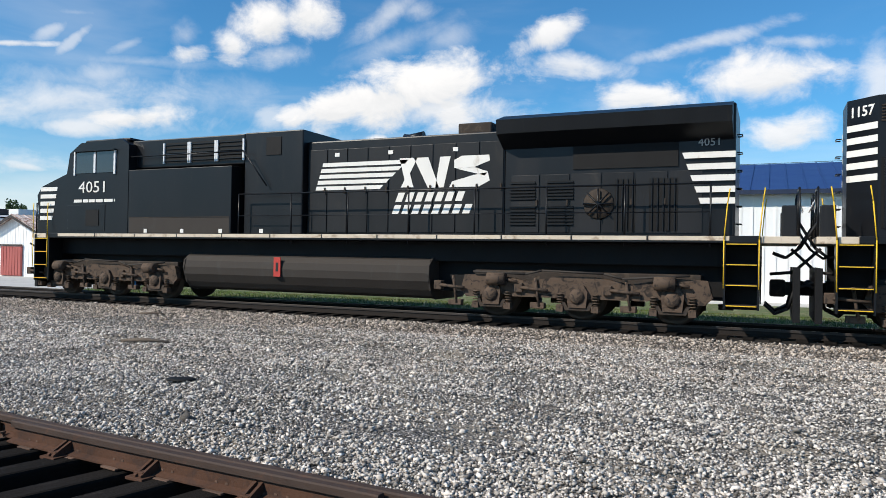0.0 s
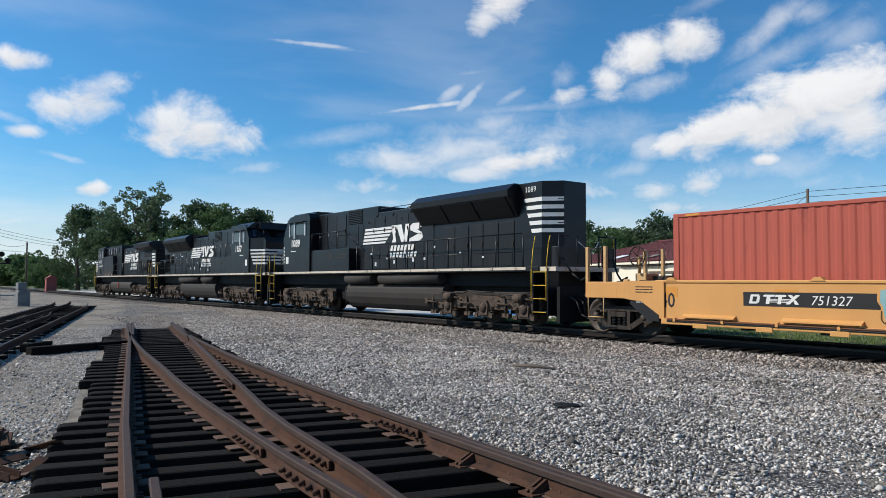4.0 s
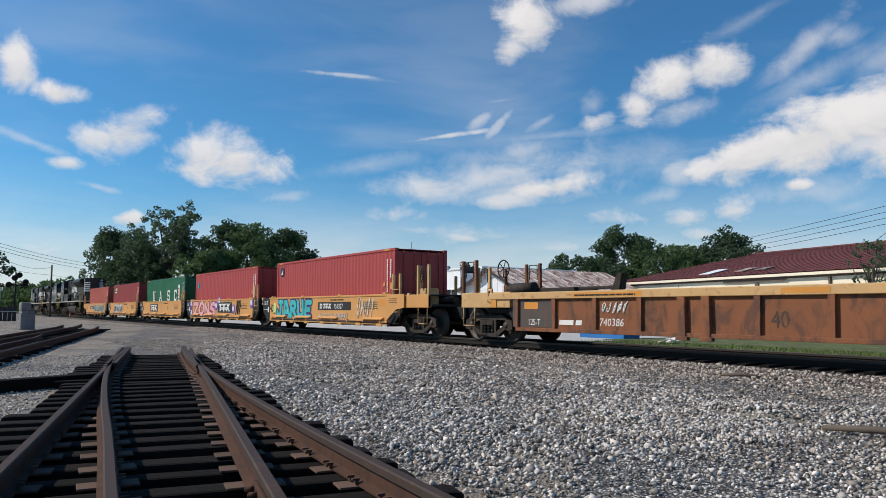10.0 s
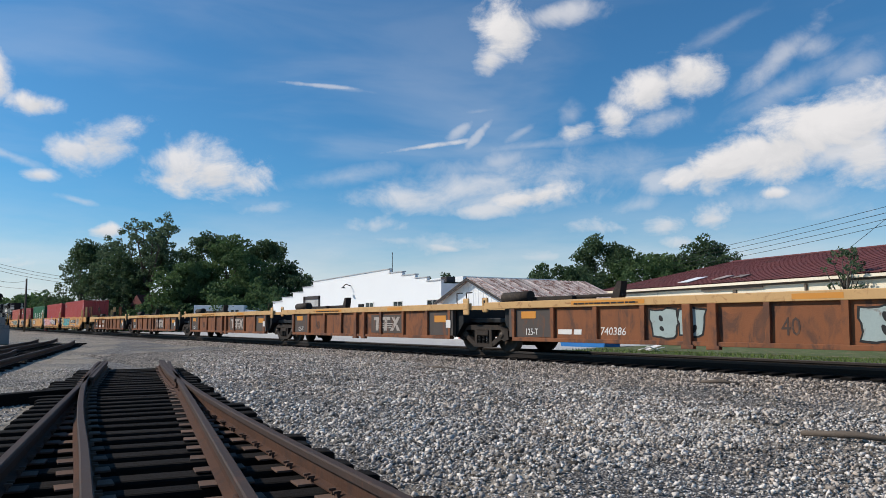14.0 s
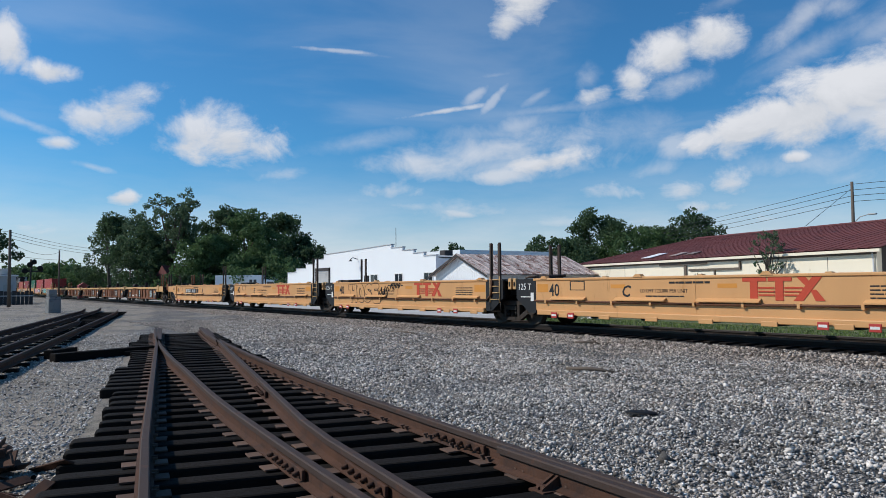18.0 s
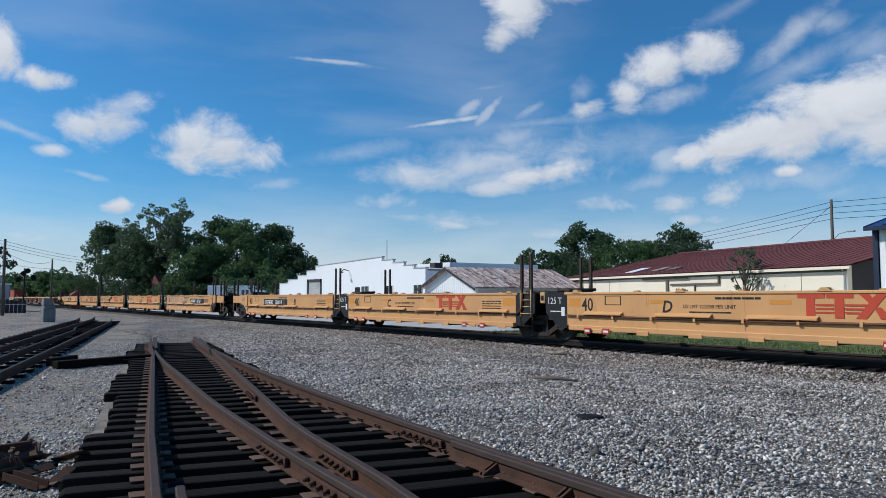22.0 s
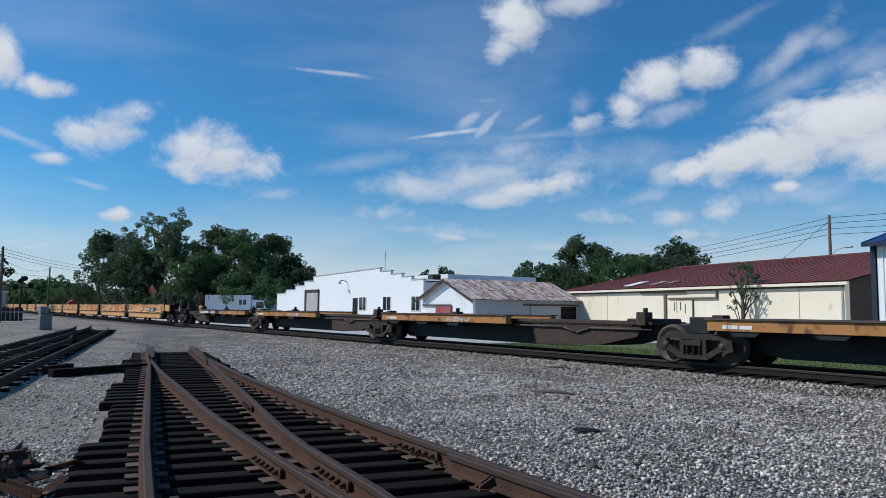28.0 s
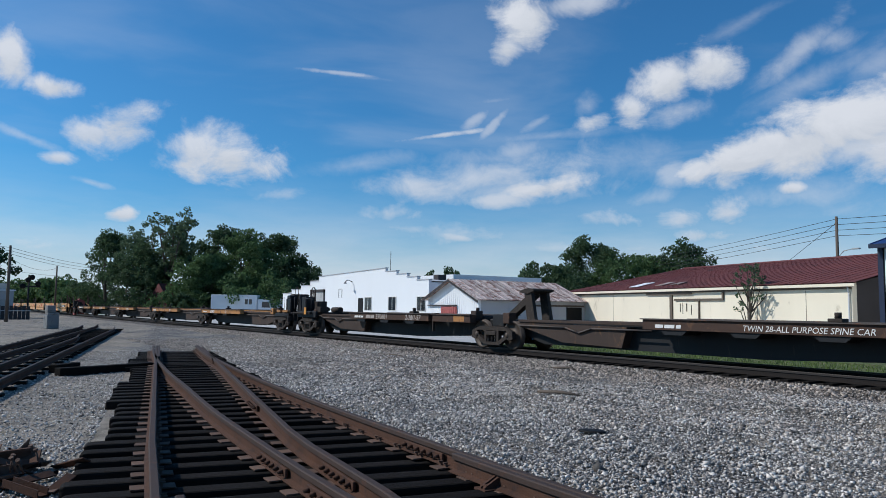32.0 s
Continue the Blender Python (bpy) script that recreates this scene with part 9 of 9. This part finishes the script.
# ---- loose stones ----
def stones(name, label, count, where, size, material, seed):
    """Scattered crushed stone; where(rng, k) gives k places."""
    rng = np.random.default_rng(seed)
    p = where(rng, count)
    k = len(p)
    base = np.array([(1, 0, 0), (-1, 0, 0), (0, 1, 0), (0, -1, 0), (0, 0, 1), (0, 0, -1)], float)
    tri = np.array([(0, 2, 4), (2, 1, 4), (1, 3, 4), (3, 0, 4), (2, 0, 5), (1, 2, 5), (3, 1, 5), (0, 3, 5)])
    s = size * rng.lognormal(0, 0.35, (k, 1, 1))
    v = base[None] * rng.uniform(0.6, 1.25, (k, 6, 3)) + rng.normal(0, 0.22, (k, 6, 3))
    q = rng.normal(size=(k, 4))
    q /= np.linalg.norm(q, axis=1)[:, None]
    a, b, c, d = q.T
    rot = np.stack([1 - 2 * (c * c + d * d), 2 * (b * c - a * d), 2 * (b * d + a * c), 2 * (b * c + a * d), 1 - 2 * (b * b + d * d), 2 * (c * d - a * b), 2 * (b * d - a * c), 2 * (c * d + a * b), 1 - 2 * (b * b + c * c)], 1).reshape(k, 3, 3)
    v = np.einsum("kij,knj->kni", rot, v) * np.array([1, 1, 0.75]) * s + p[:, None, :]
    f = tri[None] + (np.arange(k) * 6)[:, None, None]
    me = bpy.data.meshes.new(name)
    me.vertices.add(k * 6)
    me.vertices.foreach_set("co", v.reshape(-1))
    nf = k * 8
    me.loops.add(nf * 3)
    me.loops.foreach_set("vertex_index", f.reshape(-1).astype(np.int32))
    me.polygons.add(nf)
    me.polygons.foreach_set("loop_start", np.arange(0, nf * 3, 3, dtype=np.int32))
    me.update(calc_edges=True)
    ob = part(name, me, material)
    return tagged(ob, label, "gravel", kind="stuff")


def lift_of(x, y):
    return np.array([rise(a, b) for a, b in zip(x, y)])


def yard_places(rng, k):
    r = 2.5 + 15.0 * rng.uniform(0, 1, k) ** 1.05
    th = rng.uniform(math.radians(-8), math.radians(100), k)
    x, y = -np.cos(th) * r, np.sin(th) * r
    keep = (y < 14.7) & (y > 4.02 - 0.0416 * x + 0.00374 * x * x + 0.62 + rng.uniform(0, 0.2, k))
    x, y = x[keep], y[keep]
    clump = np.array([noise.noise(Vector((a * 0.5, b * 0.7, 9.0))) for a, b in zip(x, y)])
    keep = clump > rng.uniform(-0.9, 0.15, len(x))
    x, y = x[keep], y[keep]
    return np.stack([x, y, lift_of(x, y) + rng.uniform(-0.004, 0.03, len(x))], 1)


def left_places(rng, k):
    x = -4.5 - 26 * rng.uniform(0, 1, k) ** 1.2
    line = 6.52 - (x + 27.4) * 0.238
    y = line - 0.75 - rng.uniform(0, 1, k) ** 1.3 * 3.6 * (1 + (-x) * 0.03)
    return np.stack([x, y, lift_of(x, y) + rng.uniform(0, 0.008, k)], 1)


def shoulder_places(rng, k):
    x = 10 - 66 * rng.uniform(0, 1, k) ** 0.8
    u = rng.uniform(0, 1, k)
    y = YT - 3.75 + u * 2.3
    z = np.clip((y - (YT - 3.6)) / 1.4, 0, 1) * 0.10 - 0.045
    return np.stack([x, y, z + rng.uniform(-0.01, 0.03, k)], 1)


def beyond_places(rng, k):
    x = -11.5 - 26.0 * rng.uniform(0, 1, k) ** 1.2
    y = 4.02 - 0.0416 * x + 0.00374 * x * x + 0.6 + rng.uniform(0, 1, k) * 6.5
    keep = (y < 14.6) & (rng.uniform(0, 1, k) < 0.35 + 0.8 * np.array([noise.noise(Vector((a * 0.35, b * 0.6, 4.0))) for a, b in zip(x, y)]) + 0.4)
    x, y = x[keep], y[keep]
    return np.stack([x, y, lift_of(x, y) + rng.uniform(0, 0.012, len(x))], 1)


def middle_places(rng, k):
    x = 8 - 48 * rng.uniform(0, 1, k)
    y = rng.uniform(8.0, 15.0, k)
    keep = np.hypot(x, y) > 11
    x, y = x[keep], y[keep]
    return np.stack([x, y, lift_of(x, y) + rng.uniform(0, 0.015, len(x))], 1)


stones("yard_stones", "loose pale grey crushed stone in the yard", 215000, yard_places, 0.0168, "stone", 1)
stones("path_stones", "sparse small grey stones on the dusty path", 30000, left_places, 0.015, "stone", 2)
stones("middle_stones", "grey crushed stone between the yard and the track", 58000, middle_places, 0.0225, "brownstone", 3)
stones("far_yard_stones", "grey crushed stone in the far part of the yard", 34000, beyond_places, 0.024, "stone", 6)
stones("shoulder_stones", "brownish ballast stones on the track shoulder", 48000, shoulder_places, 0.026, "brownstone", 4)


# ---- small things in the yard ----
def scrap_heap():
    root = thing("scrap_heap", "heap of rusty spikes, plates and angle iron on the gravel", "scrap heap")
    rng = random.Random(8)
    for k in range(26):
        x, y, a = -8.8 + rng.gauss(0, 0.5), 0.58 + rng.gauss(0, 0.26), rng.uniform(0, 180)
        kind = k % 4
        if kind == 0:
            m = Mesh().box(-0.3, 0.3, -0.05, 0.05, 0, 0.015, 0.003)
        elif kind == 1:
            m = Mesh().box(-0.25, 0.25, -0.05, 0.05, 0, 0.012).box(-0.25, 0.25, 0.038, 0.05, 0.012, 0.10)
        elif kind == 2:
            m = Mesh().rod((-0.12, 0, 0), (0.12, 0, 0), 0.012, 6).rod((0.12, 0, 0), (0.14, 0, 0), 0.024, 6)
        else:
            m = Mesh().box(-0.15, 0.15, -0.11, 0.11, 0, 0.02, 0.004)
        o = part(("bar", "angle_iron", "spike", "tie_plate")[kind], m, ("railrust", "plate", "tie", "railrust")[kind], root)
        o.matrix_local = pose(x, y, -0.03 + 0.11 * max(0, 1 - abs(x + 8.8)) * rng.random(), rng.uniform(-35, 35), rng.uniform(-30, 30), a)
    for k in range(9):
        o = part("spike", Mesh().rod((0, 0, 0), (0, 0, 0.16), 0.011, 6).rod((0, 0, 0.16), (0.005, 0, 0.18), 0.024, 6), "plate", root)
        o.matrix_local = pose(-9.0 + rng.uniform(-0.4, 0.7), 0.6 + rng.uniform(-0.4, 0.4), 0.03, rng.uniform(-25, 25), rng.uniform(-25, 25), 0)
    c = part("channel_iron", Mesh().box(-0.22, 0.22, -0.06, 0.06, 0, 0.012).box(-0.22, 0.22, -0.06, -0.048, 0.012, 0.07).box(-0.22, 0.22, 0.048, 0.06, 0.012, 0.07), "railrust", root, "bright rusty channel offcut")
    c.matrix_local = pose(-7.75, 0.75, 0.0, 0, 8, 35)
    c = part("flat_bar", Mesh().box(-0.3, 0.3, -0.05, 0.05, 0, 0.012), "plate", root)
    c.matrix_local = pose(-7.9, 1.05, -0.02, 4, 0, -25)
    c = part("rail_offcut", Mesh().box(-0.6, 0.6, -0.06, 0.06, 0, 0.02).box(-0.6, 0.6, -0.012, 0.012, 0.02, 0.11).box(-0.6, 0.6, -0.035, 0.035, 0.11, 0.14), "railrust", root, "short rusty rail offcut")
    c.matrix_local = pose(-9.1, 0.35, -0.01, 0, -6, 70)
    c = part("plate", Mesh().box(-0.2, 0.2, -0.16, 0.16, 0, 0.02, 0.004), "plate", root)
    c.matrix_local = pose(-7.7, 0.2, -0.02, 3, 0, 20)


scrap_heap()


def yard_bits():
    o = part("steel_plate", Mesh().lathe([(0.16, 0.0), (0.21, 0.012), (0.19, 0.03), (0.1, 0.036)], "z", (0, 0, 0), 14), "void")
    o.matrix_world = pose(-7.25, 7.55, 0.03, 0, 0, 20) @ Matrix.Diagonal((1.0, 0.7, 1, 1))
    tagged(o, "dark scrap plate lying on the gravel", "scrap")
    for x, y, ln, a, lab in ((-10.9, 10.4, 1.0, 15, "weathered split stick on the gravel"), (-22.5, 13.4, 1.6, 8, "long dry branch beside the track"), (-21.0, 12.4, 0.8, 50, "broken bit of timber on the gravel"), (-15.5, 15.0, 0.7, 20, "dark splinter of tie by the ballast")):
        o = part("stick", Mesh().limb([(-ln / 2, 0, 0), (0, 0.05, 0.02), (ln / 2, -0.02, 0.0)], [0.03, 0.04, 0.02]), "wood")
        o.matrix_world = pose(x, y, 0.04, 0, 0, a)
        tagged(o, lab, "stick", "sticks on the gravel")
    o = part("timber", Mesh().box(-1.3, 1.3, -0.13, 0.13, 0, 0.2, 0.02), "tie")
    o.matrix_world = pose(-20.6, 3.7, -0.05, 0, 0, 112)
    tagged(o, "dark squared timber lying across the panel's end", "timber")
    o = part("timber", Mesh().box(-0.5, 0.5, -0.12, 0.12, 0, 0.22, 0.02), "tie")
    o.matrix_world = pose(-21.2, 2.8, -0.04, 0, 0, 140)
    tagged(o, "short dark timber offcut on the gravel", "timber")
    root = thing("concrete_box", "pale weathered concrete cable box standing in the yard", "utility box")
    part("body", Mesh().box(-0.36, 0.36, -0.42, 0.38, 0, 0.95, 0.04), "pallet", root)
    part("lid", Mesh().box(-0.32, 0.32, -0.36, 0.36, 0.96, 1.12, 0.03), "pallet", root)
    part("upper_box", Mesh().box(-0.26, 0.26, -0.38, 0.16, 1.12, 1.62, 0.05), "pallet", root)
    root.matrix_world = pose(-57.5, 6.6, 0, 0, 0, 12)
    o = thing("blue_bin", "low blue plastic bin on the pavement edge", "bin")
    part("body", Mesh().prism([(-1.3, 0), (1.3, 0), (1.4, 0.5), (-1.4, 0.5)], "y", -0.5, 0.5), "tarp", o)
    part("lid", Mesh().box(-1.42, 1.42, -0.55, 0.55, 0.5, 0.56, 0.02), "tarp", o)
    o.location = (-30.2, 27.2, 0.02)
    rng = random.Random(5)
    for k in range(5):
        j = part("paper_scrap", Mesh().box(-0.3, 0.3, -0.12, 0.12, 0, 0.02), "white")
        j.matrix_world = pose(-25.5 + rng.uniform(-0.7, 0.7), 25.4 + rng.uniform(-0.3, 0.3), 0.05 + 0.03 * k, rng.uniform(-20, 20), rng.uniform(-25, 25), rng.uniform(0, 90))
        tagged(j, "crumpled white litter in the grass", "litter", "litter in the grass")


yard_bits()


def dry_tufts():
    for x, y, seed in ((-5.56, 2.0, 3), (-5.1, 2.35, 4), (-6.3, 1.2, 5)):
        rng = random.Random(seed)
        root = thing("dry_grass_tuft", "pale dry grass tuft growing between the ties", "grass", "dry tufts")
        for k in range(26):
            a, ln = rng.uniform(0, math.tau), rng.uniform(0.07, 0.2)
            m = Mesh()
            d = Vector((math.cos(a), math.sin(a), 0))
            s = Vector((-d.y, d.x, 0)) * 0.004
            p, q = d * 0.02, d * ln * 0.6 + Vector((0, 0, ln * rng.uniform(0.4, 0.9)))
            m.poly([p - s, p + s, q])
            part("blade", m, "straw", root)
        root.location = (x, y, -0.03)


dry_tufts()


def grass():
    rng = np.random.default_rng(12)
    k = 19000
    x = 12 - 40 * rng.uniform(0, 1, k)
    y = YT + 3.2 + rng.uniform(0, 1, k) ** 1.3 * 4.2
    h = rng.uniform(0.04, 0.16, k)
    a = rng.uniform(0, math.tau, k)
    w = 0.012
    dx, dy = np.cos(a) * w, np.sin(a) * w
    lean = rng.normal(0, 0.04, (k, 2))
    v = np.stack([np.stack([x - dx, y - dy, 0 * x], 1), np.stack([x + dx, y + dy, 0 * x], 1), np.stack([x + lean[:, 0], y + lean[:, 1], h], 1)], 1).reshape(-1, 3)
    g = raw("grass_blades", v, np.arange(3 * k).reshape(-1, 3).tolist(), "grass")
    tagged(g, "short sunlit grass blades along the track", "grass", kind="stuff")


grass()


# ---- poles and wires ----
def pole(x, y, h, arms, lean=0.0, lamp=False, label=""):
    root = thing("utility_pole", label or "weathered wooden utility pole carrying wires", "utility pole", "poles")
    part("shaft", Mesh().rod((0, 0, 0), (lean * h, 0, h), 0.16, 10, 0.11), "wood", root)
    for k in range(arms):
        z = h - 0.5 - k * 0.9
        part("cross_arm", Mesh().box(-1.1 + lean * z, 1.1 + lean * z, -0.06, 0.06, z, z + 0.12, 0.01), "wood", root)
        for q in (-1.0, -0.4, 0.4, 1.0):
            part("insulator", Mesh().rod((q + lean * z, 0, z + 0.12), (q + lean * z, 0, z + 0.28), 0.04, 8), "cabinet", root)
    if lamp:
        part("lamp_arm", Mesh().tube([(0, 0, h - 3.3), (0.5, 0, h - 2.8), (1.2, 0, h - 2.65)], 0.035), "cabinet", root)
        part("lamp_head", Mesh().box(1.15, 1.75, -0.15, 0.15, h - 2.72, h - 2.6, 0.05), "cabinet", root, "grey cobra-head street lamp")
    root.location = (x, y, 0)


def wire(p, q, sag, group):
    p, q = Vector(p), Vector(q)
    pts = [p.lerp(q, i / 10) + Vector((0, 0, -sag * (1 - (i / 5 - 1) ** 2))) for i in range(11)]
    tagged(part("overhead_wire", Mesh().limb(pts, [0.019] * 11, 4), "wire"), "thin black overhead wire", "wire", group)


def lines():
    x, y = at(3.85, 80)
    pole(x, y, 7.2, 0)
    x2, y2 = at(6.7, 130)
    pole(x2, y2, 7.7, 0)
    x4, y4 = at(11.2, 140)
    pole(x4, y4, 8.2, 0)
    for k in range(3):
        wire((x, y, 7.0 - k * 0.3), (x - 70, y + 26, 9.4 - k * 0.5), 0.9, "left wires")
        wire((x, y, 7.0 - k * 0.3), (x + 50, y - 20, 6.8 - k * 0.3), 0.5, "left wires")
    wire((x, y, 6.0), (x2, y2, 7.4), 0.7, "left wires")
    wire((x + 30, y - 9, 5.4), (x2, y2, 6.2), 0.5, "left wires")
    wire((x2, y2, 6.2), (x4, y4, 6.0), 0.4, "left wires")
    # crossing signal far along the line
    x, y = at(5.05, 95)
    g = thing("crossing_signal", "dark railway crossing signal with paired round lamps", "signal")
    part("post", Mesh().rod((0, 0, 0), (0, 0, 5.0), 0.09, 8), "dark", g)
    part("arm", Mesh().box(-0.06, 0.06, -0.9, 1.2, 3.6, 3.75), "dark", g)
    for yy, zz in ((-0.6, 3.7), (0.9, 4.0), (0.3, 4.7), (-0.1, 4.4)):
        part("lamp", Mesh().lathe([(0.05, 0.12), (0.3, 0.1), (0.3, 0.0), (0.05, -0.02)], "x", (0.1, yy, zz), 12), "void", g)
    g.location = (x, y, 0)
    xr, yr = at(63.1, 66)
    pole(xr, yr, 9.5, 0, 0.0, True, "wooden utility pole with a street lamp behind the cream warehouse")
    for k in range(4):
        wire((xr, yr, 9.3 - k * 0.45), (xr - 74, yr + 40, 9.6 - k * 0.5), 0.8, "right wires")
        wire((xr, yr, 9.3 - k * 0.45), (xr + 60, yr - 4, 9.2 - k * 0.5), 0.5, "right wires")
    wire((xr, yr, 9.0), (xr - 8.5, yr, 3.0), 0.0, "right wires")


lines()


# ---- vehicles and far buildings ----
def box_truck(x, y, head):
    root = thing("box_truck", "white box truck parked beyond the track", "truck")
    part("cargo_box", Mesh().box(0, 6.2, -1.2, 1.2, 0.9, 3.3, 0.04), "white_wall", root)
    for k in range(2):
        part("window", Mesh().box(4.6 + k * 0.55, 5.0 + k * 0.55, -1.22, -1.2, 2.0, 2.7), "cabglass", root)
    part("cab", Mesh().prism([(6.3, 0.6), (8.2, 0.6), (8.25, 1.5), (7.9, 2.6), (6.3, 2.75)], "y", -1.1, 1.1), "white_wall", root)
    part("windshield", Mesh().prism([(8.22, 1.6), (8.26, 1.6), (7.96, 2.5), (7.92, 2.5)], "y", -0.95, 0.95), "cabglass", root)
    part("side_window", Mesh().prism([(6.9, 1.6), (8.0, 1.6), (7.8, 2.4), (6.9, 2.4)], "y", -1.12, -1.1), "cabglass", root)
    part("chassis", Mesh().box(0.1, 8.0, -0.5, 0.5, 0.5, 0.9), "dark", root)
    for wx in (1.2, 2.3, 7.3):
        for sy in (-1, 1):
            w = part("wheel", Mesh().lathe([(0.2, -0.14), (0.46, -0.14), (0.5, -0.1), (0.5, 0.1), (0.46, 0.14), (0.2, 0.14)], "y", (wx, sy * 1.0, 0.5), 16), "tyre", root)
            part("rim", Mesh().lathe([(0.1, -0.02), (0.24, 0.0), (0.1, 0.02)], "y", (wx, sy * 1.15, 0.5), 12), "silver", w)
    root.matrix_world = pose(x, y, 0.02, 0, 0, head)


def far_places():
    x, y = at(17.2, 106)
    box_truck(x, y, 58)
    x, y = at(20.7, 108)
    t = thing("white_trailer", "white enclosed trailer parked beside the warehouse", "trailer")
    part("body", Mesh().box(0, 5.0, -1.2, 1.2, 0.7, 3.0, 0.05), "white_wall", t)
    part("wheel", Mesh().lathe([(0.2, -0.14), (0.46, -0.14), (0.46, 0.14), (0.2, 0.14)], "y", (2.4, -1.1, 0.46), 14), "tyre", t)
    t.matrix_world = pose(x, y, 0.02, 0, 0, 58)
    # red gabled house among the trees
    x, y = at(14.3, 114)
    h = thing("red_house", "small red house with a gabled roof among the trees", "house")
    part("wall", Mesh().box(-2, 2, -2, 2, 0, 2.6), "red_roof", h)
    part("roof", Mesh().prism([(-2.4, 2.5), (0, 4.9), (2.4, 2.5)], "y", -2.3, 2.3), "red_roof", h)
    part("window", Mesh().box(-0.5, 0.5, -2.03, -2.0, 1.0, 2.0), "cabglass", h)
    h.matrix_world = pose(x, y, 0, 0, 0, 20)
    # far buildings and cars at the yard's left edge
    x, y = at(2.95, 100)
    b = thing("white_shed", "small pale blue-white building at the yard's edge", "building")
    part("wall", Mesh().box(-6.0, 0.0, -2.3, 2.2, 0, 3.2), "grey_wall", b)
    part("roof", Mesh().box(-6.2, 0.2, -2.5, 2.4, 3.2, 3.36), "white_wall", b)
    part("door", Mesh().box(0.0, 0.03, 0.9, 1.9, 0.05, 2.2), "cabinet", b)
    part("roof_unit", Mesh().box(-2.0, -0.8, 0.6, 1.6, 3.36, 4.1, 0.05), "cabinet", b)
    b.location = (x, y, 0)
    x, y = at(4.25, 92)
    fence = thing("board_fence", "dark low board fence beside the pale building", "fence")
    for k in range(8):
        part("board", Mesh().box(-0.04, 0.04, -1.6 + k * 0.4, -1.24 + k * 0.4, 0, 1.5 - 0.06 * (k % 3), 0.01), "darkwall", fence)
    part("rail", Mesh().box(0.04, 0.09, -1.6, 1.6, 0.9, 1.0), "cabinet", fence)
    fence.location = (x, y, 0)
    x, y = at(0.6, 92)
    w = thing("block_wall", "dark stained low wall of stacked concrete blocks", "wall")
    for k in range(4):
        part("block", Mesh().box(-0.6, 0.6, -2.6 + k * 1.6, -1.02 + k * 1.6, 0, 1.3, 0.04), "cabinet", w)
        if k < 3:
            part("block", Mesh().box(-0.6, 0.6, -2.4 + k * 1.6, -0.82 + k * 1.6, 1.31, 2.7 - 0.2 * k, 0.04), "darkwall", w)
    w.location = (x, y, 0)
    x, y = at(8.2, 125)
    c = thing("red_booth", "small faded red booth beside the line", "booth")
    part("body", Mesh().box(-0.7, 0.7, -0.7, 0.7, 0, 2.1, 0.03), "barnred", c)
    part("roof", Mesh().prism([(-0.8, 2.1), (0.8, 2.1), (0.0, 2.6)], "x", -0.8, 0.8), "barnred", c)
    c.location = (x, y, 0)


far_places()


def motions():
    """The whole train rolls towards -x, a little faster in the first seconds."""
    times = [0.0, 0.1, 0.2] + [0.5 * i for i in range(1, 64)] + [31.8, 31.9, 32.0]
    for ob, s in MOVING:
        turned = isinstance(s, tuple)
        s0 = s[1] if turned else s
        z = ZR + (0.45 if ob.name.startswith("shipping_container") else 0.0)
        walk(ob, [(t, pose(s0 - SPEED * t + 0.45 * max(0.0, 5.0 - t), YT, z, 0, 0, 180 if turned else 0)) for t in times])


motions()
